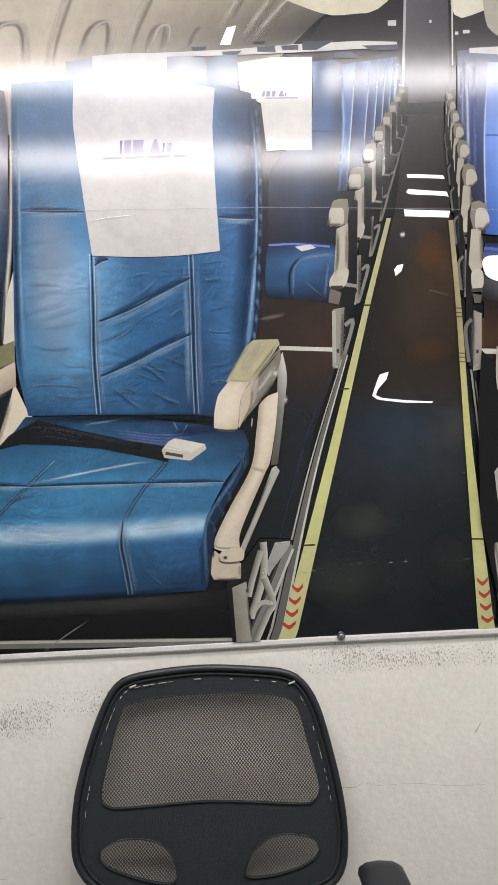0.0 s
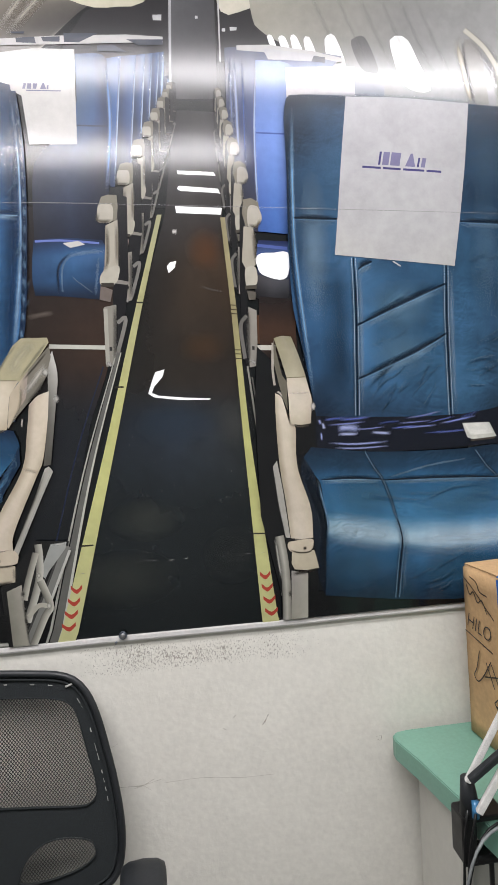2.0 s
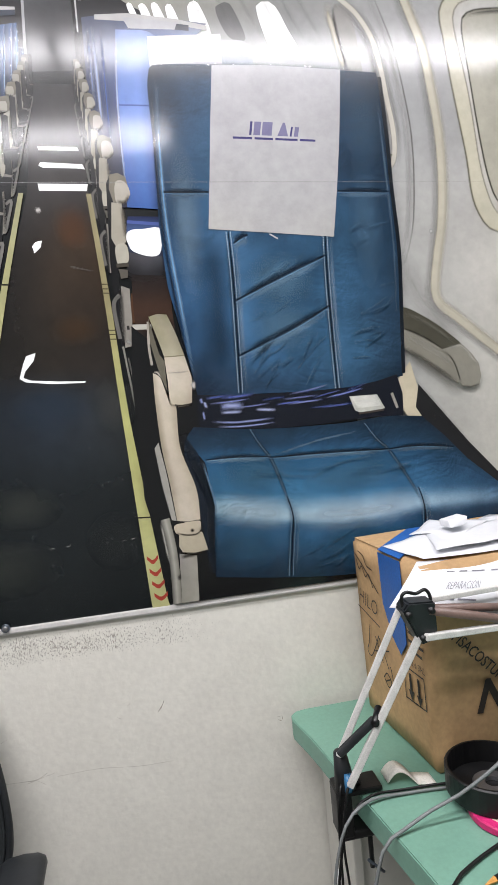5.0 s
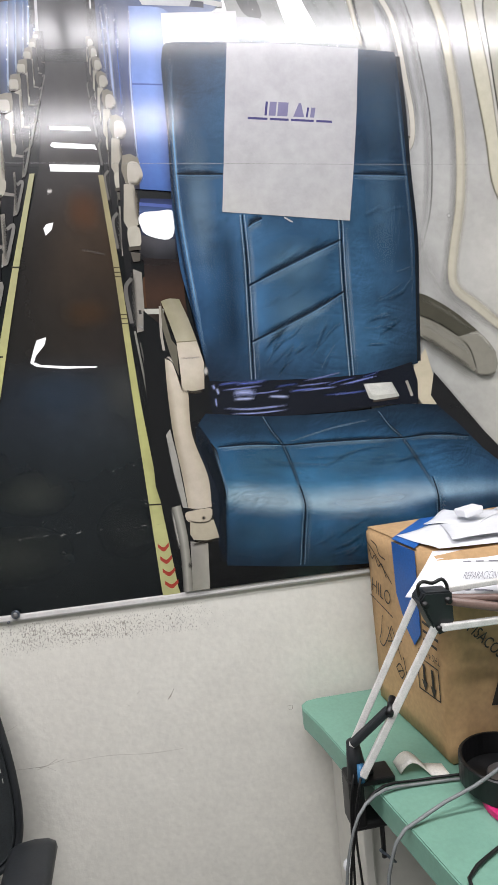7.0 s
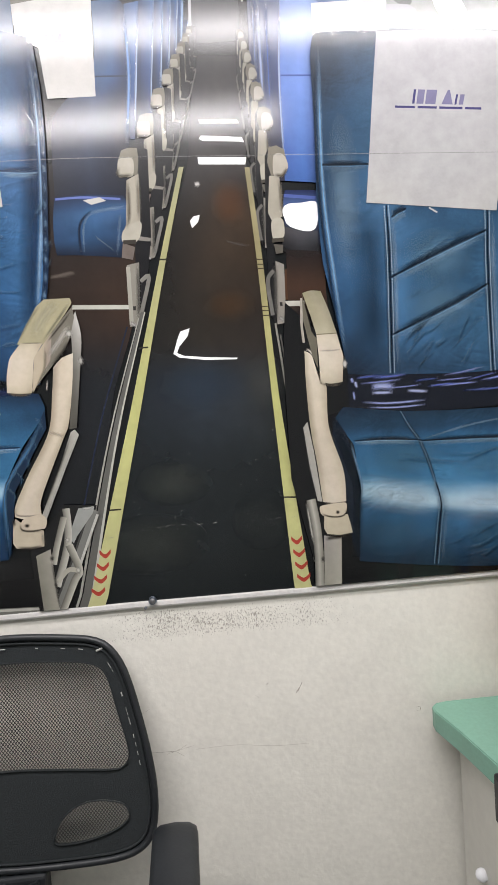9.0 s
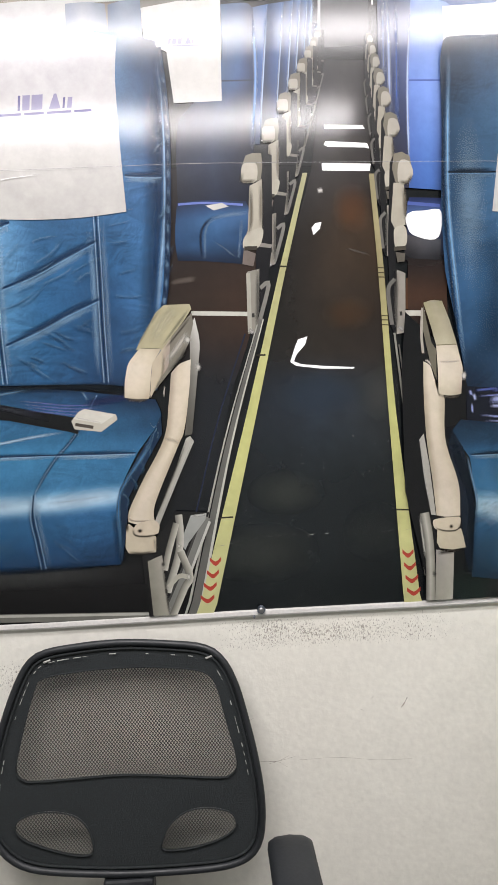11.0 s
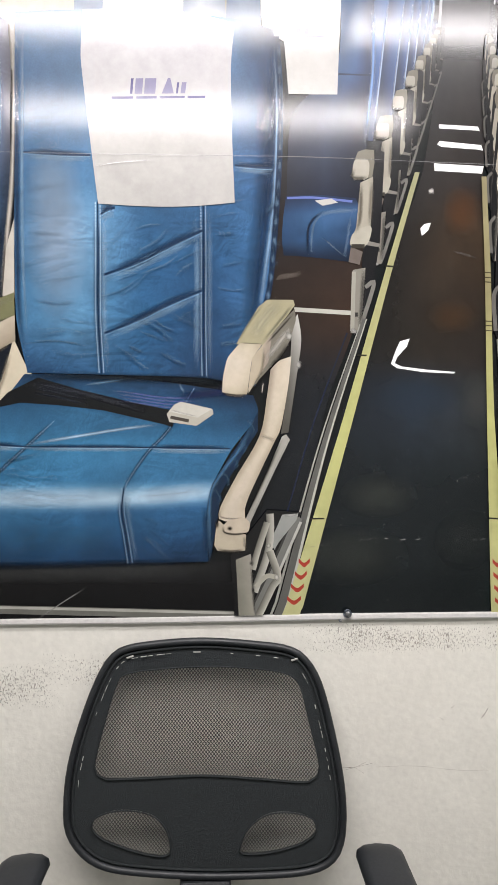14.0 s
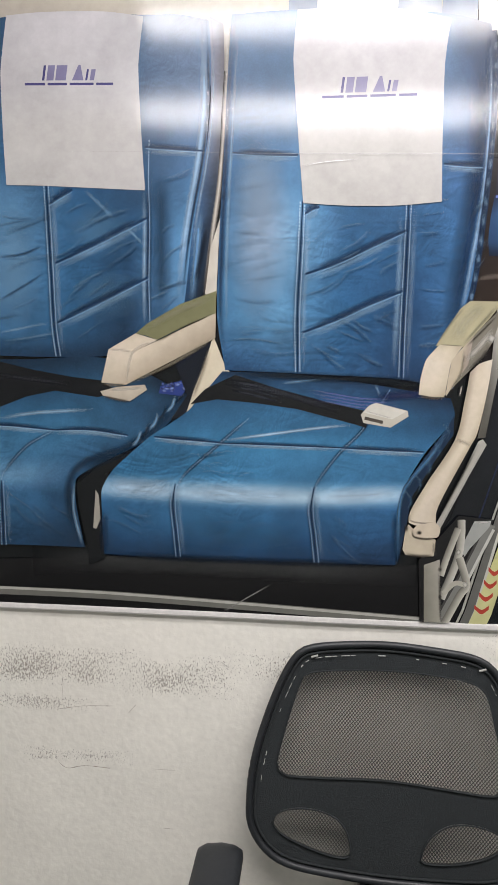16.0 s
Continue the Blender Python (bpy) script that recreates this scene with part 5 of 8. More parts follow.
    soft([(-0.826, 1.560), (-0.775, 1.590), (-0.735, 1.615)], 0.007, (26, 52, 90), 0.6, 12)
    soft([(-0.826, 1.502), (-0.780, 1.512), (-0.730, 1.522)], 0.007, (120, 156, 196), 0.5, 12)
    wrinkles(52, (-0.880, 1.480), (-0.760, 1.740), 14, (34, 66, 108), L, 0.2, 0.045)
    wrinkles(53, (-0.700, 1.490), (-0.580, 1.740), 14, D, L, 0.5, 0.04)
    wrinkles(54, (-0.530, 1.560), (-0.490, 1.820), 8, D, L, 0.4, 0.025)
    flush("printed_window_seat", "printed blue leather backrest with sewn panels", LEATHER_INK)
    # cushion
    loft([[(-0.930, 1.450), (-0.772, 1.455), (-0.611, 1.458), (-0.470, 1.398)], [(-0.945, 1.390), (-0.800, 1.395), (-0.640, 1.395), (-0.480, 1.370)], [(-0.960, 1.325), (-0.827, 1.331), (-0.718, 1.325), (-0.530, 1.318)], [(-0.975, 1.275), (-0.827, 1.280), (-0.740, 1.280), (-0.612, 1.274)], [(-0.983, 1.229), (-0.827, 1.236), (-0.750, 1.238), (-0.676, 1.236)], [(-0.984, 1.188), (-0.827, 1.194), (-0.750, 1.196), (-0.678, 1.190)], [(-0.985, 1.099), (-0.828, 1.103), (-0.750, 1.104), (-0.660, 1.104)]],
         [((18, 34, 58), (20, 40, 66), (26, 50, 80), (16, 30, 50)), ((30, 62, 98), (34, 70, 108), (40, 80, 120), (26, 52, 84)), ((44, 90, 132), (48, 96, 140), (50, 98, 142), (34, 66, 102)), ((52, 102, 148), (58, 108, 154), (56, 104, 150), (30, 60, 96)), ((88, 130, 172), (96, 138, 180), (92, 134, 178), (40, 76, 116)), ((44, 88, 134), (50, 96, 142), (48, 92, 138), (30, 62, 100)), ((20, 44, 76), (24, 52, 88), (26, 56, 92), (22, 46, 78))], 36, 8, 0.06)
    EDGE_C = [(-0.472, 1.391), (-0.485, 1.364), (-0.519, 1.327), (-0.567, 1.294), (-0.647, 1.262), (-0.676, 1.231), (-0.678, 1.177), (-0.660, 1.104)]
    soft([Vector(p) + Vector((-0.012, 0.004)) for p in EDGE_C], 0.022, (16, 34, 60), 0.7, 34)
    soft([Vector(p) + Vector((-0.004, 0)) for p in EDGE_C[5:]], 0.008, (130, 164, 200), 0.7, 16)
    soft([Vector(p) + Vector((0.006, -0.006)) for p in EDGE_C[1:6]], 0.026, (12, 22, 38), 0.85, 24)
    for k in range(6):
        p = Vector(EDGE_C[0]).lerp(EDGE_C[3], k / 6)
        soft([p + Vector((-0.004, 0.020)), p + Vector((-0.010, 0.0)), p + Vector((-0.022, -0.012))], 0.008, (120, 158, 200) if k % 2 else (18, 36, 62), 0.75, 8)
    crease([(-0.930, 1.326), (-0.827, 1.331), (-0.718, 1.325)], D, (140, 170, 200), 0.005)
    crease([(-0.718, 1.325), (-0.650, 1.327), (-0.580, 1.319)], D, (140, 170, 200), 0.005)
    soft([(-0.827, 1.342), (-0.761, 1.355), (-0.644, 1.365)], 0.009, (140, 170, 200), 0.7, 16)
    cut = [(-0.718, 1.325), (-0.772, 1.293), (-0.814, 1.246), (-0.822, 1.226)]
    soft(cut, 0.010, D, 0.7, 20)
    stitches(cut, (120, 150, 186))
    seam([(-0.822, 1.226), (-0.820, 1.172), (-0.817, 1.101)], D, (136, 166, 198), 0.011)
    wrinkles(55, (-0.800, 1.130), (-0.700, 1.190), 7, D, L, -0.7, 0.035, 0.7)
    flush("printed_cushion", "printed blue leather seat cushion with light seams", LEATHER_INK)
    fill([(-0.905, 1.462), (-0.826, 1.450), (-0.761, 1.436), (-0.685, 1.424), (-0.630, 1.419), (-0.600, 1.400), (-0.636, 1.388), (-0.718, 1.398), (-0.772, 1.386), (-0.826, 1.364), (-0.905, 1.345)], (15, 17, 22))
    soft([(-0.830, 1.425), (-0.760, 1.418), (-0.690, 1.410)], 0.010, (44, 46, 56), 0.6)
    flush("printed_lap_belt", "printed black lap belt")
    fill([(-0.520, 1.411), (-0.473, 1.425), (-0.468, 1.412), (-0.481, 1.394), (-0.523, 1.398)], (40, 54, 130))
    patch = random.Random(61)
    for _ in range(26):
        glow_spot((patch.uniform(-0.517, -0.475), patch.uniform(1.400, 1.418)), 0.004, 0.003, patch.choice(((128, 146, 220), (20, 28, 80), (84, 100, 190))), 0.9)
    flush("printed_sleeve_end", "printed blue plastic sleeve end")
    # cream frame showing between the two backrests
    soft([(-0.412, 2.050), (-0.409, 1.975), (-0.412, 1.878), (-0.418, 1.781), (-0.430, 1.682), (-0.437, 1.622), (-0.442, 1.576)], 0.011, (204, 198, 188), 0.95, 30)
    fill([(-0.414, 1.722), (-0.432, 1.662), (-0.441, 1.579), (-0.420, 1.575), (-0.418, 1.662)], (206, 200, 188))
    soft([(-0.432, 1.690), (-0.437, 1.630), (-0.444, 1.572)], 0.004, (90, 84, 78), 0.8)
    soft([(-0.407, 2.053), (-0.403, 1.960), (-0.408, 1.860), (-0.416, 1.740)], 0.008, (16, 20, 28), 0.85, 20)
    flush("printed_frame_edge", "printed cream frame edge between the backrests")
    fill([(-0.500, 1.470), (-0.425, 1.500), (-0.425, 1.440), (-0.460, 1.360), (-0.500, 1.350), (-0.470, 1.395)], (14, 20, 34))
    fill([(-0.424, 1.505), (-0.405, 1.460), (-0.392, 1.439), (-0.405, 1.424), (-0.436, 1.407), (-0.472, 1.360), (-0.457, 1.407), (-0.440, 1.449)], (200, 190, 168))
    soft([(-0.430, 1.480), (-0.442, 1.440), (-0.462, 1.385)], 0.010, (160, 150, 130), 0.7)
    fill([(-0.652, 1.100), (-0.668, 1.180), (-0.668, 1.228), (-0.640, 1.255), (-0.562, 1.288), (-0.503, 1.328), (-0.560, 1.288), (-0.613, 1.250), (-0.628, 1.210), (-0.620, 1.085), (-0.652, 1.070)], (13, 16, 20))
    fill([(-0.640, 1.215), (-0.634, 1.205), (-0.630, 1.160), (-0.638, 1.140), (-0.644, 1.142)], (150, 146, 136))
    flush("printed_seat_hinge", "printed cream seat hinge between the pair")
    loft([[(-0.808, 2.063), (-0.739, 2.068), (-0.637, 2.068), (-0.560, 2.059)], [(-0.819, 1.968), (-0.739, 1.967), (-0.636, 1.966), (-0.568, 1.976)], [(-0.815, 1.859), (-0.739, 1.859), (-0.635, 1.859), (-0.561, 1.859)], [(-0.809, 1.769), (-0.739, 1.768), (-0.634, 1.764), (-0.553, 1.761)]],
         [((199, 197, 201), (203, 201, 205), (201, 199, 203), (190, 189, 192)), ((196, 194, 196), (200, 198, 200), (198, 196, 199), (180, 179, 181)), ((197, 195, 192), (200, 198, 195), (198, 196, 193), (184, 182, 180)), ((190, 189, 186), (194, 192, 189), (191, 189, 187), (182, 180, 178))], 24, 9, 0.025)
    flush("printed_head_cloth", "printed white head cloth")
    logo((-0.774, 1.945), (-0.613, 1.945), 0.026)


window_seat()
left_seat(0.0, 0.0, 10, "printed_aisle_seat")


def left_armrest():
    # armrest between the pair, its tip hiding a belt end
    fill([(-0.632, 1.399), (-0.600, 1.408), (-0.549, 1.413), (-0.544, 1.404), (-0.576, 1.382), (-0.627, 1.391)], (174, 165, 149))
    soft([(-0.627, 1.391), (-0.600, 1.385), (-0.576, 1.382)], 0.006, (90, 84, 74), 0.9)
    soft([(-0.618, 1.402), (-0.580, 1.404), (-0.552, 1.408)], 0.006, (206, 198, 186), 0.8)
    flush("printed_buckle", "printed cream buckle")
    panel([(-0.571, 1.472), (-0.420, 1.546), (-0.420, 1.500), (-0.584, 1.412)], ((198, 186, 168), (181, 170, 151)), ((176, 164, 145), (147, 136, 119)))
    fill([(-0.567, 1.506), (-0.546, 1.524), (-0.486, 1.560), (-0.420, 1.585), (-0.420, 1.545), (-0.475, 1.522), (-0.527, 1.495), (-0.546, 1.502)], (112, 112, 82))
    soft([(-0.550, 1.514), (-0.490, 1.548), (-0.424, 1.574)], 0.016, (142, 140, 112), 0.6, 12)
    soft([(-0.546, 1.502), (-0.527, 1.494), (-0.475, 1.521), (-0.422, 1.545)], 0.006, (72, 72, 54), 0.7, 16)
    panel([(-0.617, 1.476), (-0.567, 1.506), (-0.527, 1.495), (-0.571, 1.472)], ((206, 194, 177), (189, 178, 158)), ((191, 179, 160), (198, 187, 170)))
    panel([(-0.617, 1.476), (-0.571, 1.472), (-0.584, 1.412), (-0.630, 1.415)], ((209, 198, 181), (200, 189, 172)), ((183, 172, 153), (172, 160, 142)))
    soft([(-0.527, 1.495), (-0.571, 1.472), (-0.584, 1.414)], 0.007, (215, 206, 190), 0.8, 16)
    soft([(-0.617, 1.476), (-0.590, 1.475), (-0.571, 1.472)], 0.006, (219, 209, 194), 0.7)
    soft([(-0.628, 1.413), (-0.606, 1.411), (-0.584, 1.412)], 0.008, (110, 102, 88), 0.8)
    soft([(-0.584, 1.413), (-0.505, 1.450), (-0.422, 1.500)], 0.009, (120, 112, 96), 0.7, 16)
    flush("printed_middle_armrest", "printed cream and olive armrest")
    # legs and floor track under the aisle armrest
    fill([(-0.038, 1.106), (0.030, 1.191), (0.093, 1.186), (0.073, 1.127), (0.012, 0.982), (-0.031, 0.982)], (22, 22, 23))
    line([(0.088, 1.177), (0.047, 1.085), (0.003, 0.987)], 0.016, (112, 112, 108))
    line([(0.093, 1.168), (0.057, 1.085), (0.017, 0.987)], 0.005, (190, 190, 182))
    line([(0.076, 1.172), (0.038, 1.084), (-0.008, 0.987)], 0.004, (60, 60, 58))
    fill([(0.036, 1.131), (0.058, 1.182), (0.088, 1.184), (0.085, 1.172), (0.043, 1.119)], (146, 148, 144))
    line([(0.059, 1.179), (0.087, 1.182)], 0.004, (200, 200, 194))
    flush("printed_floor_track", "printed grey floor track")
    fill([(0.035, 1.131), (0.061, 1.182), (0.087, 1.183), (0.065, 1.155), (0.044, 1.116)], (146, 148, 144))
    soft([(0.062, 1.181), (0.077, 1.181), (0.088, 1.182)], 0.006, (206, 206, 200), 0.9)
    flush("printed_track_cover", "printed grey track cover")
    ribbon([(0.035, 1.184), (0.036, 1.152), (0.031, 1.109), (0.006, 1.036)], 0.014, (150, 148, 138), 24, None, ((-0.5, 1.0, (92, 91, 86)), (0.0, 1.0, (156, 154, 144)), (0.5, 1.0, (196, 194, 184))))
    ribbon([(0.030, 1.168), (0.013, 1.116), (0.003, 1.079)], 0.012, (140, 138, 128), 16, None, ((-0.5, 1.0, (90, 88, 82)), (0.5, 1.0, (176, 174, 162))))
    ribbon([(0.035, 1.114), (0.050, 1.065), (0.039, 1.044), (0.013, 0.989)], 0.014, (140, 138, 128), 24, None, ((-0.5, 1.0, (88, 87, 80)), (0.1, 1.0, (150, 148, 138)), (0.5, 1.0, (188, 186, 174))))
    ribbon([(0.009, 1.046), (0.029, 1.066), (0.047, 1.064)], 0.009, (160, 158, 146), 12)
    glow_spot((0.048, 1.064), 0.006, 0.008, (206, 204, 194), 0.95)
    glow_spot((0.033, 1.124), 0.005, 0.006, (200, 198, 188), 0.95)
    flush("printed_seat_leg", "printed grey metal seat leg")
    loft([[(-0.028, 1.098), (-0.023, 0.988)], [(0.000, 1.109), (0.007, 0.987)]], [((132, 130, 118), (120, 119, 108)), ((148, 144, 135), (146, 144, 132))], 8, 5)
    soft([(0.000, 1.087), (0.007, 0.990)], 0.006, (84, 82, 76), 0.9)
    glow_spot((0.001, 1.091), 0.005, 0.006, (60, 58, 54), 0.9)
    glow_spot((0.004, 1.039), 0.004, 0.005, (60, 58, 54), 0.9)
    flush("printed_leg_plate", "printed grey leg plate")
    loft([[(0.075, 1.531), (0.073, 1.484), (0.068, 1.416), (0.055, 1.332)], [(0.085, 1.549), (0.092, 1.504), (0.086, 1.452), (0.069, 1.334)]], [((150, 148, 142), (92, 90, 84), (76, 74, 68)), ((196, 194, 188), (120, 118, 112), (70, 68, 62))], 16, 4)
    glow_spot((0.087, 1.458), 0.006, 0.010, (176, 174, 168), 0.8)
    flush("printed_post_back", "printed grey metal behind the post")
    loft([[(0.036, 1.449), (0.029, 1.397), (0.016, 1.329), (-0.028, 1.252), (-0.057, 1.196), (-0.059, 1.175)], [(0.052, 1.465), (0.046, 1.396), (0.033, 1.325), (-0.009, 1.251), (-0.038, 1.189), (-0.040, 1.169)], [(0.074, 1.473), (0.068, 1.416), (0.055, 1.343), (0.041, 1.312), (-0.007, 1.208), (-0.010, 1.172)]],
         [((148, 137, 124), (160, 148, 130), (156, 145, 126), (168, 158, 138), (181, 171, 151)), ((191, 179, 160), (202, 191, 173), (198, 187, 168), (204, 192, 175), (211, 200, 182)), ((209, 199, 182), (189, 178, 158), (163, 152, 132), (174, 163, 144), (191, 179, 160))], 30, 5)
    soft([(0.016, 1.329), (0.033, 1.324), (0.045, 1.318)], 0.010, (166, 156, 136), 0.5, 10)
    soft([(0.023, 1.426), (0.020, 1.406)], 0.004, (191, 183, 173), 0.8)
    soft([(-0.057, 1.193), (-0.056, 1.179), (-0.034, 1.175), (-0.012, 1.176)], 0.005, (148, 137, 124), 0.7, 14)
    flush("printed_armrest_post", "printed cream armrest post")
    fill([(0.057, 1.327), (0.065, 1.331), (0.072, 1.321), (0.044, 1.264), (-0.002, 1.166), (-0.010, 1.174), (0.034, 1.270)], (158, 156, 148))
    soft([(0.070, 1.321), (0.042, 1.263), (-0.002, 1.170)], 0.004, (206, 204, 196), 0.8, 14)
    soft([(0.059, 1.325), (0.035, 1.270), (-0.008, 1.178)], 0.005, (72, 69, 62), 0.8, 14)
    flush("printed_post_trim", "printed grey trim strip on the post")
    fill([(-0.064, 1.164), (-0.059, 1.172), (-0.049, 1.163), (-0.009, 1.145), (-0.011, 1.115), (-0.032, 1.113), (-0.062, 1.115), (-0.068, 1.126)], (181, 171, 151))
    soft([(-0.063, 1.117), (-0.037, 1.114), (-0.012, 1.116)], 0.008, (60, 55, 48), 0.8)
    soft([(-0.012, 1.142), (-0.012, 1.118)], 0.008, (148, 138, 121), 0.6)
    flush("printed_post_foot", "printed cream foot of the post")
    fill([(-0.050, 1.164), (-0.039, 1.172), (-0.012, 1.176), (-0.002, 1.166), (-0.004, 1.154), (-0.009, 1.149), (-0.044, 1.147), (-0.050, 1.153)], (191, 179, 160), 30)
    soft([(-0.051, 1.163), (-0.049, 1.150), (-0.030, 1.146), (-0.006, 1.148)], 0.006, (46, 41, 34), 0.9, 16)
    glow_spot((-0.039, 1.157), 0.006, 0.005, (16, 14, 12), 1.0)
    glow_spot((-0.063, 1.165), 0.005, 0.010, (30, 27, 24), 0.9)
    flush("printed_post_cap", "printed cream cap with a dark screw hole")
    # pad: grey side with highlights and shade drawn in, olive top, cream nose
    fill([(0.022, 1.494), (0.050, 1.527), (0.080, 1.558), (0.082, 1.538), (0.072, 1.503), (0.060, 1.480), (0.032, 1.449), (-0.007, 1.406), (0.000, 1.451)], (112, 108, 98))
    panel([(0.022, 1.493), (0.039, 1.513), (0.032, 1.462), (-0.007, 1.407)], ((177, 165, 145), (148, 138, 128)), ((163, 150, 132), (148, 136, 126)))
    soft([(0.026, 1.468), (0.046, 1.490), (0.072, 1.525)], 0.014, (200, 196, 186), 0.7)
    soft([(0.032, 1.451), (0.054, 1.474), (0.068, 1.496)], 0.010, (46, 44, 40), 0.7)
    soft([(0.027, 1.494), (0.054, 1.523), (0.078, 1.550)], 0.005, (58, 54, 46), 0.8)
    glow_spot((0.070, 1.509), 0.008, 0.009, (196, 194, 186), 0.9)
    flush("printed_armrest_side", "printed grey armrest side with drawn highlights")
    fill([(0.030, 1.574), (0.077, 1.574), (0.080, 1.565), (0.065, 1.544), (0.043, 1.519), (0.022, 1.493), (-0.026, 1.495), (-0.014, 1.516), (-0.000, 1.538), (0.014, 1.561)], (160, 154, 126))
    soft([(0.055, 1.570), (0.025, 1.541), (0.005, 1.504)], 0.030, (176, 171, 145), 0.6, 14)
    soft([(0.077, 1.567), (0.053, 1.537), (0.021, 1.498)], 0.008, (132, 128, 104), 0.7, 14)
    soft([(0.024, 1.567), (0.000, 1.536), (-0.024, 1.498)], 0.006, (134, 130, 106), 0.7, 14)
    flush("printed_armrest_pad", "printed olive armrest pad")
    loft([[(-0.019, 1.497), (-0.000, 1.496), (0.021, 1.495)], [(-0.036, 1.478), (-0.016, 1.474), (0.004, 1.470)], [(-0.043, 1.467), (-0.023, 1.462), (0.001, 1.460)], [(-0.050, 1.437), (-0.029, 1.433), (-0.003, 1.432)], [(-0.052, 1.408), (-0.030, 1.404), (-0.007, 1.404)]],
         [((181, 172, 151), (185, 175, 154), (176, 165, 145)), ((198, 188, 170), (202, 191, 173), (189, 178, 158)), ((211, 201, 184), (211, 201, 184), (196, 185, 166)), ((204, 192, 175), (202, 191, 173), (187, 176, 156)), ((181, 171, 151), (179, 169, 149), (163, 152, 132))], 14, 5)
    fill([(0.003, 1.470), (0.022, 1.494), (0.023, 1.481), (0.021, 1.450), (-0.004, 1.405), (-0.002, 1.435)], (176, 165, 145))
    soft([(0.023, 1.489), (0.023, 1.469), (0.018, 1.443), (0.000, 1.413)], 0.008, (140, 131, 112), 0.7, 14)
    soft([(-0.019, 1.497), (0.001, 1.496), (0.021, 1.495)], 0.003, (126, 118, 96), 0.8)
    soft([(-0.051, 1.406), (-0.030, 1.402), (-0.007, 1.402)], 0.008, (84, 76, 64), 0.8)
    flush("printed_armrest_nose", "printed cream armrest nose")


left_armrest()


def right_seat():
    """The single seat right of the aisle, by the window."""
    D, M, L = NAVY["dark"], NAVY["mid"], NAVY["light"]
    fill([(0.476, 1.542), (0.600, 1.420), (0.582, 0.983), (0.511, 0.970), (0.466, 1.206), (0.466, 1.431)], (14, 15, 18))
    fill([(0.566, 1.125), (0.599, 1.039), (1.159, 1.001), (1.295, 1.009), (1.285, 0.870), (0.533, 0.955)], (12, 13, 15))
    fill([(1.008, 1.396), (1.036, 1.429), (1.065, 1.307), (1.049, 1.272), (1.009, 1.336)], (196, 186, 162))
    fill([(1.051, 1.380), (1.154, 1.249), (1.250, 1.140), (1.172, 1.174), (1.086, 1.256), (1.041, 1.333)], (30, 30, 32))
    flush("printed_seat_shadow", "printed near-black shadow round the seat")
    # armrest by the window
    fill([(1.019, 1.505), (1.064, 1.482), (1.110, 1.450), (1.152, 1.418), (1.141, 1.372), (1.066, 1.428), (1.017, 1.462)], (128, 125, 114))
    soft([(1.024, 1.488), (1.075, 1.458), (1.140, 1.412)], 0.020, (160, 157, 146), 0.6, 14)
    soft([(1.022, 1.462), (1.070, 1.428), (1.138, 1.378)], 0.012, (84, 82, 74), 0.7, 14)
    fill([(1.020, 1.542), (1.036, 1.540), (1.052, 1.533), (1.082, 1.515), (1.112, 1.494), (1.154, 1.457), (1.132, 1.450), (1.110, 1.448), (1.065, 1.482), (1.018, 1.500)], (72, 70, 60))
    soft([(1.030, 1.532), (1.080, 1.506), (1.142, 1.458)], 0.012, (104, 101, 90), 0.8, 14)
    soft([(1.020, 1.500), (1.065, 1.480), (1.112, 1.448)], 0.006, (40, 38, 32), 0.8, 14)
    fill([(1.110, 1.448), (1.132, 1.452), (1.153, 1.457), (1.176, 1.434), (1.191, 1.411), (1.194, 1.385), (1.188, 1.367), (1.168, 1.363), (1.148, 1.367), (1.140, 1.385), (1.134, 1.410)], (136, 133, 122))
    soft([(1.112, 1.446), (1.134, 1.420), (1.148, 1.370)], 0.006, (78, 76, 68), 0.85, 12)
    soft([(1.120, 1.449), (1.156, 1.450), (1.186, 1.412)], 0.008, (176, 173, 162), 0.8, 12)
    soft([(1.148, 1.368), (1.170, 1.364), (1.190, 1.370)], 0.006, (80, 78, 70), 0.7)
    soft([(1.02, 1.452), (1.08, 1.410), (1.15, 1.350)], 0.030, (120, 118, 110), 0.45, 14)
    flush("printed_window_armrest", "printed grey armrest by the window")
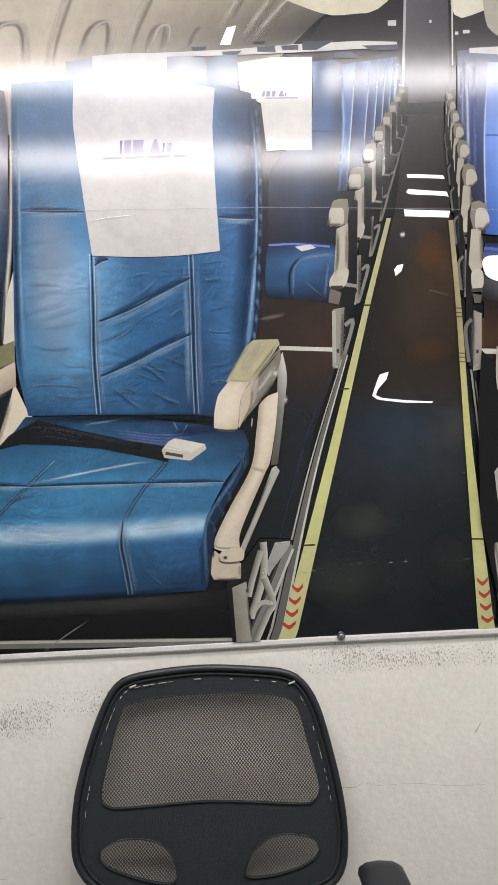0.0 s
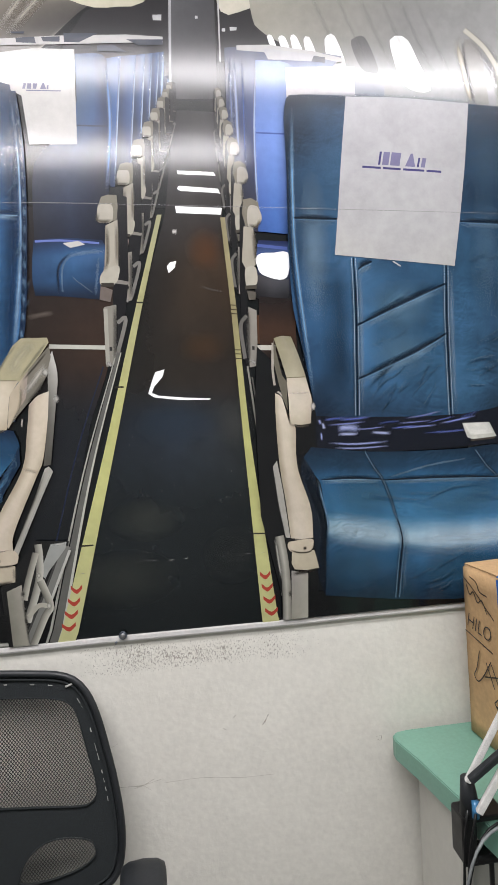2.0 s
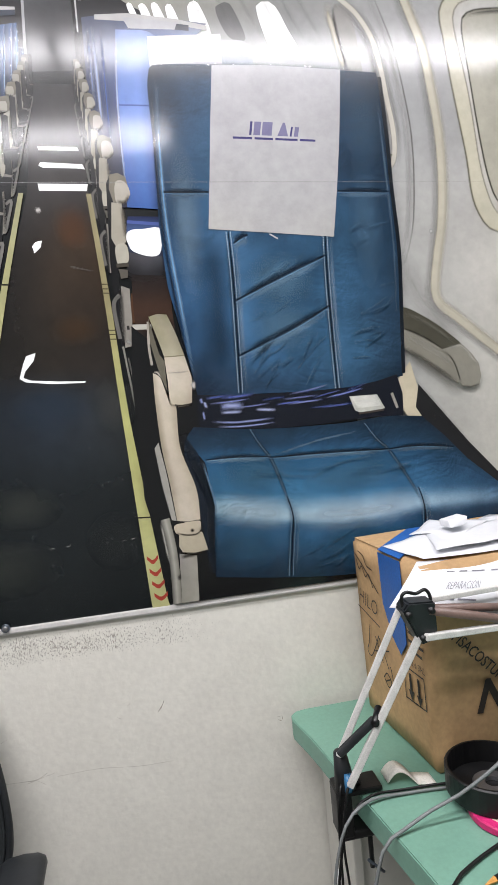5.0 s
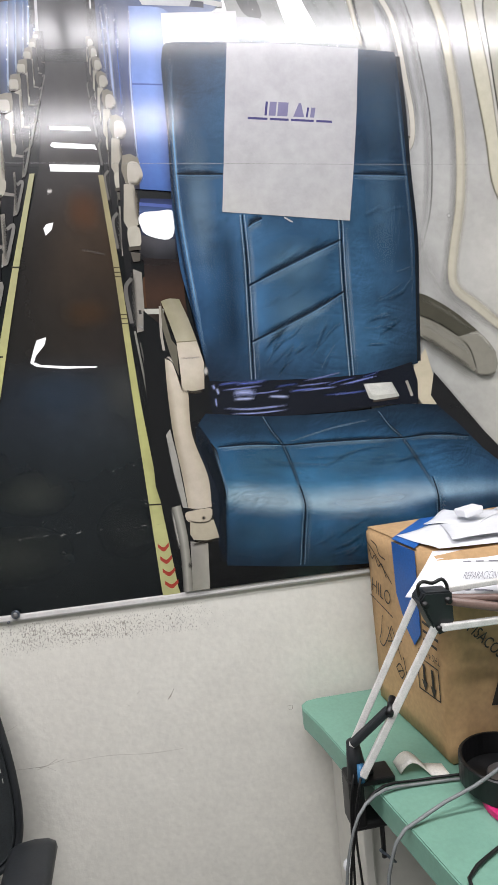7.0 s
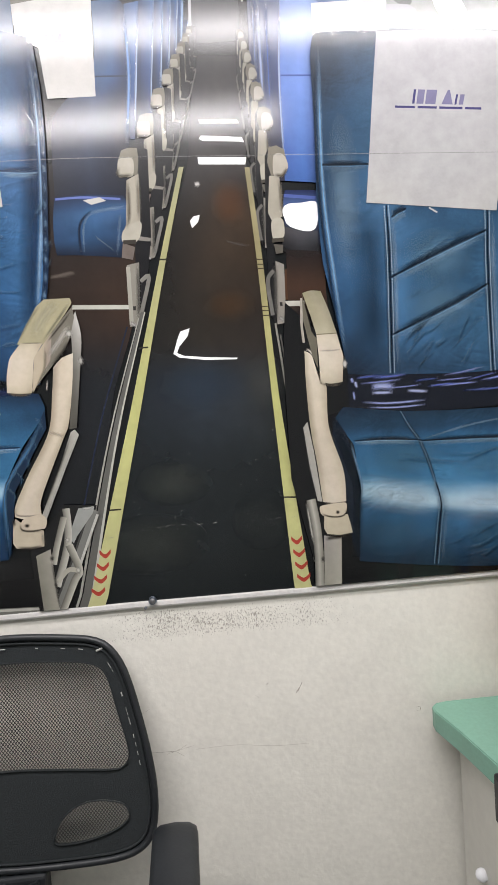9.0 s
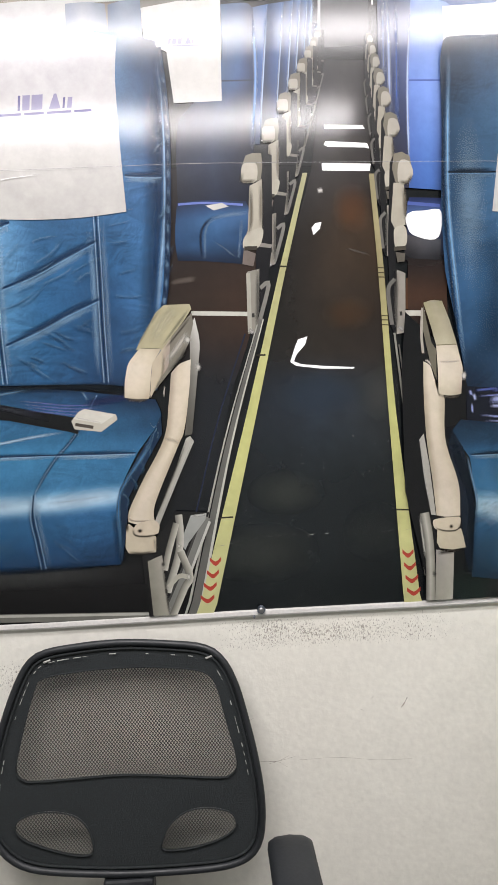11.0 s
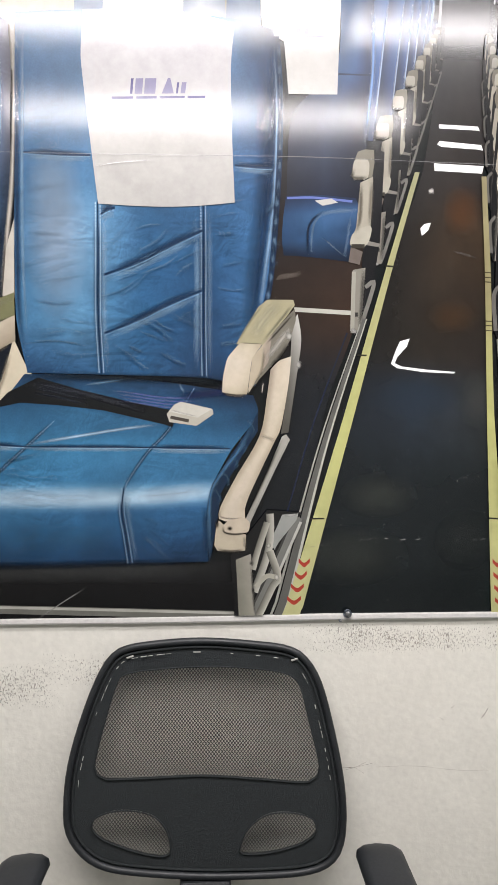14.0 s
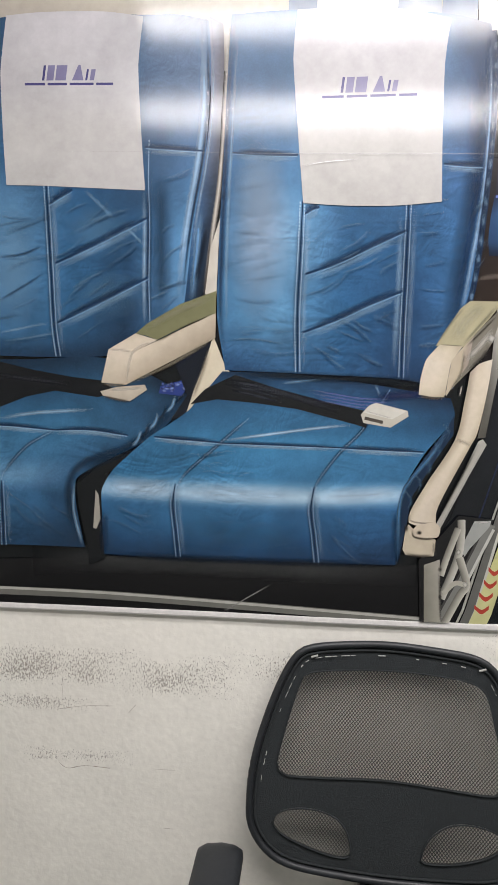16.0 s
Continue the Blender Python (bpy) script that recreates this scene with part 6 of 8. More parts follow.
    # backrest
    loft([[(0.559, 2.022), (0.574, 2.030), (0.680, 2.030), (0.937, 2.018), (1.012, 2.013)], [(0.553, 1.986), (0.575, 1.986), (0.676, 1.984), (0.933, 1.969), (1.023, 1.967)], [(0.553, 1.867), (0.575, 1.866), (0.676, 1.863), (0.916, 1.844), (1.025, 1.841)], [(0.549, 1.736), (0.575, 1.734), (0.680, 1.718), (0.886, 1.708), (1.029, 1.701)], [(0.553, 1.614), (0.582, 1.612), (0.683, 1.595), (0.876, 1.571), (1.028, 1.572)], [(0.572, 1.512), (0.594, 1.505), (0.681, 1.493), (0.874, 1.466), (1.024, 1.466)], [(0.589, 1.398), (0.609, 1.394), (0.676, 1.392), (0.875, 1.386), (1.018, 1.400)]],
         [((22, 34, 52), (34, 50, 74), (44, 66, 96), (40, 62, 94), (30, 46, 70)), ((24, 38, 60), (50, 76, 110), (46, 72, 106), (36, 58, 88), (26, 42, 64)), ((30, 50, 78), (58, 90, 128), (44, 70, 104), (34, 56, 86), (24, 40, 62)),
          ((34, 58, 92), (62, 96, 138), (40, 68, 102), (46, 78, 114), (32, 52, 78)), ((40, 70, 112), (66, 106, 154), (44, 76, 112), (48, 82, 120), (34, 54, 80)), ((32, 60, 98), (60, 100, 148), (46, 80, 118), (58, 98, 140), (32, 52, 78)), ((20, 34, 56), (34, 56, 86), (34, 60, 92), (40, 70, 104), (24, 40, 60))], 44, 10, 0.08)
    glow_spot((0.775, 1.611), 0.08, 0.06, (86, 120, 154), 0.65)
    glow_spot((0.773, 1.520), 0.08, 0.06, (84, 118, 152), 0.6)
    glow_spot((0.966, 1.716), 0.04, 0.14, (74, 104, 138), 0.5)
    glow_spot((0.976, 1.911), 0.05, 0.10, (70, 98, 130), 0.4)
    glow_spot((0.602, 1.733), 0.035, 0.16, (112, 138, 168), 0.6)
    soft([(0.645, 1.709), (0.647, 1.574), (0.643, 1.416)], 0.10, (16, 28, 48), 0.5, 20)
    soft([(0.571, 2.013), (0.564, 1.866), (0.563, 1.724), (0.574, 1.579), (0.587, 1.432)], 0.010, (120, 158, 204), 0.75, 30)
    soft([(0.562, 2.007), (0.555, 1.867), (0.554, 1.724), (0.565, 1.580), (0.580, 1.433)], 0.008, (22, 36, 60), 0.8, 30)
    line([(1.019, 2.004), (1.025, 1.899), (1.027, 1.783), (1.032, 1.655), (1.026, 1.525), (1.020, 1.405)], 0.008, (16, 24, 36), 30)
    soft([(1.010, 1.990), (1.014, 1.887), (1.018, 1.783), (1.021, 1.655), (1.014, 1.514)], 0.007, (78, 104, 136), 0.7, 30)
    soft([(0.561, 2.027), (0.680, 2.031), (0.937, 2.021), (1.017, 2.010)], 0.012, (90, 112, 142), 0.5, 30)
    seam([(0.681, 1.712), (0.682, 1.628), (0.679, 1.515), (0.675, 1.395)], D, (160, 178, 196), 0.011)
    seam([(0.877, 1.695), (0.874, 1.594), (0.874, 1.489), (0.875, 1.386)], D, (160, 178, 196), 0.011)
    crease([(0.563, 1.792), (0.608, 1.790), (0.653, 1.789)], D, (92, 118, 150))
    crease([(0.909, 1.782), (0.965, 1.779), (1.022, 1.776)], D, (92, 118, 150))
    for a in ([(0.682, 1.577), (0.745, 1.604), (0.813, 1.632), (0.874, 1.656)], [(0.677, 1.468), (0.735, 1.491), (0.809, 1.522), (0.873, 1.555)], [(0.690, 1.689), (0.702, 1.697), (0.719, 1.704)]):
        crease(a, D, (110, 140, 174), 0.008)
    wrinkles(21, (0.710, 1.416), (0.847, 1.480), 16, D, L, 0.75, 0.030, 1.1)
    wrinkles(22, (0.926, 1.532), (1.007, 1.714), 8, D, L, 0.35, 0.032, 0.8)
    wrinkles(23, (0.691, 1.526), (0.871, 1.675), 8, D, L, 0.6, 0.035, 0.5)
    wrinkles(24, (0.922, 1.415), (0.985, 1.505), 6, D, L, 0.1, 0.03)
    flush("printed_backrest", "printed dark blue leather backrest with sewn panels", LEATHER_INK)
    # belt in its plastic sleeve
    fill([(0.587, 1.399), (0.664, 1.392), (0.804, 1.386), (0.900, 1.387), (0.960, 1.394), (1.004, 1.404), (1.014, 1.365), (1.012, 1.318), (0.956, 1.322), (0.846, 1.318), (0.727, 1.318), (0.587, 1.334)], (15, 19, 34))
    flush("printed_lap_belt", "printed belt in a dark blue plastic sleeve")
    fold_rnd = random.Random(31)
    for row, (x0, x1) in enumerate(((0.02, 0.30), (0.10, 0.62), (0.14, 0.80), (0.10, 0.86), (0.62, 1.0), (0.66, 0.98))):
        for _ in range(3):
            s0 = fold_rnd.uniform(x0, x1)
            p = Vector((0.618, 1.366)).lerp(Vector((0.917, 1.357)), s0) + Vector((0, 0.026 - 0.0105 * row if row < 4 else 0.030 - 0.012 * (row - 4)))
            rise = 0.006 if row > 3 else 0.0012
            d = Vector((fold_rnd.uniform(0.018, 0.042), rise))
            soft([p - d, p + Vector((0, fold_rnd.uniform(-0.002, 0.002))), p + d], fold_rnd.uniform(0.004, 0.008), fold_rnd.choice(((92, 104, 186), (136, 146, 220), (64, 78, 150))), fold_rnd.uniform(0.55, 0.95), 8)
    for a, w in (([(0.630, 1.371), (0.657, 1.372), (0.679, 1.367)], 0.018), ([(0.611, 1.344), (0.663, 1.338), (0.739, 1.339)], 0.006), ([(0.622, 1.333), (0.671, 1.329), (0.739, 1.330)], 0.005), ([(0.594, 1.392), (0.597, 1.381)], 0.008), ([(0.597, 1.366), (0.598, 1.348)], 0.006)):
        soft(a, w, (150, 160, 222), 0.8, 10)
    for a in ([(0.636, 1.373), (0.672, 1.370)], [(0.631, 1.360), (0.675, 1.358)], [(0.701, 1.360), (0.744, 1.355)], [(0.601, 1.385), (0.604, 1.371)]):
        soft(a, 0.008, (170, 178, 226), 0.85)
    tagged(flush("printed_sleeve_glint", "printed bright glints on the plastic sleeve"), kind="stuff")
    # cushion
    loft([[(0.575, 1.337), (0.707, 1.320), (0.876, 1.315), (0.976, 1.320), (1.052, 1.313)], [(0.557, 1.310), (0.705, 1.295), (0.911, 1.286), (1.024, 1.287), (1.100, 1.267)], [(0.590, 1.265), (0.725, 1.259), (0.858, 1.251), (0.977, 1.250), (1.149, 1.213)], [(0.596, 1.212), (0.746, 1.192), (0.889, 1.178), (1.026, 1.175), (1.211, 1.159)], [(0.601, 1.172), (0.758, 1.137), (0.897, 1.125), (1.043, 1.132), (1.249, 1.125)], [(0.596, 1.138), (0.755, 1.109), (0.895, 1.096), (1.043, 1.100), (1.260, 1.094)], [(0.589, 1.034), (0.744, 1.012), (0.886, 1.000), (1.035, 1.002), (1.253, 1.001)]],
         [((18, 34, 56), (24, 44, 68), (26, 48, 74), (22, 40, 62), (18, 32, 50)), ((22, 44, 70), (28, 54, 84), (30, 58, 90), (26, 50, 78), (22, 40, 62)), ((38, 76, 116), (44, 86, 128), (44, 88, 132), (38, 74, 112), (30, 56, 86)), ((50, 96, 140), (58, 108, 154), (60, 112, 160), (48, 90, 132), (34, 62, 96)),
          ((156, 188, 210), (168, 196, 218), (182, 208, 228), (136, 168, 198), (66, 96, 130)), ((44, 82, 122), (48, 88, 130), (50, 92, 136), (38, 68, 104), (22, 42, 68)), ((18, 36, 58), (22, 42, 66), (24, 46, 70), (20, 36, 56), (12, 20, 32))], 44, 9, 0.06)
    soft([(0.602, 1.174), (0.680, 1.155), (0.753, 1.140)], 0.075, (176, 198, 216), 0.55, 20)
    glow_spot((0.687, 1.227), 0.09, 0.05, (66, 112, 150), 0.5)
    soft([(0.765, 1.138), (0.897, 1.129), (1.033, 1.135)], 0.08, (176, 198, 218), 0.5, 24)
    glow_spot((0.892, 1.210), 0.13, 0.05, (66, 112, 152), 0.5)
    glow_spot((0.662, 1.084), 0.08, 0.05, (52, 92, 128), 0.5)
    glow_spot((0.892, 1.066), 0.12, 0.05, (52, 92, 128), 0.5)
    soft([(0.781, 1.205), (0.891, 1.197), (1.004, 1.197)], 0.05, (70, 116, 160), 0.35, 20)
    fill([(0.556, 1.321), (0.578, 1.285), (0.594, 1.214), (0.597, 1.144), (0.590, 1.033), (0.577, 1.077), (0.569, 1.194), (0.551, 1.288)], (14, 24, 40))
    soft([(0.554, 1.325), (0.567, 1.274), (0.584, 1.222), (0.595, 1.178), (0.590, 1.104), (0.586, 1.042)], 0.022, (12, 22, 36), 0.75, 24)
    soft([(0.586, 1.269), (0.595, 1.221), (0.603, 1.181), (0.597, 1.152)], 0.006, (110, 146, 186), 0.7, 14)
    for a in ([(0.686, 1.322), (0.704, 1.288), (0.723, 1.258), (0.742, 1.202), (0.754, 1.149)], [(0.925, 1.311), (0.950, 1.275), (0.975, 1.248), (1.013, 1.184), (1.038, 1.135)]):
        soft(a, 0.010, D, 0.85, 20)
        stitches(a, (110, 138, 168))
    for a in ([(0.749, 1.178), (0.758, 1.137), (0.752, 1.090), (0.742, 1.015)], [(1.032, 1.165), (1.042, 1.127), (1.041, 1.078), (1.035, 1.005)]):
        seam(a, D, (112, 142, 172), 0.011)
    crease([(0.593, 1.270), (0.655, 1.269), (0.719, 1.263)], D, (120, 150, 178), 0.005)
    crease([(0.721, 1.261), (0.846, 1.258), (0.973, 1.252)], D, (110, 138, 166), 0.005)
    crease([(0.976, 1.252), (1.040, 1.252), (1.118, 1.242)], D, (96, 122, 150), 0.005)
    soft([(0.723, 1.263), (0.824, 1.285), (0.912, 1.295)], 0.006, (90, 120, 154), 0.7)
    wrinkles(25, (0.765, 1.029), (1.008, 1.082), 8, D, L, 0.4, 0.04)
    wrinkles(26, (0.745, 1.209), (0.994, 1.229), 6, D, L, 0.05, 0.06)
    fill([(0.898, 1.368), (0.958, 1.367), (0.973, 1.337), (0.927, 1.330), (0.908, 1.338)], (196, 196, 186))
    fill([(0.900, 1.367), (0.956, 1.366), (0.966, 1.343), (0.916, 1.342)], (222, 222, 214))
    line([(0.915, 1.331), (0.970, 1.334)], 0.004, (60, 54, 48))
    line([(0.990, 1.367), (1.000, 1.335)], 0.006, (150, 146, 136))
    flush("printed_cushion", "printed dark blue leather seat cushion", LEATHER_INK)
    # head cloth
    loft([[(0.680, 2.028), (0.795, 2.027), (0.938, 2.018)], [(0.665, 1.907), (0.790, 1.902), (0.925, 1.894)], [(0.654, 1.809), (0.780, 1.802), (0.911, 1.792)], [(0.643, 1.718), (0.766, 1.705), (0.895, 1.691)]], [((197, 196, 200),) * 3, ((193, 192, 196), (195, 194, 197), (189, 188, 190)), ((187, 186, 187), (190, 190, 190), (183, 182, 183)), ((195, 194, 190), (185, 184, 184), (188, 187, 184))], 20, 8, 0.025)
    flush("printed_head_cloth", "printed white head cloth")
    logo((0.708, 1.891), (0.874, 1.881), 0.026)
    line([(0.763, 1.703), (0.779, 1.693)], 0.003, (195, 195, 199))
    flush("printed_thread", "short white thread end")
    # aisle armrest and legs
    loft([[(0.522, 1.091), (0.517, 0.985)], [(0.556, 1.083), (0.551, 0.982)]], [((148, 144, 139), (140, 138, 126)), ((160, 156, 145), (160, 158, 146))], 8, 4)
    soft([(0.524, 1.083), (0.539, 1.085), (0.557, 1.085)], 0.010, (52, 48, 42), 0.9)
    flush("printed_leg_plate", "printed grey leg plate")
    ribbon([(0.501, 1.163), (0.508, 1.110), (0.510, 1.051), (0.508, 0.987)], 0.018, (140, 138, 126), 20, None, ((-0.5, 1.0, (84, 83, 78)), (0.0, 1.0, (166, 164, 154)), (0.5, 1.0, (120, 118, 108))))
    soft([(0.492, 1.159), (0.497, 1.111), (0.501, 1.074)], 0.006, (190, 188, 178), 0.8)
    glow_spot((0.517, 1.044), 0.005, 0.008, (60, 58, 52), 0.9)
    flush("printed_seat_leg", "printed grey metal seat leg")
    fill([(0.495, 1.303), (0.504, 1.314), (0.513, 1.255), (0.523, 1.157), (0.514, 1.159), (0.503, 1.227)], (158, 156, 148))
    soft([(0.497, 1.302), (0.504, 1.227), (0.515, 1.161)], 0.004, (206, 204, 196), 0.7, 12)
    flush("printed_post_trim", "printed grey trim strip on the post")
    line([(0.508, 1.548), (0.505, 1.499), (0.507, 1.464)], 0.005, (154, 148, 138))
    loft([[(0.507, 1.449), (0.506, 1.385), (0.509, 1.302), (0.518, 1.226), (0.524, 1.157)], [(0.521, 1.438), (0.523, 1.377), (0.526, 1.298), (0.538, 1.225), (0.543, 1.153)], [(0.534, 1.384), (0.545, 1.380), (0.545, 1.300), (0.568, 1.216), (0.570, 1.154)]],
         [((181, 172, 153), (160, 149, 130), (148, 139, 119), (163, 153, 135), (176, 166, 147)), ((206, 195, 179), (200, 190, 172), (194, 183, 166), (200, 189, 172), (211, 201, 184)), ((166, 156, 138), (168, 158, 138), (176, 165, 145), (181, 171, 151), (191, 179, 160))], 26, 5)
    soft([(0.509, 1.449), (0.515, 1.450), (0.524, 1.438)], 0.006, (219, 210, 198), 0.8, 8)
    soft([(0.526, 1.156), (0.549, 1.151), (0.569, 1.154)], 0.005, (148, 137, 124), 0.7, 10)
    flush("printed_armrest_post", "printed cream armrest post")
    fill([(0.525, 1.129), (0.571, 1.129), (0.575, 1.113), (0.579, 1.092), (0.554, 1.089), (0.529, 1.093), (0.523, 1.105)], (179, 170, 149))
    soft([(0.529, 1.091), (0.554, 1.087), (0.578, 1.091)], 0.006, (50, 45, 38), 0.9)
    flush("printed_post_foot", "printed cream foot of the post")
    fill([(0.518, 1.148), (0.534, 1.151), (0.567, 1.152), (0.570, 1.143), (0.567, 1.131), (0.557, 1.127), (0.525, 1.129), (0.518, 1.136)], (189, 178, 158), 28)
    soft([(0.518, 1.134), (0.540, 1.126), (0.563, 1.127), (0.570, 1.141)], 0.005, (46, 41, 34), 0.9, 14)
    glow_spot((0.552, 1.134), 0.005, 0.005, (16, 14, 12), 1.0)
    flush("printed_post_cap", "printed cream cap with a dark screw hole")
    fill([(0.509, 1.555), (0.523, 1.484), (0.532, 1.470), (0.531, 1.413), (0.522, 1.438), (0.515, 1.470), (0.508, 1.506)], (96, 92, 80))
    flush("printed_armrest_side", "printed dark armrest side")
    loft([[(0.510, 1.557), (0.526, 1.561), (0.545, 1.559)], [(0.521, 1.520), (0.537, 1.522), (0.559, 1.521)], [(0.532, 1.478), (0.550, 1.478), (0.571, 1.479)]], [((140, 136, 108), (144, 138, 118), (132, 128, 102)), ((145, 140, 116), (154, 148, 125), (144, 138, 120)), ((163, 157, 135), (170, 164, 142), (148, 142, 119))], 12, 5)
    flush("printed_armrest_pad", "printed olive armrest pad")
    loft([[(0.532, 1.477), (0.550, 1.477), (0.571, 1.478)], [(0.533, 1.452), (0.553, 1.451), (0.577, 1.452)], [(0.534, 1.434), (0.556, 1.433), (0.581, 1.433)], [(0.534, 1.387), (0.556, 1.383), (0.577, 1.385)]], [((189, 178, 160), (194, 184, 166), (177, 168, 149)), ((206, 195, 179), (209, 199, 182), (191, 180, 162)), ((209, 199, 182), (209, 199, 182), (193, 181, 164)), ((177, 168, 149), (179, 170, 151), (163, 152, 135))], 14, 5)
    soft([(0.534, 1.447), (0.558, 1.446), (0.579, 1.447)], 0.005, (219, 210, 198), 0.6)
    soft([(0.535, 1.384), (0.556, 1.380), (0.575, 1.382)], 0.006, (84, 77, 66), 0.8)
    line([(0.532, 1.478), (0.571, 1.478)], 0.002, (120, 113, 92))
    glow_spot((0.583, 1.419), 0.006, 0.010, (208, 206, 200), 1.0)
    flush("printed_armrest_nose", "printed cream armrest nose")


right_seat()
# joins between the printed strips, and scratches through the ink
soft([(-0.733, 1.828), (-0.244, 1.824), (0.058, 1.824)] + [(0.208, 1.821), (0.547, 1.811), (1.041, 1.795), (1.352, 1.785)], 0.0016, (170, 170, 172), 0.6, 80)
soft([(-0.274, 1.803), (-0.234, 1.810), (-0.174, 1.815)], 0.002, (240, 240, 240), 1.0)
nick = random.Random(77)
for k in range(26):
    x = 0.095 + k * 0.0152
    if nick.random() < 0.30 or 0.335 < x < 0.375:
        continue
    z = 1.118 + 0.016 * min(1.0, (x - 0.095) / 0.09) + 0.0015 * math.sin(x * 60) - 0.004 * max(0.0, (x - 0.30) / 0.2)
    soft([(x, z), (x + nick.uniform(0.004, 0.014), z + nick.uniform(-0.0008, 0.0012))], nick.uniform(0.0014, 0.0026), (196, 196, 190), nick.uniform(0.35, 0.95), 4)
flush("sheet_join", "fine pale join and scratches in the print")



# ---- strip under the mural and its screw ----
strip = thing("mural_edge_strip", "slim off-white metal strip under the mural", "trim", kind="structure")
prof = bmesh.new()
rnd = random.Random(3)
cuts = 60
rings = []
for i in range(cuts + 1):
    x = -1.46 + 3.32 * i / cuts
    wob = 0.0012 * noise.noise(Vector((x * 3.1, 0, 0))) + 0.0006 * noise.noise(Vector((x * 11, 2, 0)))
    rings.append([prof.verts.new((x, y, z + wob)) for y, z in ((WALL - 0.0005, EDGE + 0.005), (FACE - 0.0042, EDGE + 0.005), (FACE - 0.0048, EDGE + 0.003), (FACE - 0.0048, EDGE - 0.004), (FACE - 0.0035, EDGE - 0.007), (WALL - 0.0005, EDGE - 0.007))])
for a, b in zip(rings, rings[1:]):
    for k in range(6):
        prof.faces.new((a[k], a[(k + 1) % 6], b[(k + 1) % 6], b[k]))
prof.faces.new(rings[0])
prof.faces.new(rings[-1][::-1])
part("strip_profile", prof, TRIM, strip, smooth=False)


def screw(x, z, r):
    t = thing("screw", "round grey steel screw head fixing the mural", "screw")
    t.location = (x, FACE - 0.006, z)
    head = bmesh.new()
    m = Matrix.Rotation(radians(90), 4, "X")
    bmesh.ops.create_cone(head, cap_ends=True, segments=20, radius1=r, radius2=r * 0.82, depth=0.004, matrix=m @ Matrix.Translation((0, 0, 0.002)))
    part("screw_head", head, STEEL, t, smooth=False)
    dome = bmesh.new()
    bmesh.ops.create_uvsphere(dome, u_segments=16, v_segments=8, radius=r * 0.62, matrix=Matrix.Translation((0, -0.004, 0)) @ Matrix.Diagonal((1, 0.4, 1, 1)))
    part("screw_dome", dome, ALU, t, smooth=True)


screw(0.182, 0.992, 0.0085)
screw(0.168, 0.979, 0.0028)


# ---- old scratches and cracks in the plaster ----
def scratch(pts, width):
    bm = bmesh.new()
    row = []
    line_pts = smooth_line(pts, 10 * (len(pts) - 1) + 1)
    for i, p in enumerate(line_pts):
        d = line_pts[min(i + 1, len(line_pts) - 1)] - line_pts[max(i - 1, 0)]
        s = Vector((-d.y, d.x)).normalized() * width * (0.25 + 0.75 * abs(noise.noise(Vector((p.x * 90, p.y * 90, 0))))) * 0.5
        row.append([bm.verts.new((q.x, WALL - 0.0004, q.y)) for q in (p - s, p + s)])
    for a, b in zip(row, row[1:]):
        bm.faces.new((a[0], a[1], b[1], b[0]))
    ob = link("plaster_scratch", bm, GRIME)
    tagged(ob, "fine dark scratch in the plaster", "scratch", kind="structure")


GRIME = material("scratch_grime", lin(158, 150, 138), rough=0.8, vary=0.3, scale=60)
for pts, w in (([(0.448, 0.776), (0.456, 0.787), (0.461, 0.796), (0.453, 0.780)], 0.0022), ([(0.389, 0.798), (0.394, 0.802)], 0.002), ([(0.687, 0.721), (0.698, 0.721), (0.696, 0.712), (0.689, 0.715)], 0.0016), ([(0.142, 0.685), (0.181, 0.683), (0.203, 0.683), (0.224, 0.693)], 0.0014), ([(0.203, 0.681), (0.219, 0.670)], 0.001),
               ([(0.242, 0.682), (0.321, 0.682), (0.399, 0.672), (0.467, 0.670)], 0.0010), ([(0.366, 0.779), (0.374, 0.774)], 0.0014), ([(0.137, 0.763), (0.158, 0.773)], 0.0010), ([(-0.718, 0.777), (-0.662, 0.787), (-0.606, 0.790)], 0.0022), ([(-0.575, 0.778), (-0.561, 0.795)], 0.0016), ([(-0.712, 0.668), (-0.695, 0.658), (-0.661, 0.665), (-0.610, 0.663)], 0.0026), ([(-0.521, 0.667), (-0.482, 0.667)], 0.0018), ([(-0.502, 0.547), (-0.485, 0.546)], 0.0022), ([(-0.707, 0.796), (-0.705, 0.841)], 0.0008), ([(0.184, 0.678), (0.237, 0.690)], 0.001)):
    scratch(pts, w)


# ---- mesh-backed office chair, its back to the wall ----
CHAIR_X = -0.086


def chair_back_y(x, z):
    return 0.826 + (z - 0.52) * 0.13 - 0.12 * (x - CHAIR_X) ** 2


def inside(p, loop):
    hit = False
    for a, b in zip(loop, loop[1:] + loop[:1]):
        if (a[1] > p[1]) != (b[1] > p[1]) and p[0] < (b[0] - a[0]) * (p[1] - a[1]) / (b[1] - a[1]) + a[0]:
            hit = not hit
    return hit


def shrink(loop, k):
    """A loop drawn in by k metres."""
    out = []
    n = len(loop)
    for i in range(n):
        d = loop[(i + 1) % n] - loop[i - 1]
        s = Vector((-d.y, d.x)).normalized()
        c = loop[i] + s * k
        out.append(c if inside(c, loop) else loop[i] - s * k)
    return out


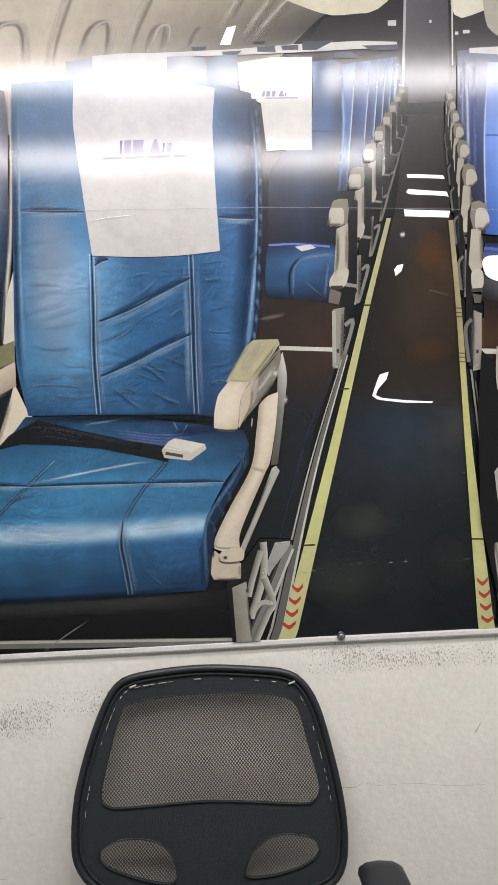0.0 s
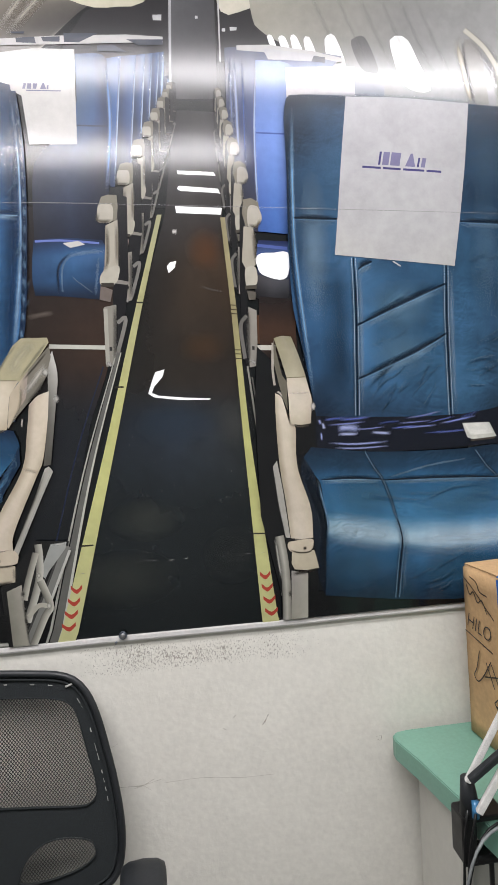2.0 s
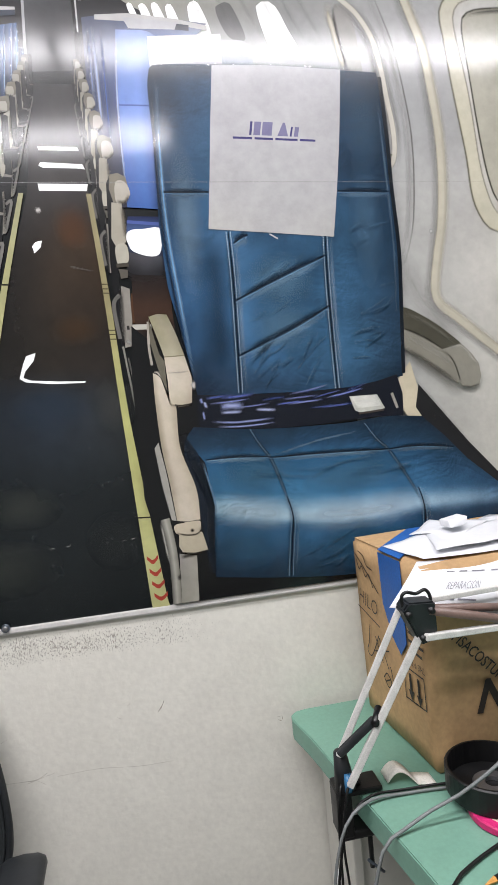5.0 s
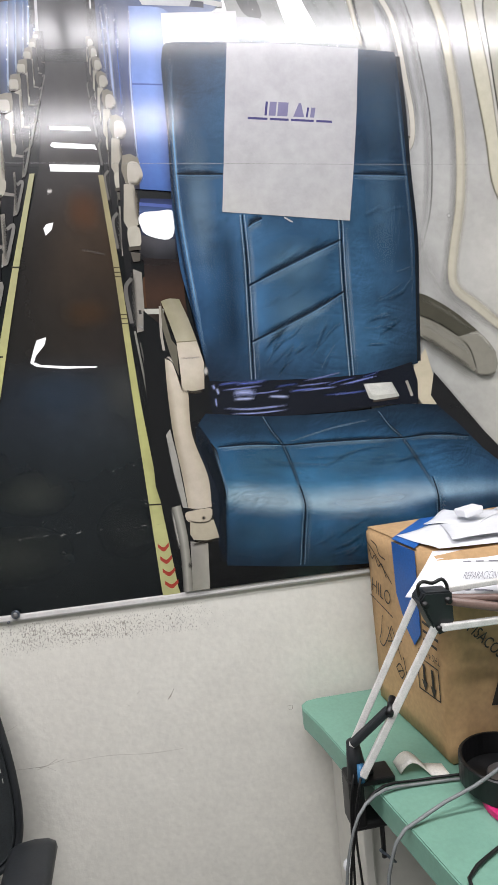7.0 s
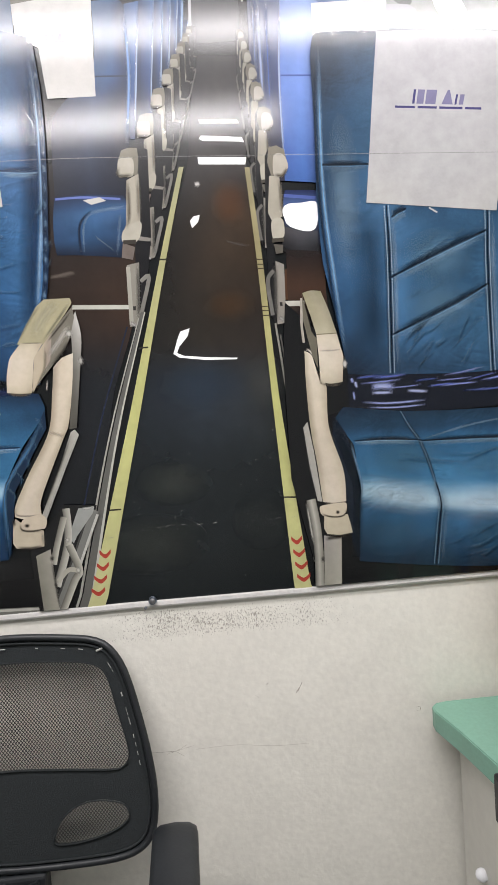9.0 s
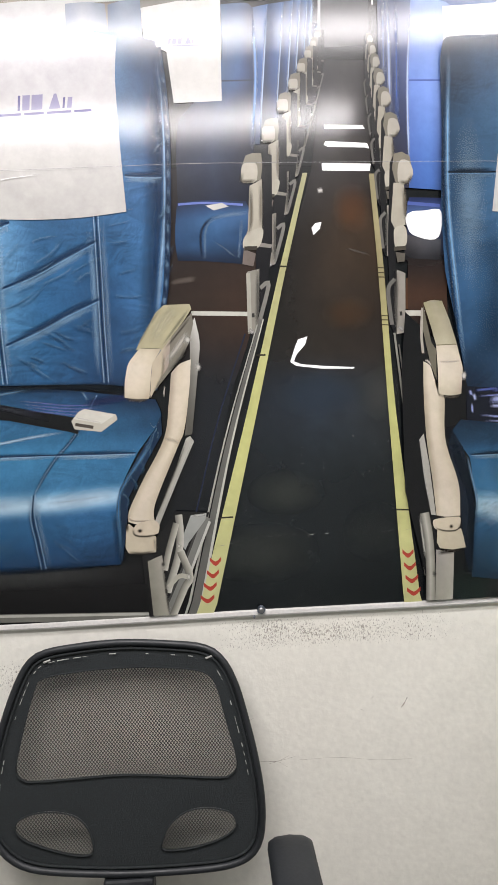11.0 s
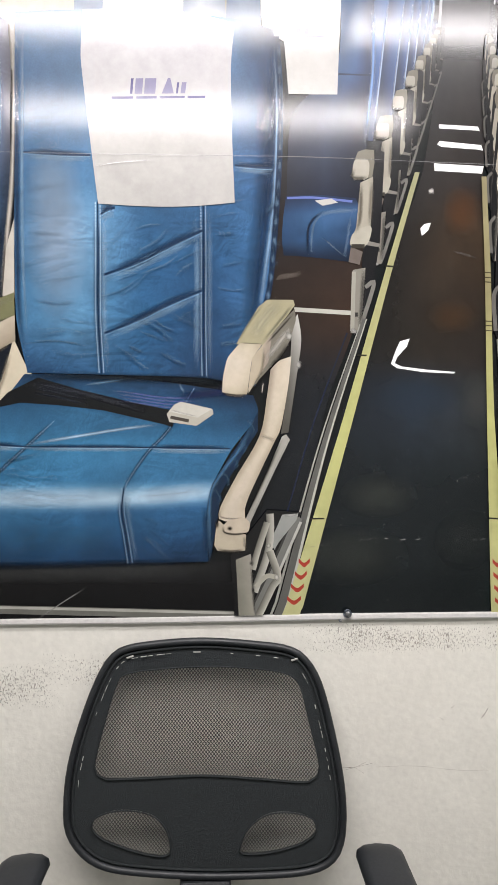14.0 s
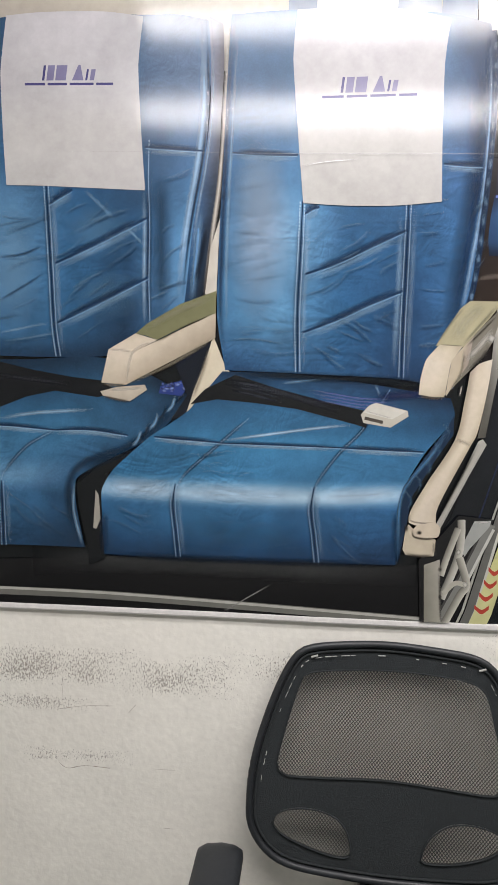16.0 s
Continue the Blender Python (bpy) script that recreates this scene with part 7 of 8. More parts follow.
def weave(loop, pitch, width, y_off):
    """Crossed threads, cut to a loop, following the curved back."""
    bm = bmesh.new()
    xs, zs = [p.x for p in loop], [p.y for p in loop]
    c = Vector(((min(xs) + max(xs)) / 2, (min(zs) + max(zs)) / 2))
    reach = max(max(xs) - min(xs), max(zs) - min(zs))
    for turn in (1, -1):
        d = Vector((math.cos(0.9), turn * math.sin(0.9)))
        n = Vector((-d.y, d.x))
        for k in range(-int(reach / pitch), int(reach / pitch) + 1):
            o = c + n * k * pitch
            cuts = []
            for a, b in zip(loop, loop[1:] + loop[:1]):
                e = b - a
                den = d.x * e.y - d.y * e.x
                if abs(den) < 1e-9:
                    continue
                w = a - o
                s = (w.x * e.y - w.y * e.x) / den
                u = (w.x * d.y - w.y * d.x) / den
                if 0 <= u < 1:
                    cuts.append(s)
            cuts.sort()
            for s0, s1 in zip(cuts[::2], cuts[1::2]):
                steps = max(1, int((s1 - s0) / 0.05))
                row = []
                for i in range(steps + 1):
                    p = o + d * (s0 + (s1 - s0) * i / steps)
                    side = n * width / 2
                    row.append([bm.verts.new((q.x, chair_back_y(q.x, q.y) + y_off + turn * 0.0004, q.y)) for q in (p - side, p + side)])
                for a, b in zip(row, row[1:]):
                    bm.faces.new((a[0], a[1], b[1], b[0]))
    return bm


def office_chair():
    t = thing("office_chair", "black office chair with a see-through mesh back, against the wall", "office chair")
    edge = smooth_line([(-0.339, 0.670), (-0.334, 0.734), (-0.316, 0.808), (-0.289, 0.885), (-0.263, 0.934), (-0.233, 0.955), (-0.168, 0.964), (-0.087, 0.967), (0.004, 0.960), (0.070, 0.950), (0.105, 0.927), (0.131, 0.877), (0.153, 0.786), (0.166, 0.711), (0.171, 0.646), (0.166, 0.591), (0.148, 0.555), (0.108, 0.534), (0.035, 0.526), (-0.090, 0.526), (-0.204, 0.537), (-0.270, 0.552), (-0.310, 0.580), (-0.335, 0.622)], 96, True)
    hole_top = smooth_line([(-0.286, 0.738), (-0.268, 0.817), (-0.245, 0.891), (-0.227, 0.905), (-0.158, 0.912), (-0.088, 0.914), (-0.017, 0.911), (0.054, 0.902), (0.087, 0.882), (0.106, 0.809), (0.123, 0.734), (0.119, 0.709), (0.096, 0.698), (0.003, 0.705), (-0.089, 0.712), (-0.191, 0.711), (-0.262, 0.712), (-0.280, 0.720)], 60, True)
    hole_left = smooth_line([(-0.289, 0.630), (-0.278, 0.647), (-0.238, 0.656), (-0.189, 0.646), (-0.160, 0.619), (-0.149, 0.576), (-0.157, 0.557), (-0.201, 0.565), (-0.261, 0.592), (-0.285, 0.613)], 36, True)
    hole_right = smooth_line([(0.115, 0.618), (0.103, 0.634), (0.062, 0.643), (0.023, 0.636), (-0.009, 0.607), (-0.023, 0.570), (-0.017, 0.557), (0.031, 0.559), (0.082, 0.574), (0.113, 0.596)], 36, True)
    edge, hole_top, hole_left, hole_right = ([Vector((CHAIR_X + (p.x - CHAIR_X) * 0.995, 0.70 + (p.y - 0.70) * 0.958)) for p in loop] for loop in (edge, hole_top, hole_left, hole_right))
    hole_left, hole_right = ([Vector((p.x, 0.650 - (0.650 - p.y) * 0.87)) for p in loop] for loop in (hole_left, hole_right))
    rim = shrink(edge, 0.005)
    part("back_frame", rod([(p.x, chair_back_y(p.x, p.y), p.y) for p in rim], 0.0064, 10, closed=True), BLACK_PLASTIC, t, "smooth black plastic frame", True)
    inner = shrink(edge, 0.0155)
    part("inner_rim", rod([(p.x, chair_back_y(p.x, p.y) - 0.0006, p.y) for p in inner], 0.0022, 6, closed=True), DARK_CLOTH, t, smooth=True)
    # backing cloth with three openings
    bm = bmesh.new()
    edges = []
    for loop in (shrink(edge, 0.010), hole_top, hole_left, hole_right):
        vs = [bm.verts.new((p.x, chair_back_y(p.x, p.y) + 0.002, p.y)) for p in loop]
        edges += [bm.edges.new((a, b)) for a, b in zip(vs, vs[1:] + vs[:1])]
    bmesh.ops.triangle_fill(bm, use_beauty=True, use_dissolve=False, edges=edges)
    cloth = part("backing_cloth", bm, DARK_CLOTH, t, "dense black backing cloth")
    thick = cloth.modifiers.new("thickness", "SOLIDIFY")
    thick.thickness, thick.offset = 0.003, 1
    for loop in (hole_top, hole_left, hole_right):
        part("hem", rod([(p.x, chair_back_y(p.x, p.y) - 0.0005, p.y) for p in loop], 0.0013, 6, closed=True), DARK_CLOTH, t, smooth=True)
        part("mesh_panel", weave(loop, 0.0046, 0.0015, 0.0), MESH_CLOTH, t, "see-through black woven mesh")
    # frayed pale thread along the rim
    rnd = random.Random(8)
    bm = bmesh.new()
    fray = shrink(edge, 0.0235)
    for i in range(96):
        s = i / 96
        p, q = fray[i], fray[(i + 1) % 96]
        if p.y < 0.68 or rnd.random() < 0.40:
            continue
        a, b = p.lerp(q, rnd.uniform(0.0, 0.3)), p.lerp(q, rnd.uniform(0.5, 1.0))
        rod([(a.x, chair_back_y(a.x, a.y) - 0.0030, a.y), (b.x, chair_back_y(b.x, b.y) - 0.0030, b.y)], rnd.uniform(0.0004, 0.0011), 5, bm)
    tagged(part("frayed_thread", bm, SCRAPED, t, "frayed pale thread"), kind="stuff")
    for x, z in [(-0.222, 0.926), (0.079, 0.917)]:
        part("worn_spot", rod([(x - 0.006, chair_back_y(x, z) - 0.002, z - 0.002), (x + 0.006, chair_back_y(x, z) - 0.002, z + 0.002)], 0.002, 6), SCRAPED, t, "worn pale spot")
    # spine and lattice under the back
    part("spine", box((CHAIR_X - 0.046, 0.815, 0.40), (CHAIR_X + 0.046, 0.85, 0.532), 0.006), BLACK_PLASTIC, t, "black plastic spine")
    for i in range(4):
        a = 0.42 + i * 0.025
        for side in (1, -1):
            part("rib", bar((CHAIR_X - 0.035 * side, 0.811, a), (CHAIR_X + 0.035 * side, 0.811 - 0.0006 * side, a + 0.03), 0.006, 0.008), BLACK_PLASTIC, t)
    part("back_bracket", rod([(CHAIR_X, 0.83, 0.42), (CHAIR_X, 0.81, 0.38), (CHAIR_X, 0.62, 0.37)], 0.022, 10, n=10), BLACK_PLASTIC, t, smooth=True)
    part("seat", box((CHAIR_X - 0.25, 0.33, 0.385), (CHAIR_X + 0.25, 0.78, 0.455), 0.03, segments=4), DARK_CLOTH, t, "black cloth seat pad", True)
    for side, x in ((-1, -0.374), (1, 0.206)):
        bm = bmesh.new()
        rows = []
        for i in range(22):
            s = (i / 21) ** 1.9
            y = 0.765 - 0.25 * s
            half = 0.036 * (1 - (1 - min(s * 9, 1)) ** 3.2) ** 0.36 * (1.0 if s < 0.9 else 1 - (s - 0.9) * 4) + 0.003
            zt = 0.652 - 0.004 * s - (0.012 * (1 - s * 8) ** 2 if s < 0.125 else 0)
            rows.append([bm.verts.new((x + half * a + side * 0.012 * s, y, zt + dz)) for a, dz in ((-1, -0.016), (-0.96, -0.006), (-0.7, 0.0), (0, 0.002), (0.7, 0.0), (0.96, -0.006), (1, -0.016), (0.8, -0.026), (-0.8, -0.026))])
        for a, b in zip(rows, rows[1:]):
            for k in range(9):
                bm.faces.new((a[k], a[(k + 1) % 9], b[(k + 1) % 9], b[k]))
        bm.faces.new(rows[0])
        bm.faces.new(rows[-1][::-1])
        part("armrest", bm, BLACK_PLASTIC, t, "black plastic armrest pad", True)
        part("arm_post", rod([(x, 0.64, 0.635), (x, 0.63, 0.52), (x * 0.75 + CHAIR_X * 0.25, 0.60, 0.40), (CHAIR_X + side * 0.2, 0.58, 0.392)], 0.016, 10, n=16), BLACK_PLASTIC, t, smooth=True)
    part("gas_lift", rod([(CHAIR_X, 0.56, 0.09), (CHAIR_X, 0.56, 0.40)], 0.025, 14), BLACK_GLOSS, t, smooth=True)
    for k in range(5):
        a = 0.3 + k * 2 * math.pi / 5
        tip = Vector((CHAIR_X + 0.28 * math.cos(a), 0.56 + 0.28 * math.sin(a), 0.07))
        leg = part("base_leg", rod([(CHAIR_X, 0.56, 0.11), tip], [0.022, 0.014], 8), BLACK_PLASTIC, t)
        wheel = bmesh.new()
        bmesh.ops.create_cone(wheel, cap_ends=True, segments=16, radius1=0.028, radius2=0.028, depth=0.036, matrix=Matrix.Translation((tip.x, tip.y, 0.028)) @ Matrix.Rotation(a, 4, "Z") @ Matrix.Rotation(radians(90), 4, "X"))
        part("castor", wheel, BLACK_GLOSS, leg)


office_chair()

# ---- green desk ----
TOP = 0.738


def slab(loop, z0, z1, bevel=0.004):
    bm = bmesh.new()
    f = bm.faces.new([bm.verts.new((x, y, z0)) for x, y in loop])
    up = bmesh.ops.extrude_face_region(bm, geom=[f])["geom"]
    bmesh.ops.translate(bm, verts=[v for v in up if isinstance(v, bmesh.types.BMVert)], vec=(0, 0, z1 - z0))
    bmesh.ops.recalc_face_normals(bm, faces=bm.faces[:])
    if bevel:
        bmesh.ops.bevel(bm, geom=[e for e in bm.edges if abs(e.verts[0].co.z - e.verts[1].co.z) < 1e-6], offset=bevel, segments=2, affect="EDGES")
    return bm


def desk():
    t = thing("desk", "mint green laminate desk with a thick edge, by the plaster wall", "desk")
    corner = [(0.745, 0.892), (0.722, 0.888), (0.711, 0.877), (0.709, 0.858), (0.726, 0.785)]
    loop = corner + [(0.868, -0.02), (1.75, -0.02), (1.75, 0.892)]
    part("desktop", slab(loop, TOP - 0.042, TOP, 0.002), GREEN_TOP, t, "mint green laminate top")
    part("cleat", box((0.752, 0.84, 0.655), (0.80, 0.895, TOP - 0.042), 0.003), material("olive_wood", lin(176, 170, 120), 0.6, vary=0.15), t, "pale olive wooden cleat")
    part("pedestal", box((0.768, 0.70, 0.0), (1.16, 0.895, TOP - 0.042), 0.004), CABINET, t, "cream painted side panel")
    part("panel_edge", box((0.762, 0.69, 0.0), (0.780, 0.706, TOP - 0.043), 0.003), CABINET, t)
    part("modesty_panel", box((1.16, 0.86, 0.1), (1.73, 0.88, TOP - 0.042), 0.002), CABINET, t)
    for x, y in ((0.94, 0.03), (1.70, 0.03), (1.70, 0.84)):
        part("leg", box((x - 0.02, y - 0.02, 0), (x + 0.02, y + 0.02, TOP - 0.042), 0.004), CABINET, t)
    knob = bmesh.new()
    bmesh.ops.create_uvsphere(knob, u_segments=14, v_segments=8, radius=0.012, matrix=Matrix.Translation((0.762, 0.80, 0.445)))
    part("door_stop", knob, PAPER, t, "small white round stop", True)


desk()

# ---- cardboard box with tape, print and handwriting ----
BOX_O = Vector((0.864, 0.857, TOP + 0.0005))
BOX_U = Vector((0.9945, 0.105, 0)).normalized()
BOX_V = Vector((0.105, -0.9945, 0)).normalized()
BOX_W, BOX_D, BOX_H = 0.40, 0.248, 0.345


def box_at(u, v, z):
    return BOX_O + BOX_U * u + BOX_V * v + Vector((0, 0, z))


def flat(name, quads, mat, parent, label="", lift=0.0):
    bm = bmesh.new()
    for q in quads:
        bm.faces.new([bm.verts.new(p) for p in q])
    ob = part(name, bm, mat, parent, label)
    if lift:
        s = ob.modifiers.new("thickness", "SOLIDIFY")
        s.thickness, s.offset = lift, 0
    return ob


def stroke_on(place, lines, width, lift):
    """Pen strokes on a face; place(a, b) gives the spot a across and b up."""
    quads = []
    for pts in lines:
        row = smooth_line([Vector(p) for p in pts], max(2, 6 * (len(pts) - 1)))
        for p, q in zip(row, row[1:]):
            d = (q - p)
            if d.length < 1e-6:
                continue
            s = Vector((-d.y, d.x)).normalized() * width / 2
            e = d.normalized() * width * 0.3
            quads.append([place(*(c)) for c in (p - s - e, q - s + e, q + s + e, p + s - e)])
    return quads


def words(text, size, place, mat, parent, name="writing", turn=0.0, shear=0.0, wide=1.0, thin=0.0):
    """Lettering with the built-in font, laid on a face as a mesh; place(a, b) as above."""
    cu = bpy.data.curves.new(name, "FONT")
    cu.body, cu.size, cu.shear = text, size, shear
    cu.resolution_u = 3
    cu.offset = thin
    tmp = bpy.data.objects.new(name, cu)
    scene.collection.objects.link(tmp)
    bpy.context.view_layer.update()
    me = bpy.data.meshes.new_from_object(tmp.evaluated_get(bpy.context.evaluated_depsgraph_get()))
    bpy.data.objects.remove(tmp)
    c, s = math.cos(turn), math.sin(turn)
    for v in me.vertices:
        a, b = v.co.x * wide, v.co.y
        v.co = place(a * c - b * s, a * s + b * c)
    me.materials.clear()
    me.materials.append(mat)
    ob = new(name, me)
    ob.parent = parent
    return ob


def cardboard_box():
    t = thing("cardboard_box", "brown cardboard box with blue tape and marker writing, on the desk", "cardboard box")
    bm = bmesh.new()
    bmesh.ops.create_cube(bm, size=1)
    for v in bm.verts:
        u, w, z = v.co.x + 0.5, 0.5 - v.co.y, v.co.z + 0.5
        sag = 0.006 * (1 - z) if u < 0.5 else 0.0
        v.co = box_at(u * BOX_W + sag, w * BOX_D, z * BOX_H)
    bmesh.ops.subdivide_edges(bm, edges=bm.edges[:], cuts=9, use_grid_fill=True)
    for v in bm.verts:
        n = noise.noise(v.co * 9) * 0.0025
        v.co += BOX_U * -n + BOX_V * n
    for f in bm.faces:
        f.smooth = True
    hard = [e for e in bm.edges if len(e.link_faces) == 2 and e.calc_face_angle() > 0.8]
    bmesh.ops.bevel(bm, geom=hard, offset=0.004, segments=2, affect="EDGES")
    part("carton", bm, CARD, t, "brown corrugated carton", True)

    def left(a, b):
        return box_at(-0.0035 + 0.006 * (1 - b / BOX_H), a, b)

    def front(a, b):
        return box_at(a, BOX_D + 0.0035, b)

    def top(a, b):
        return box_at(a, b, BOX_H + 0.003)

    # tape down the side and over the top
    flat("tape_side", [[left(0.114, BOX_H - 0.002), left(0.116, 0.25), left(0.141, 0.196), left(0.166, 0.172), left(0.188, 0.198), left(0.191, BOX_H - 0.002)]], BLUE_TAPE, t, "blue masking tape strip", 0.0012)
    flat("tape_over", [[top(-0.003, 0.114), top(-0.003, 0.191), top(0.20, 0.004), top(0.12, 0.004)]], BLUE_TAPE, t, "blue masking tape strip", 0.0012)
    # flaps
    flat("flap_join", [[top(0.0, 0.119), top(BOX_W, 0.117), top(BOX_W, 0.121), top(0.0, 0.122)]], MARKER, t)
    flat("top_flap", [[box_at(0.004, 0.004, BOX_H + 0.0025), box_at(BOX_W - 0.004, 0.004, BOX_H + 0.0025), box_at(BOX_W - 0.004, 0.117, BOX_H + 0.002), box_at(0.004, 0.118, BOX_H + 0.002)]], CARD, t, "folded cardboard flap", 0.002)
    flat("label_sticker", [[top(0.29, 0.012), top(0.37, 0.012), top(0.37, 0.05), top(0.29, 0.05)]], PAPER, t, "printed white sticker", 0.0008)
    flat("sticker_print", [[box_at(a, b, BOX_H + 0.0045) for a, b in ((0.305, 0.018), (0.36, 0.018), (0.36, 0.044), (0.305, 0.044))]], PENCIL, t)
    # marker scrawl on the side
    words("HILO", 0.042, lambda a, b: left(0.012 + a, 0.226 + b), MARKER, t, "marker_word", -0.16, 0.1, 0.80, -0.0004)
    for pen in ([(0.010, 0.322), (0.040, 0.305), (0.075, 0.280), (0.100, 0.262)], [(0.018, 0.310), (0.028, 0.292), (0.040, 0.300), (0.052, 0.282), (0.066, 0.290), (0.080, 0.268)], [(0.030, 0.328), (0.050, 0.322), (0.060, 0.306), (0.082, 0.302)],
                [(0.008, 0.214), (0.050, 0.205), (0.092, 0.196)], [(0.050, 0.186), (0.040, 0.150), (0.030, 0.130), (0.042, 0.122), (0.060, 0.140), (0.084, 0.176)], [(0.070, 0.170), (0.092, 0.128)], [(0.086, 0.172), (0.112, 0.124)], [(0.064, 0.140), (0.120, 0.160)],
                [(0.090, 0.100), (0.104, 0.112), (0.118, 0.100), (0.106, 0.086), (0.092, 0.098)], [(0.096, 0.094), (0.114, 0.104)], [(0.120, 0.130), (0.132, 0.090), (0.142, 0.118)]):
        flat("marker_stroke", stroke_on(left, [pen], 0.0026, 0), MARKER, t, "thin marker stroke")
    # printed marks, upside down with the box
    words("THIS WAY UP", 0.017, lambda a, b: left(0.240 - a * 0.62, 0.176 - b), MARKER, t, "printed_word", 0.0)
    for k, w in enumerate((0.040, 0.046, 0.042, 0.036)):
        flat("print_bar", [[left(0.196, 0.192 + 0.015 * k), left(0.196 + w, 0.189 + 0.015 * k), left(0.196 + w, 0.194 + 0.015 * k), left(0.196, 0.197 + 0.015 * k)]], MARKER, t)
    mark = stroke_on(left, [[(0.170, 0.098), (0.170, 0.156)], [(0.170, 0.156), (0.234, 0.156)], [(0.234, 0.156), (0.234, 0.102)], [(0.234, 0.102), (0.170, 0.098)]], 0.0025, 0)
    for a in (0.189, 0.215):
        mark += stroke_on(left, [[(a, 0.146), (a, 0.114)]], 0.007, 0)
        mark.append([left(a - 0.009, 0.118), left(a, 0.099), left(a + 0.009, 0.118)])
    flat("arrow_mark", mark, MARKER, t, "two printed arrows in a box")
    # front face
    words("PISACOSTURA", 0.027, lambda a, b: front(0.044 + a, 0.222 + b), MARKER, t, "marker_word", -0.80, 0.15, 0.78, 0.0002)
    words("N", 0.078, lambda a, b: front(0.080 + a, 0.090 + b), MARKER, t, "marker_letter", -0.12, 0.25, 1.0, 0.0022)
    for pen in ([(0.11, 0.275), (0.095, 0.262), (0.105, 0.245), (0.15, 0.25), (0.18, 0.28)], [(0.16, 0.17), (0.19, 0.16), (0.18, 0.19)]):
        flat("marker_stroke", stroke_on(front, [pen], 0.005, 0), MARKER, t, "thick marker stroke")


cardboard_box()


def paper_sheet(name, label, corners, seed, lift, curl=0.012, folds=12):
    """A loose sheet with soft waves; corners in box-top terms."""
    t = thing(name, label, "paper", "papers on the box")
    a, b, c, d = (Vector(p) for p in corners)
    bm = bmesh.new()
    grid = []
    for i in range(folds + 1):
        row = []
        for j in range(folds + 1):
            u, v = i / folds, j / folds
            p = a.lerp(b, u).lerp(d.lerp(c, u), v)
            wave = curl * max(0, noise.noise(Vector((p.x * 11, p.y * 11, seed))) + 0.25)
            z = BOX_H + lift + wave
            over = p.y - BOX_D - 0.004
            if over > 0:
                z = BOX_H + lift - over * 0.85 + wave * 0.4
                p = Vector((p.x, BOX_D + 0.006 + over * 0.45 + lift * 0.4))
            row.append(bm.verts.new(box_at(p.x, p.y, z)))
        grid.append(row)
    for i in range(folds):
        for j in range(folds):
            bm.faces.new((grid[i][j], grid[i + 1][j], grid[i + 1][j + 1], grid[i][j + 1]))
    ob = part("sheet", bm, PAPER, t, smooth=True)
    s = ob.modifiers.new("thickness", "SOLIDIFY")
    s.thickness, s.offset = 0.0006, 0
    return t


paper_sheet("paper_sheet", "loose white paper on the cardboard box", [(0.012, 0.105), (0.30, 0.03), (0.40, 0.262), (0.018, 0.232)], 1.3, 0.005)
paper_sheet("paper_sheet", "crumpled white paper on the cardboard box", [(0.085, 0.075), (0.17, 0.012), (0.25, 0.09), (0.14, 0.15)], 5.1, 0.010, 0.016)
paper_sheet("paper_sheet", "loose white paper on the cardboard box", [(0.10, 0.11), (0.40, 0.06), (0.43, 0.20), (0.05, 0.222)], 9.7, 0.012, 0.008)


def folded_scrap():
    t = thing("paper_scrap", "small folded white paper scrap on the papers", "paper", "papers on the box")
    bm = box((0, 0, 0), (0.042, 0.030, 0.014), 0.003)
    for v in bm.verts:
        v.co += Vector((0.004 * noise.noise(v.co * 60), 0.004 * noise.noise(v.co * 70 + Vector((3, 1, 0))), 0))
        v.co = box_at(0.135 + v.co.x, 0.105 + v.co.y - v.co.z * 0.3, BOX_H + 0.024 + v.co.z + v.co.x * 0.1)
    part("fold", bm, PAPER, t)


folded_scrap()

# handwritten note, draped forward over the box's top edge
note = thing("handwritten_note", "white note with grey handwriting, hanging over the box", "note", "papers on the box")
NOTE_LOW = [(0.817, 1.045), (1.112, 0.981)]
NOTE_TOP = [(0.896, 1.086), (1.172, 1.077)]


def note_at(a, b, lift=0.0):
    """A spot on the note, a along and b up, each from 0 to 1."""
    low, high = Vector(NOTE_LOW[0]).lerp(NOTE_LOW[1], a), Vector(NOTE_TOP[0]).lerp(NOTE_TOP[1], a)
    p = low.lerp(high, b)
    swell = 0.006 * math.sin(3.1 * b) + 0.003 * math.sin(7 * a + 2 * b)
    return Vector((p.x, 0.565 + 0.07 * b - swell - lift, p.y + swell * 0.6 + lift * 0.6))


bm = bmesh.new()
grid = [[bm.verts.new(note_at(i / 14, j / 10)) for j in range(11)] for i in range(15)]
for i in range(14):
    for j in range(10):
        bm.faces.new((grid[i][j], grid[i + 1][j], grid[i + 1][j + 1], grid[i][j + 1]))
ob = part("sheet", bm, PAPER, note, smooth=True)
fold = ob.modifiers.new("thickness", "SOLIDIFY")
fold.thickness, fold.offset = 0.0006, 0
words("REPARACIÓN", 0.20, lambda a, b: note_at(0.25 + a * 0.165, 0.36 + b, 0.0012), PENCIL, note, "pen_word", 0.03, 0.15, 1.0, -0.003)
for a, b, w in ((0.22, 0.70, 0.05), (0.30, 0.70, 0.05), (0.38, 0.70, 0.08), (0.50, 0.70, 0.05), (0.29, 0.18, 0.03), (0.34, 0.19, 0.11)):
    flat("pen_bar", [[note_at(a, b, 0.0012), note_at(a + w, b, 0.0012), note_at(a + w, b + 0.022, 0.0012), note_at(a, b + 0.022, 0.0012)]], PENCIL, note)


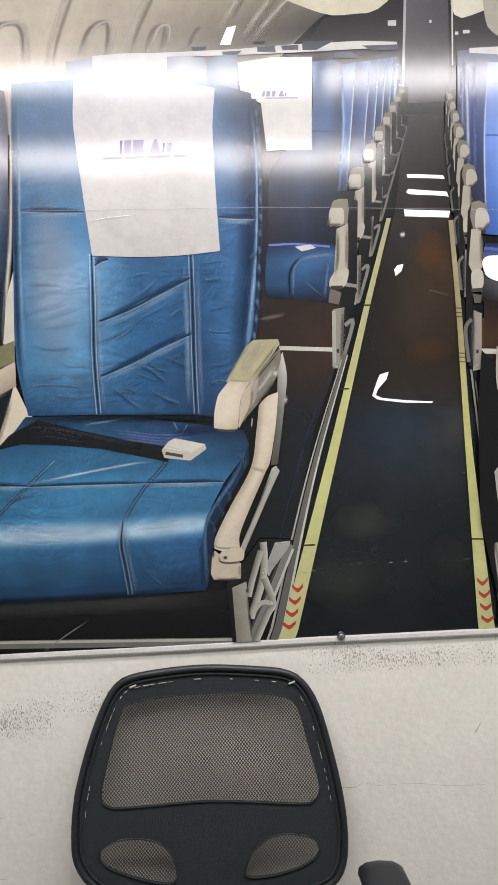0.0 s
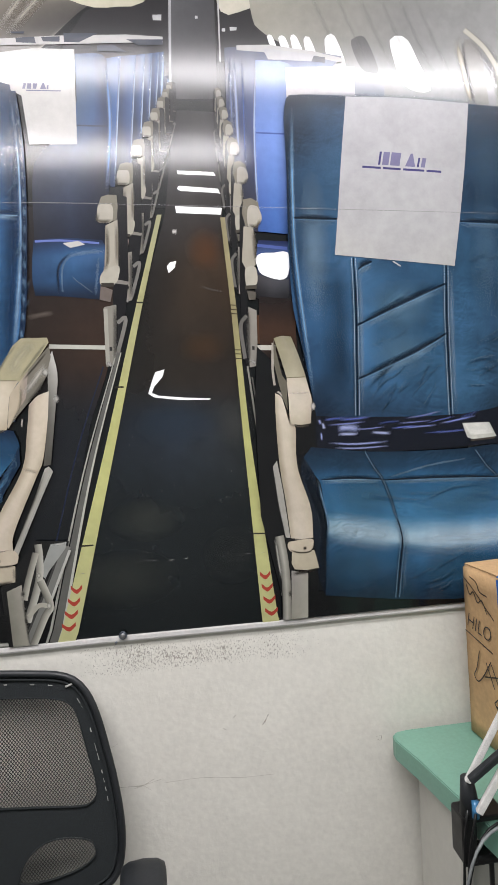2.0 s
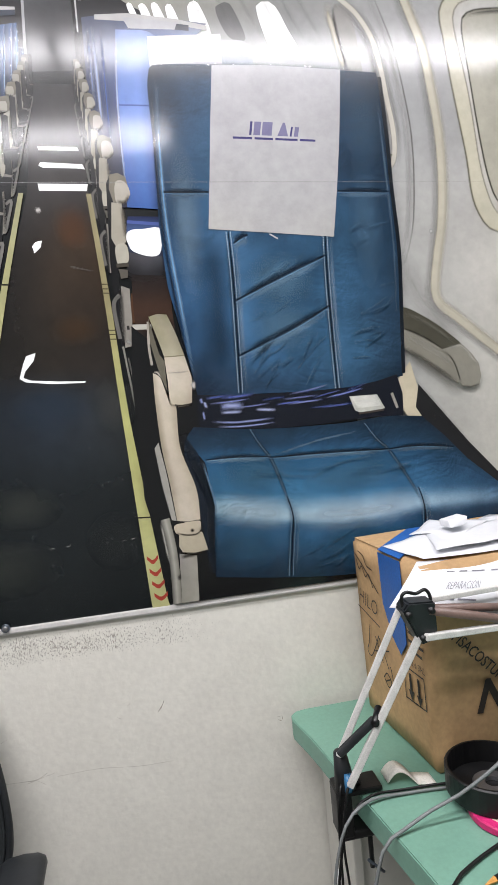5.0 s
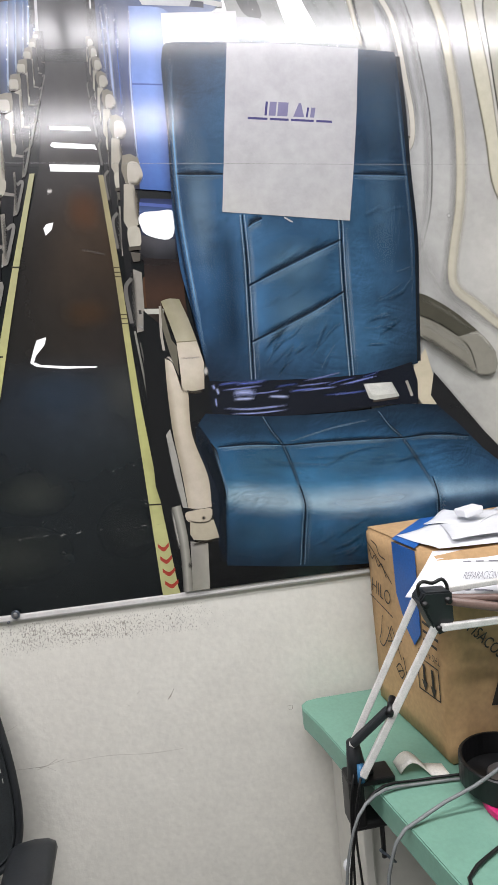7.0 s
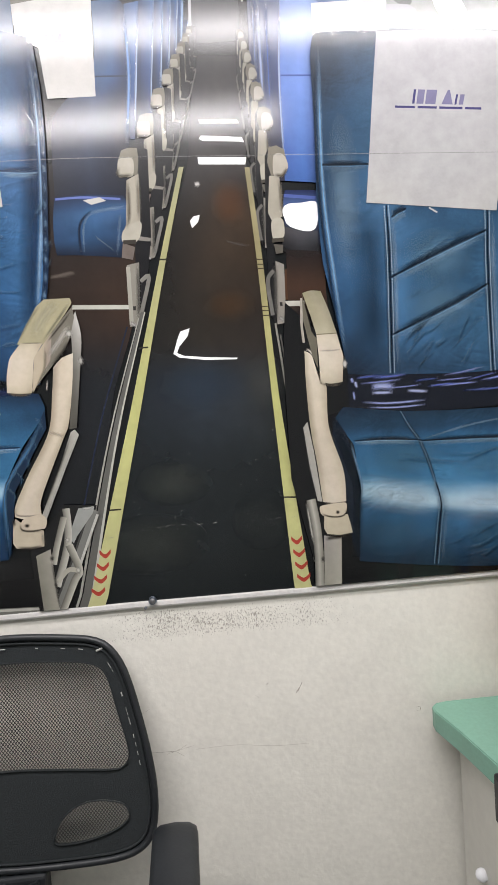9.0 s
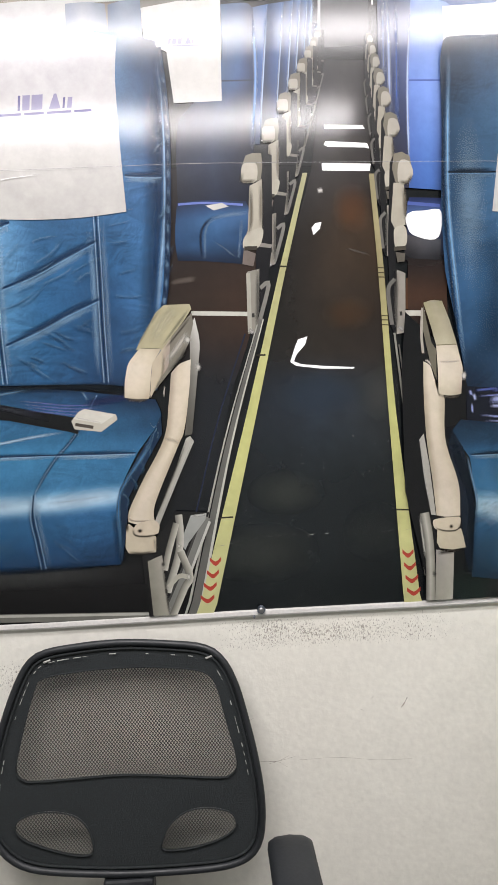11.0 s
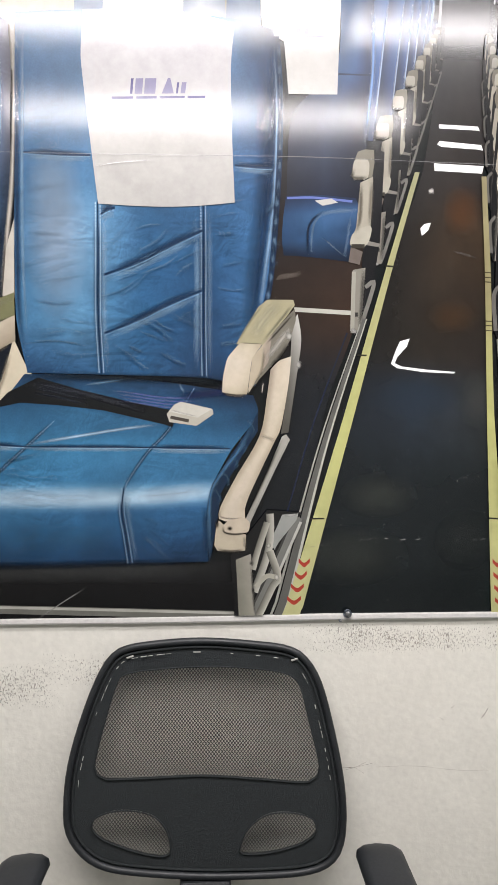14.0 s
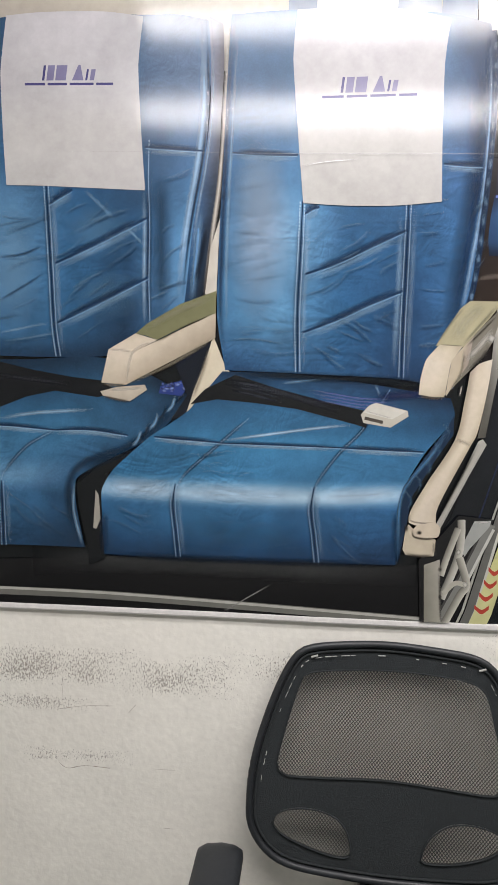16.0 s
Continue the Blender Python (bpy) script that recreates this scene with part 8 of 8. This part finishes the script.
# ---- clamped spring arm on the desk edge ----
def spring_arm():
    t = thing("articulated_stand", "white and black jointed spring stand clamped to the desk", "stand")
    part("lower_bar", bar((0.727, 0.596, 0.814), (0.829, 0.558, 1.042), 0.0095, 0.0095, bevel=0.0015), WHITE_METAL, t, "chipped white square bar")
    part("lower_bar", bar((0.736, 0.580, 0.773), (0.852, 0.543, 1.005), 0.0105, 0.0105, bevel=0.0015), WHITE_METAL, t, "chipped white square bar")
    part("brace", bar((0.722, 0.578, 0.827), (0.781, 0.569, 0.877), 0.0125, 0.0115, bevel=0.003), BLACK_PLASTIC, t, "black plastic brace")
    part("brace_knob", rod([(0.777, 0.558, 0.876), (0.795, 0.589, 0.881)], 0.0062, 12), BLACK_GLOSS, t, smooth=True)
    # bracket at the elbow
    plate = bmesh.new()
    f = plate.faces.new([plate.verts.new(p) for p in ((0.823, 0.528, 1.050), (0.832, 0.527, 1.061), (0.873, 0.527, 1.058), (0.878, 0.536, 1.008), (0.871, 0.539, 0.995), (0.853, 0.539, 0.991), (0.841, 0.535, 1.013))])
    up = bmesh.ops.extrude_face_region(plate, geom=[f])["geom"]
    bmesh.ops.translate(plate, verts=[v for v in up if isinstance(v, bmesh.types.BMVert)], vec=(0, 0.031, 0))
    bmesh.ops.recalc_face_normals(plate, faces=plate.faces[:])
    bmesh.ops.bevel(plate, geom=plate.edges[:], offset=0.0025, segments=2, affect="EDGES")
    part("elbow_bracket", plate, BLACK_PLASTIC, t, "black plastic elbow bracket")
    part("wire_handle", rod([(0.828, 0.539, 1.050), (0.826, 0.538, 1.067), (0.834, 0.538, 1.074), (0.849, 0.538, 1.070), (0.863, 0.538, 1.074), (0.870, 0.538, 1.065), (0.871, 0.538, 1.052)], 0.0026, 8, n=28), BLACK_GLOSS, t, smooth=True)
    part("pivot", rod([(0.831, 0.523, 1.044), (0.831, 0.563, 1.044)], 0.0046, 12), BLACK_GLOSS, t, "black pivot pin", True)
    part("pivot", rod([(0.854, 0.532, 1.003), (0.854, 0.572, 1.003)], 0.0046, 12), BLACK_GLOSS, t, "black pivot pin", True)
    part("pivot", rod([(0.866, 0.523, 1.046), (0.866, 0.563, 1.046)], 0.0046, 12), BLACK_GLOSS, t, "black pivot pin", True)
    part("upper_bar", bar((0.856, 0.533, 1.005), (1.108, 0.570, 0.984), 0.010, 0.010, bevel=0.0015), WHITE_METAL, t, "chipped white square bar")
    part("upper_bar", bar((0.867, 0.553, 1.052), (1.099, 0.585, 1.044), 0.0083, 0.0083, bevel=0.0015), WHITE_METAL, t, "chipped white square bar")
    part("spring_cover", rod([(0.865, 0.534, 1.044), (1.111, 0.574, 0.967)], 0.0068, 12), BROWN_BAR, t, "brown-grey spring tube", True)
    part("spring_cover", rod([(0.877, 0.551, 1.040), (1.106, 0.586, 0.998)], 0.0060, 12), BROWN_BAR, t, "brown-grey spring tube", True)
    # clamp over the desk edge
    part("clamp_top", box((0.735, 0.602, TOP + 0.001), (0.796, 0.646, TOP + 0.010), 0.003), BLACK_GLOSS, t, "black clamp plate")
    part("clamp_body", box((0.719, 0.600, TOP - 0.066), (0.744, 0.644, TOP + 0.014), 0.005), BLACK_GLOSS, t, "black clamp jaw")
    part("clamp_foot", box((0.722, 0.602, TOP - 0.070), (0.786, 0.642, TOP - 0.056), 0.004), BLACK_GLOSS, t, "black clamp jaw")
    part("socket", rod([(0.737, 0.610, TOP + 0.015), (0.732, 0.608, TOP + 0.075)], [0.017, 0.010], 14), BLACK_PLASTIC, t, smooth=True)
    part("socket_badge", rod([(0.738, 0.594, TOP + 0.045), (0.736, 0.590, TOP + 0.020)], 0.006, 10), BLUE_BIT, t, "pale blue plastic tab", True)
    part("clamp_screw", rod([(0.770, 0.610, TOP - 0.125), (0.770, 0.610, TOP - 0.048)], 0.004, 12), BLACK_GLOSS, t, smooth=True)
    part("screw_tee", rod([(0.762, 0.602, TOP - 0.106), (0.792, 0.622, TOP - 0.148)], 0.0025, 8), STEEL, t, "steel cross pin", True)
    part("wing", box((0.745, 0.612, TOP + 0.010), (0.765, 0.636, TOP + 0.020), 0.004), BLACK_GLOSS, t)


spring_arm()


# ---- cables and small things on the desk ----
def cable(label, pts, r, mat):
    t = thing("cable", label, "cable", "desk cables")
    part("cord", rod(pts, r, 8, n=48), mat, t, smooth=True)


Z = TOP + 0.004
cable("grey cable hanging over the green desk edge", [(0.93, 0.570, Z), (0.88, 0.578, Z), (0.822, 0.583, Z), (0.775, 0.580, Z + 0.004), (0.742, 0.566, Z + 0.004), (0.718, 0.555, TOP - 0.005), (0.701, 0.553, 0.69), (0.690, 0.553, 0.62), (0.688, 0.555, 0.45), (0.72, 0.50, 0.0045)], 0.0024, CABLE)
cable("black cable hanging over the green desk edge", [(0.93, 0.580, Z), (0.88, 0.588, Z), (0.822, 0.592, Z), (0.778, 0.589, Z + 0.004), (0.746, 0.576, Z + 0.002), (0.724, 0.566, TOP - 0.012), (0.708, 0.562, 0.68), (0.698, 0.562, 0.60), (0.697, 0.565, 0.4), (0.75, 0.54, 0.0045)], 0.0022, BLACK_CABLE)
cable("thin grey cable looping over the green desk", [(1.08, 0.545, 0.87), (1.0, 0.520, 0.845), (0.934, 0.496, 0.820), (0.880, 0.505, 0.782), (0.836, 0.508, 0.765), (0.804, 0.507, 0.752), (0.775, 0.502, Z + 0.001), (0.757, 0.499, TOP - 0.002), (0.743, 0.499, 0.700), (0.735, 0.50, 0.65), (0.732, 0.50, 0.5), (0.75, 0.46, 0.0045)], 0.0027, CABLE)
cable("black cable hanging from the clamp", [(0.728, 0.600, TOP + 0.03), (0.717, 0.592, TOP - 0.02), (0.716, 0.60, 0.60), (0.712, 0.60, 0.45), (0.72, 0.60, 0.2), (0.74, 0.58, 0.0045)], 0.0021, BLACK_CABLE)
cable("black cable hanging from the clamp", [(0.733, 0.584, TOP + 0.03), (0.720, 0.586, TOP - 0.05), (0.728, 0.60, 0.58), (0.738, 0.61, 0.42), (0.74, 0.60, 0.2), (0.77, 0.62, 0.0045)], 0.0021, BLACK_CABLE)
cable("black cable with a plug on the green desk", [(1.05, 0.50, Z), (0.95, 0.47, Z), (0.898, 0.448, Z), (0.864, 0.435, Z), (0.808, 0.403, Z), (0.80, 0.37, 0.72), (0.79, 0.36, 0.5), (0.80, 0.34, 0.0045)], 0.0026, BLACK_CABLE)


def ring(bm, centre, r0, r1, z0, z1, sides=40, tilt=None):
    m = tilt or Matrix.Identity(4)
    prof = ((r0, z0), (r1 - 0.002, z0), (r1, z0 + 0.002), (r1, z1 - 0.002), (r1 - 0.002, z1), (r0, z1))
    rows = []
    for k in range(sides):
        a = 2 * math.pi * k / sides
        rows.append([bm.verts.new(Vector(centre) + m @ Vector((r * math.cos(a), r * math.sin(a), z))) for r, z in prof])
    for a, b in zip(rows, rows[1:] + rows[:1]):
        for k in range(6):
            bm.faces.new((a[k], a[(k + 1) % 6], b[(k + 1) % 6], b[k]))
    return bm


dish = thing("desk_cup", "round black holder with a steel insert, on the desk", "holder")
part("cup", ring(bmesh.new(), (0.946, 0.540, TOP + 0.0130), 0.062, 0.067, 0, 0.040), BLACK_GLOSS, dish, smooth=False)
part("cup_base", ring(bmesh.new(), (0.946, 0.540, TOP + 0.0130), 0.001, 0.063, 0.0, 0.006), BLACK_GLOSS, dish)
part("steel_insert", ring(bmesh.new(), (0.949, 0.540, TOP + 0.0195), 0.012, 0.030, 0.0, 0.006), ALU, dish, "shiny steel disc")
roll = thing("tape_roll", "pink tape roll with a pale core on the desk", "tape roll")
part("tape", ring(bmesh.new(), (0.950, 0.503, TOP + 0.0005), 0.044, 0.058, 0, 0.0125), PINK, roll, "bright pink tape")
part("core", ring(bmesh.new(), (0.950, 0.503, TOP + 0.0005), 0.039, 0.0442, 0, 0.0125), TAPE_CORE, roll, "pale cardboard core")

curl = thing("paper_strip", "curled off-white paper strip on the green desk", "paper strip")
bm = bmesh.new()
rows = []
for i in range(17):
    s = i / 16
    x, y = 0.808 + 0.075 * s, 0.612 - 0.020 * s
    z = TOP + 0.001 + 0.026 * math.sin(math.pi * min(1, s * 1.5 + 0.05)) * (1 - 0.5 * s) if s < 0.64 else TOP + 0.001 + 0.004 * (1 - s)
    rows.append([bm.verts.new((x, y + w, z)) for w in (0.0, 0.016, 0.032)])
for a, b in zip(rows, rows[1:]):
    for k in range(2):
        bm.faces.new((a[k], a[k + 1], b[k + 1], b[k]))
ob = part("strip", bm, material("cream_card", lin(234, 230, 220), 0.6), curl, smooth=True)
s = ob.modifiers.new("thickness", "SOLIDIFY")
s.thickness = 0.0012


pencil = thing("pencil", "black pencil with an orange tip on the green desk", "pencil")
part("shaft", rod([(0.862, 0.398, TOP + 0.0045), (0.985, 0.432, TOP + 0.0045)], 0.004, 6), BLACK_GLOSS, pencil)
part("tip", rod([(0.862, 0.398, TOP + 0.0045), (0.846, 0.3936, TOP + 0.0040)], [0.004, 0.001], 6), material("orange_wood", lin(222, 160, 84), 0.6), pencil, "sharpened orange wood tip")
block = thing("blue_carton", "slim blue carton standing on the desk by the box", "carton")
part("carton_body", box((1.008, 0.545, TOP + 0.0005), (1.06, 0.585, TOP + 0.125), 0.002), material("blue_card", lin(44, 74, 140), 0.5, vary=0.1), block)
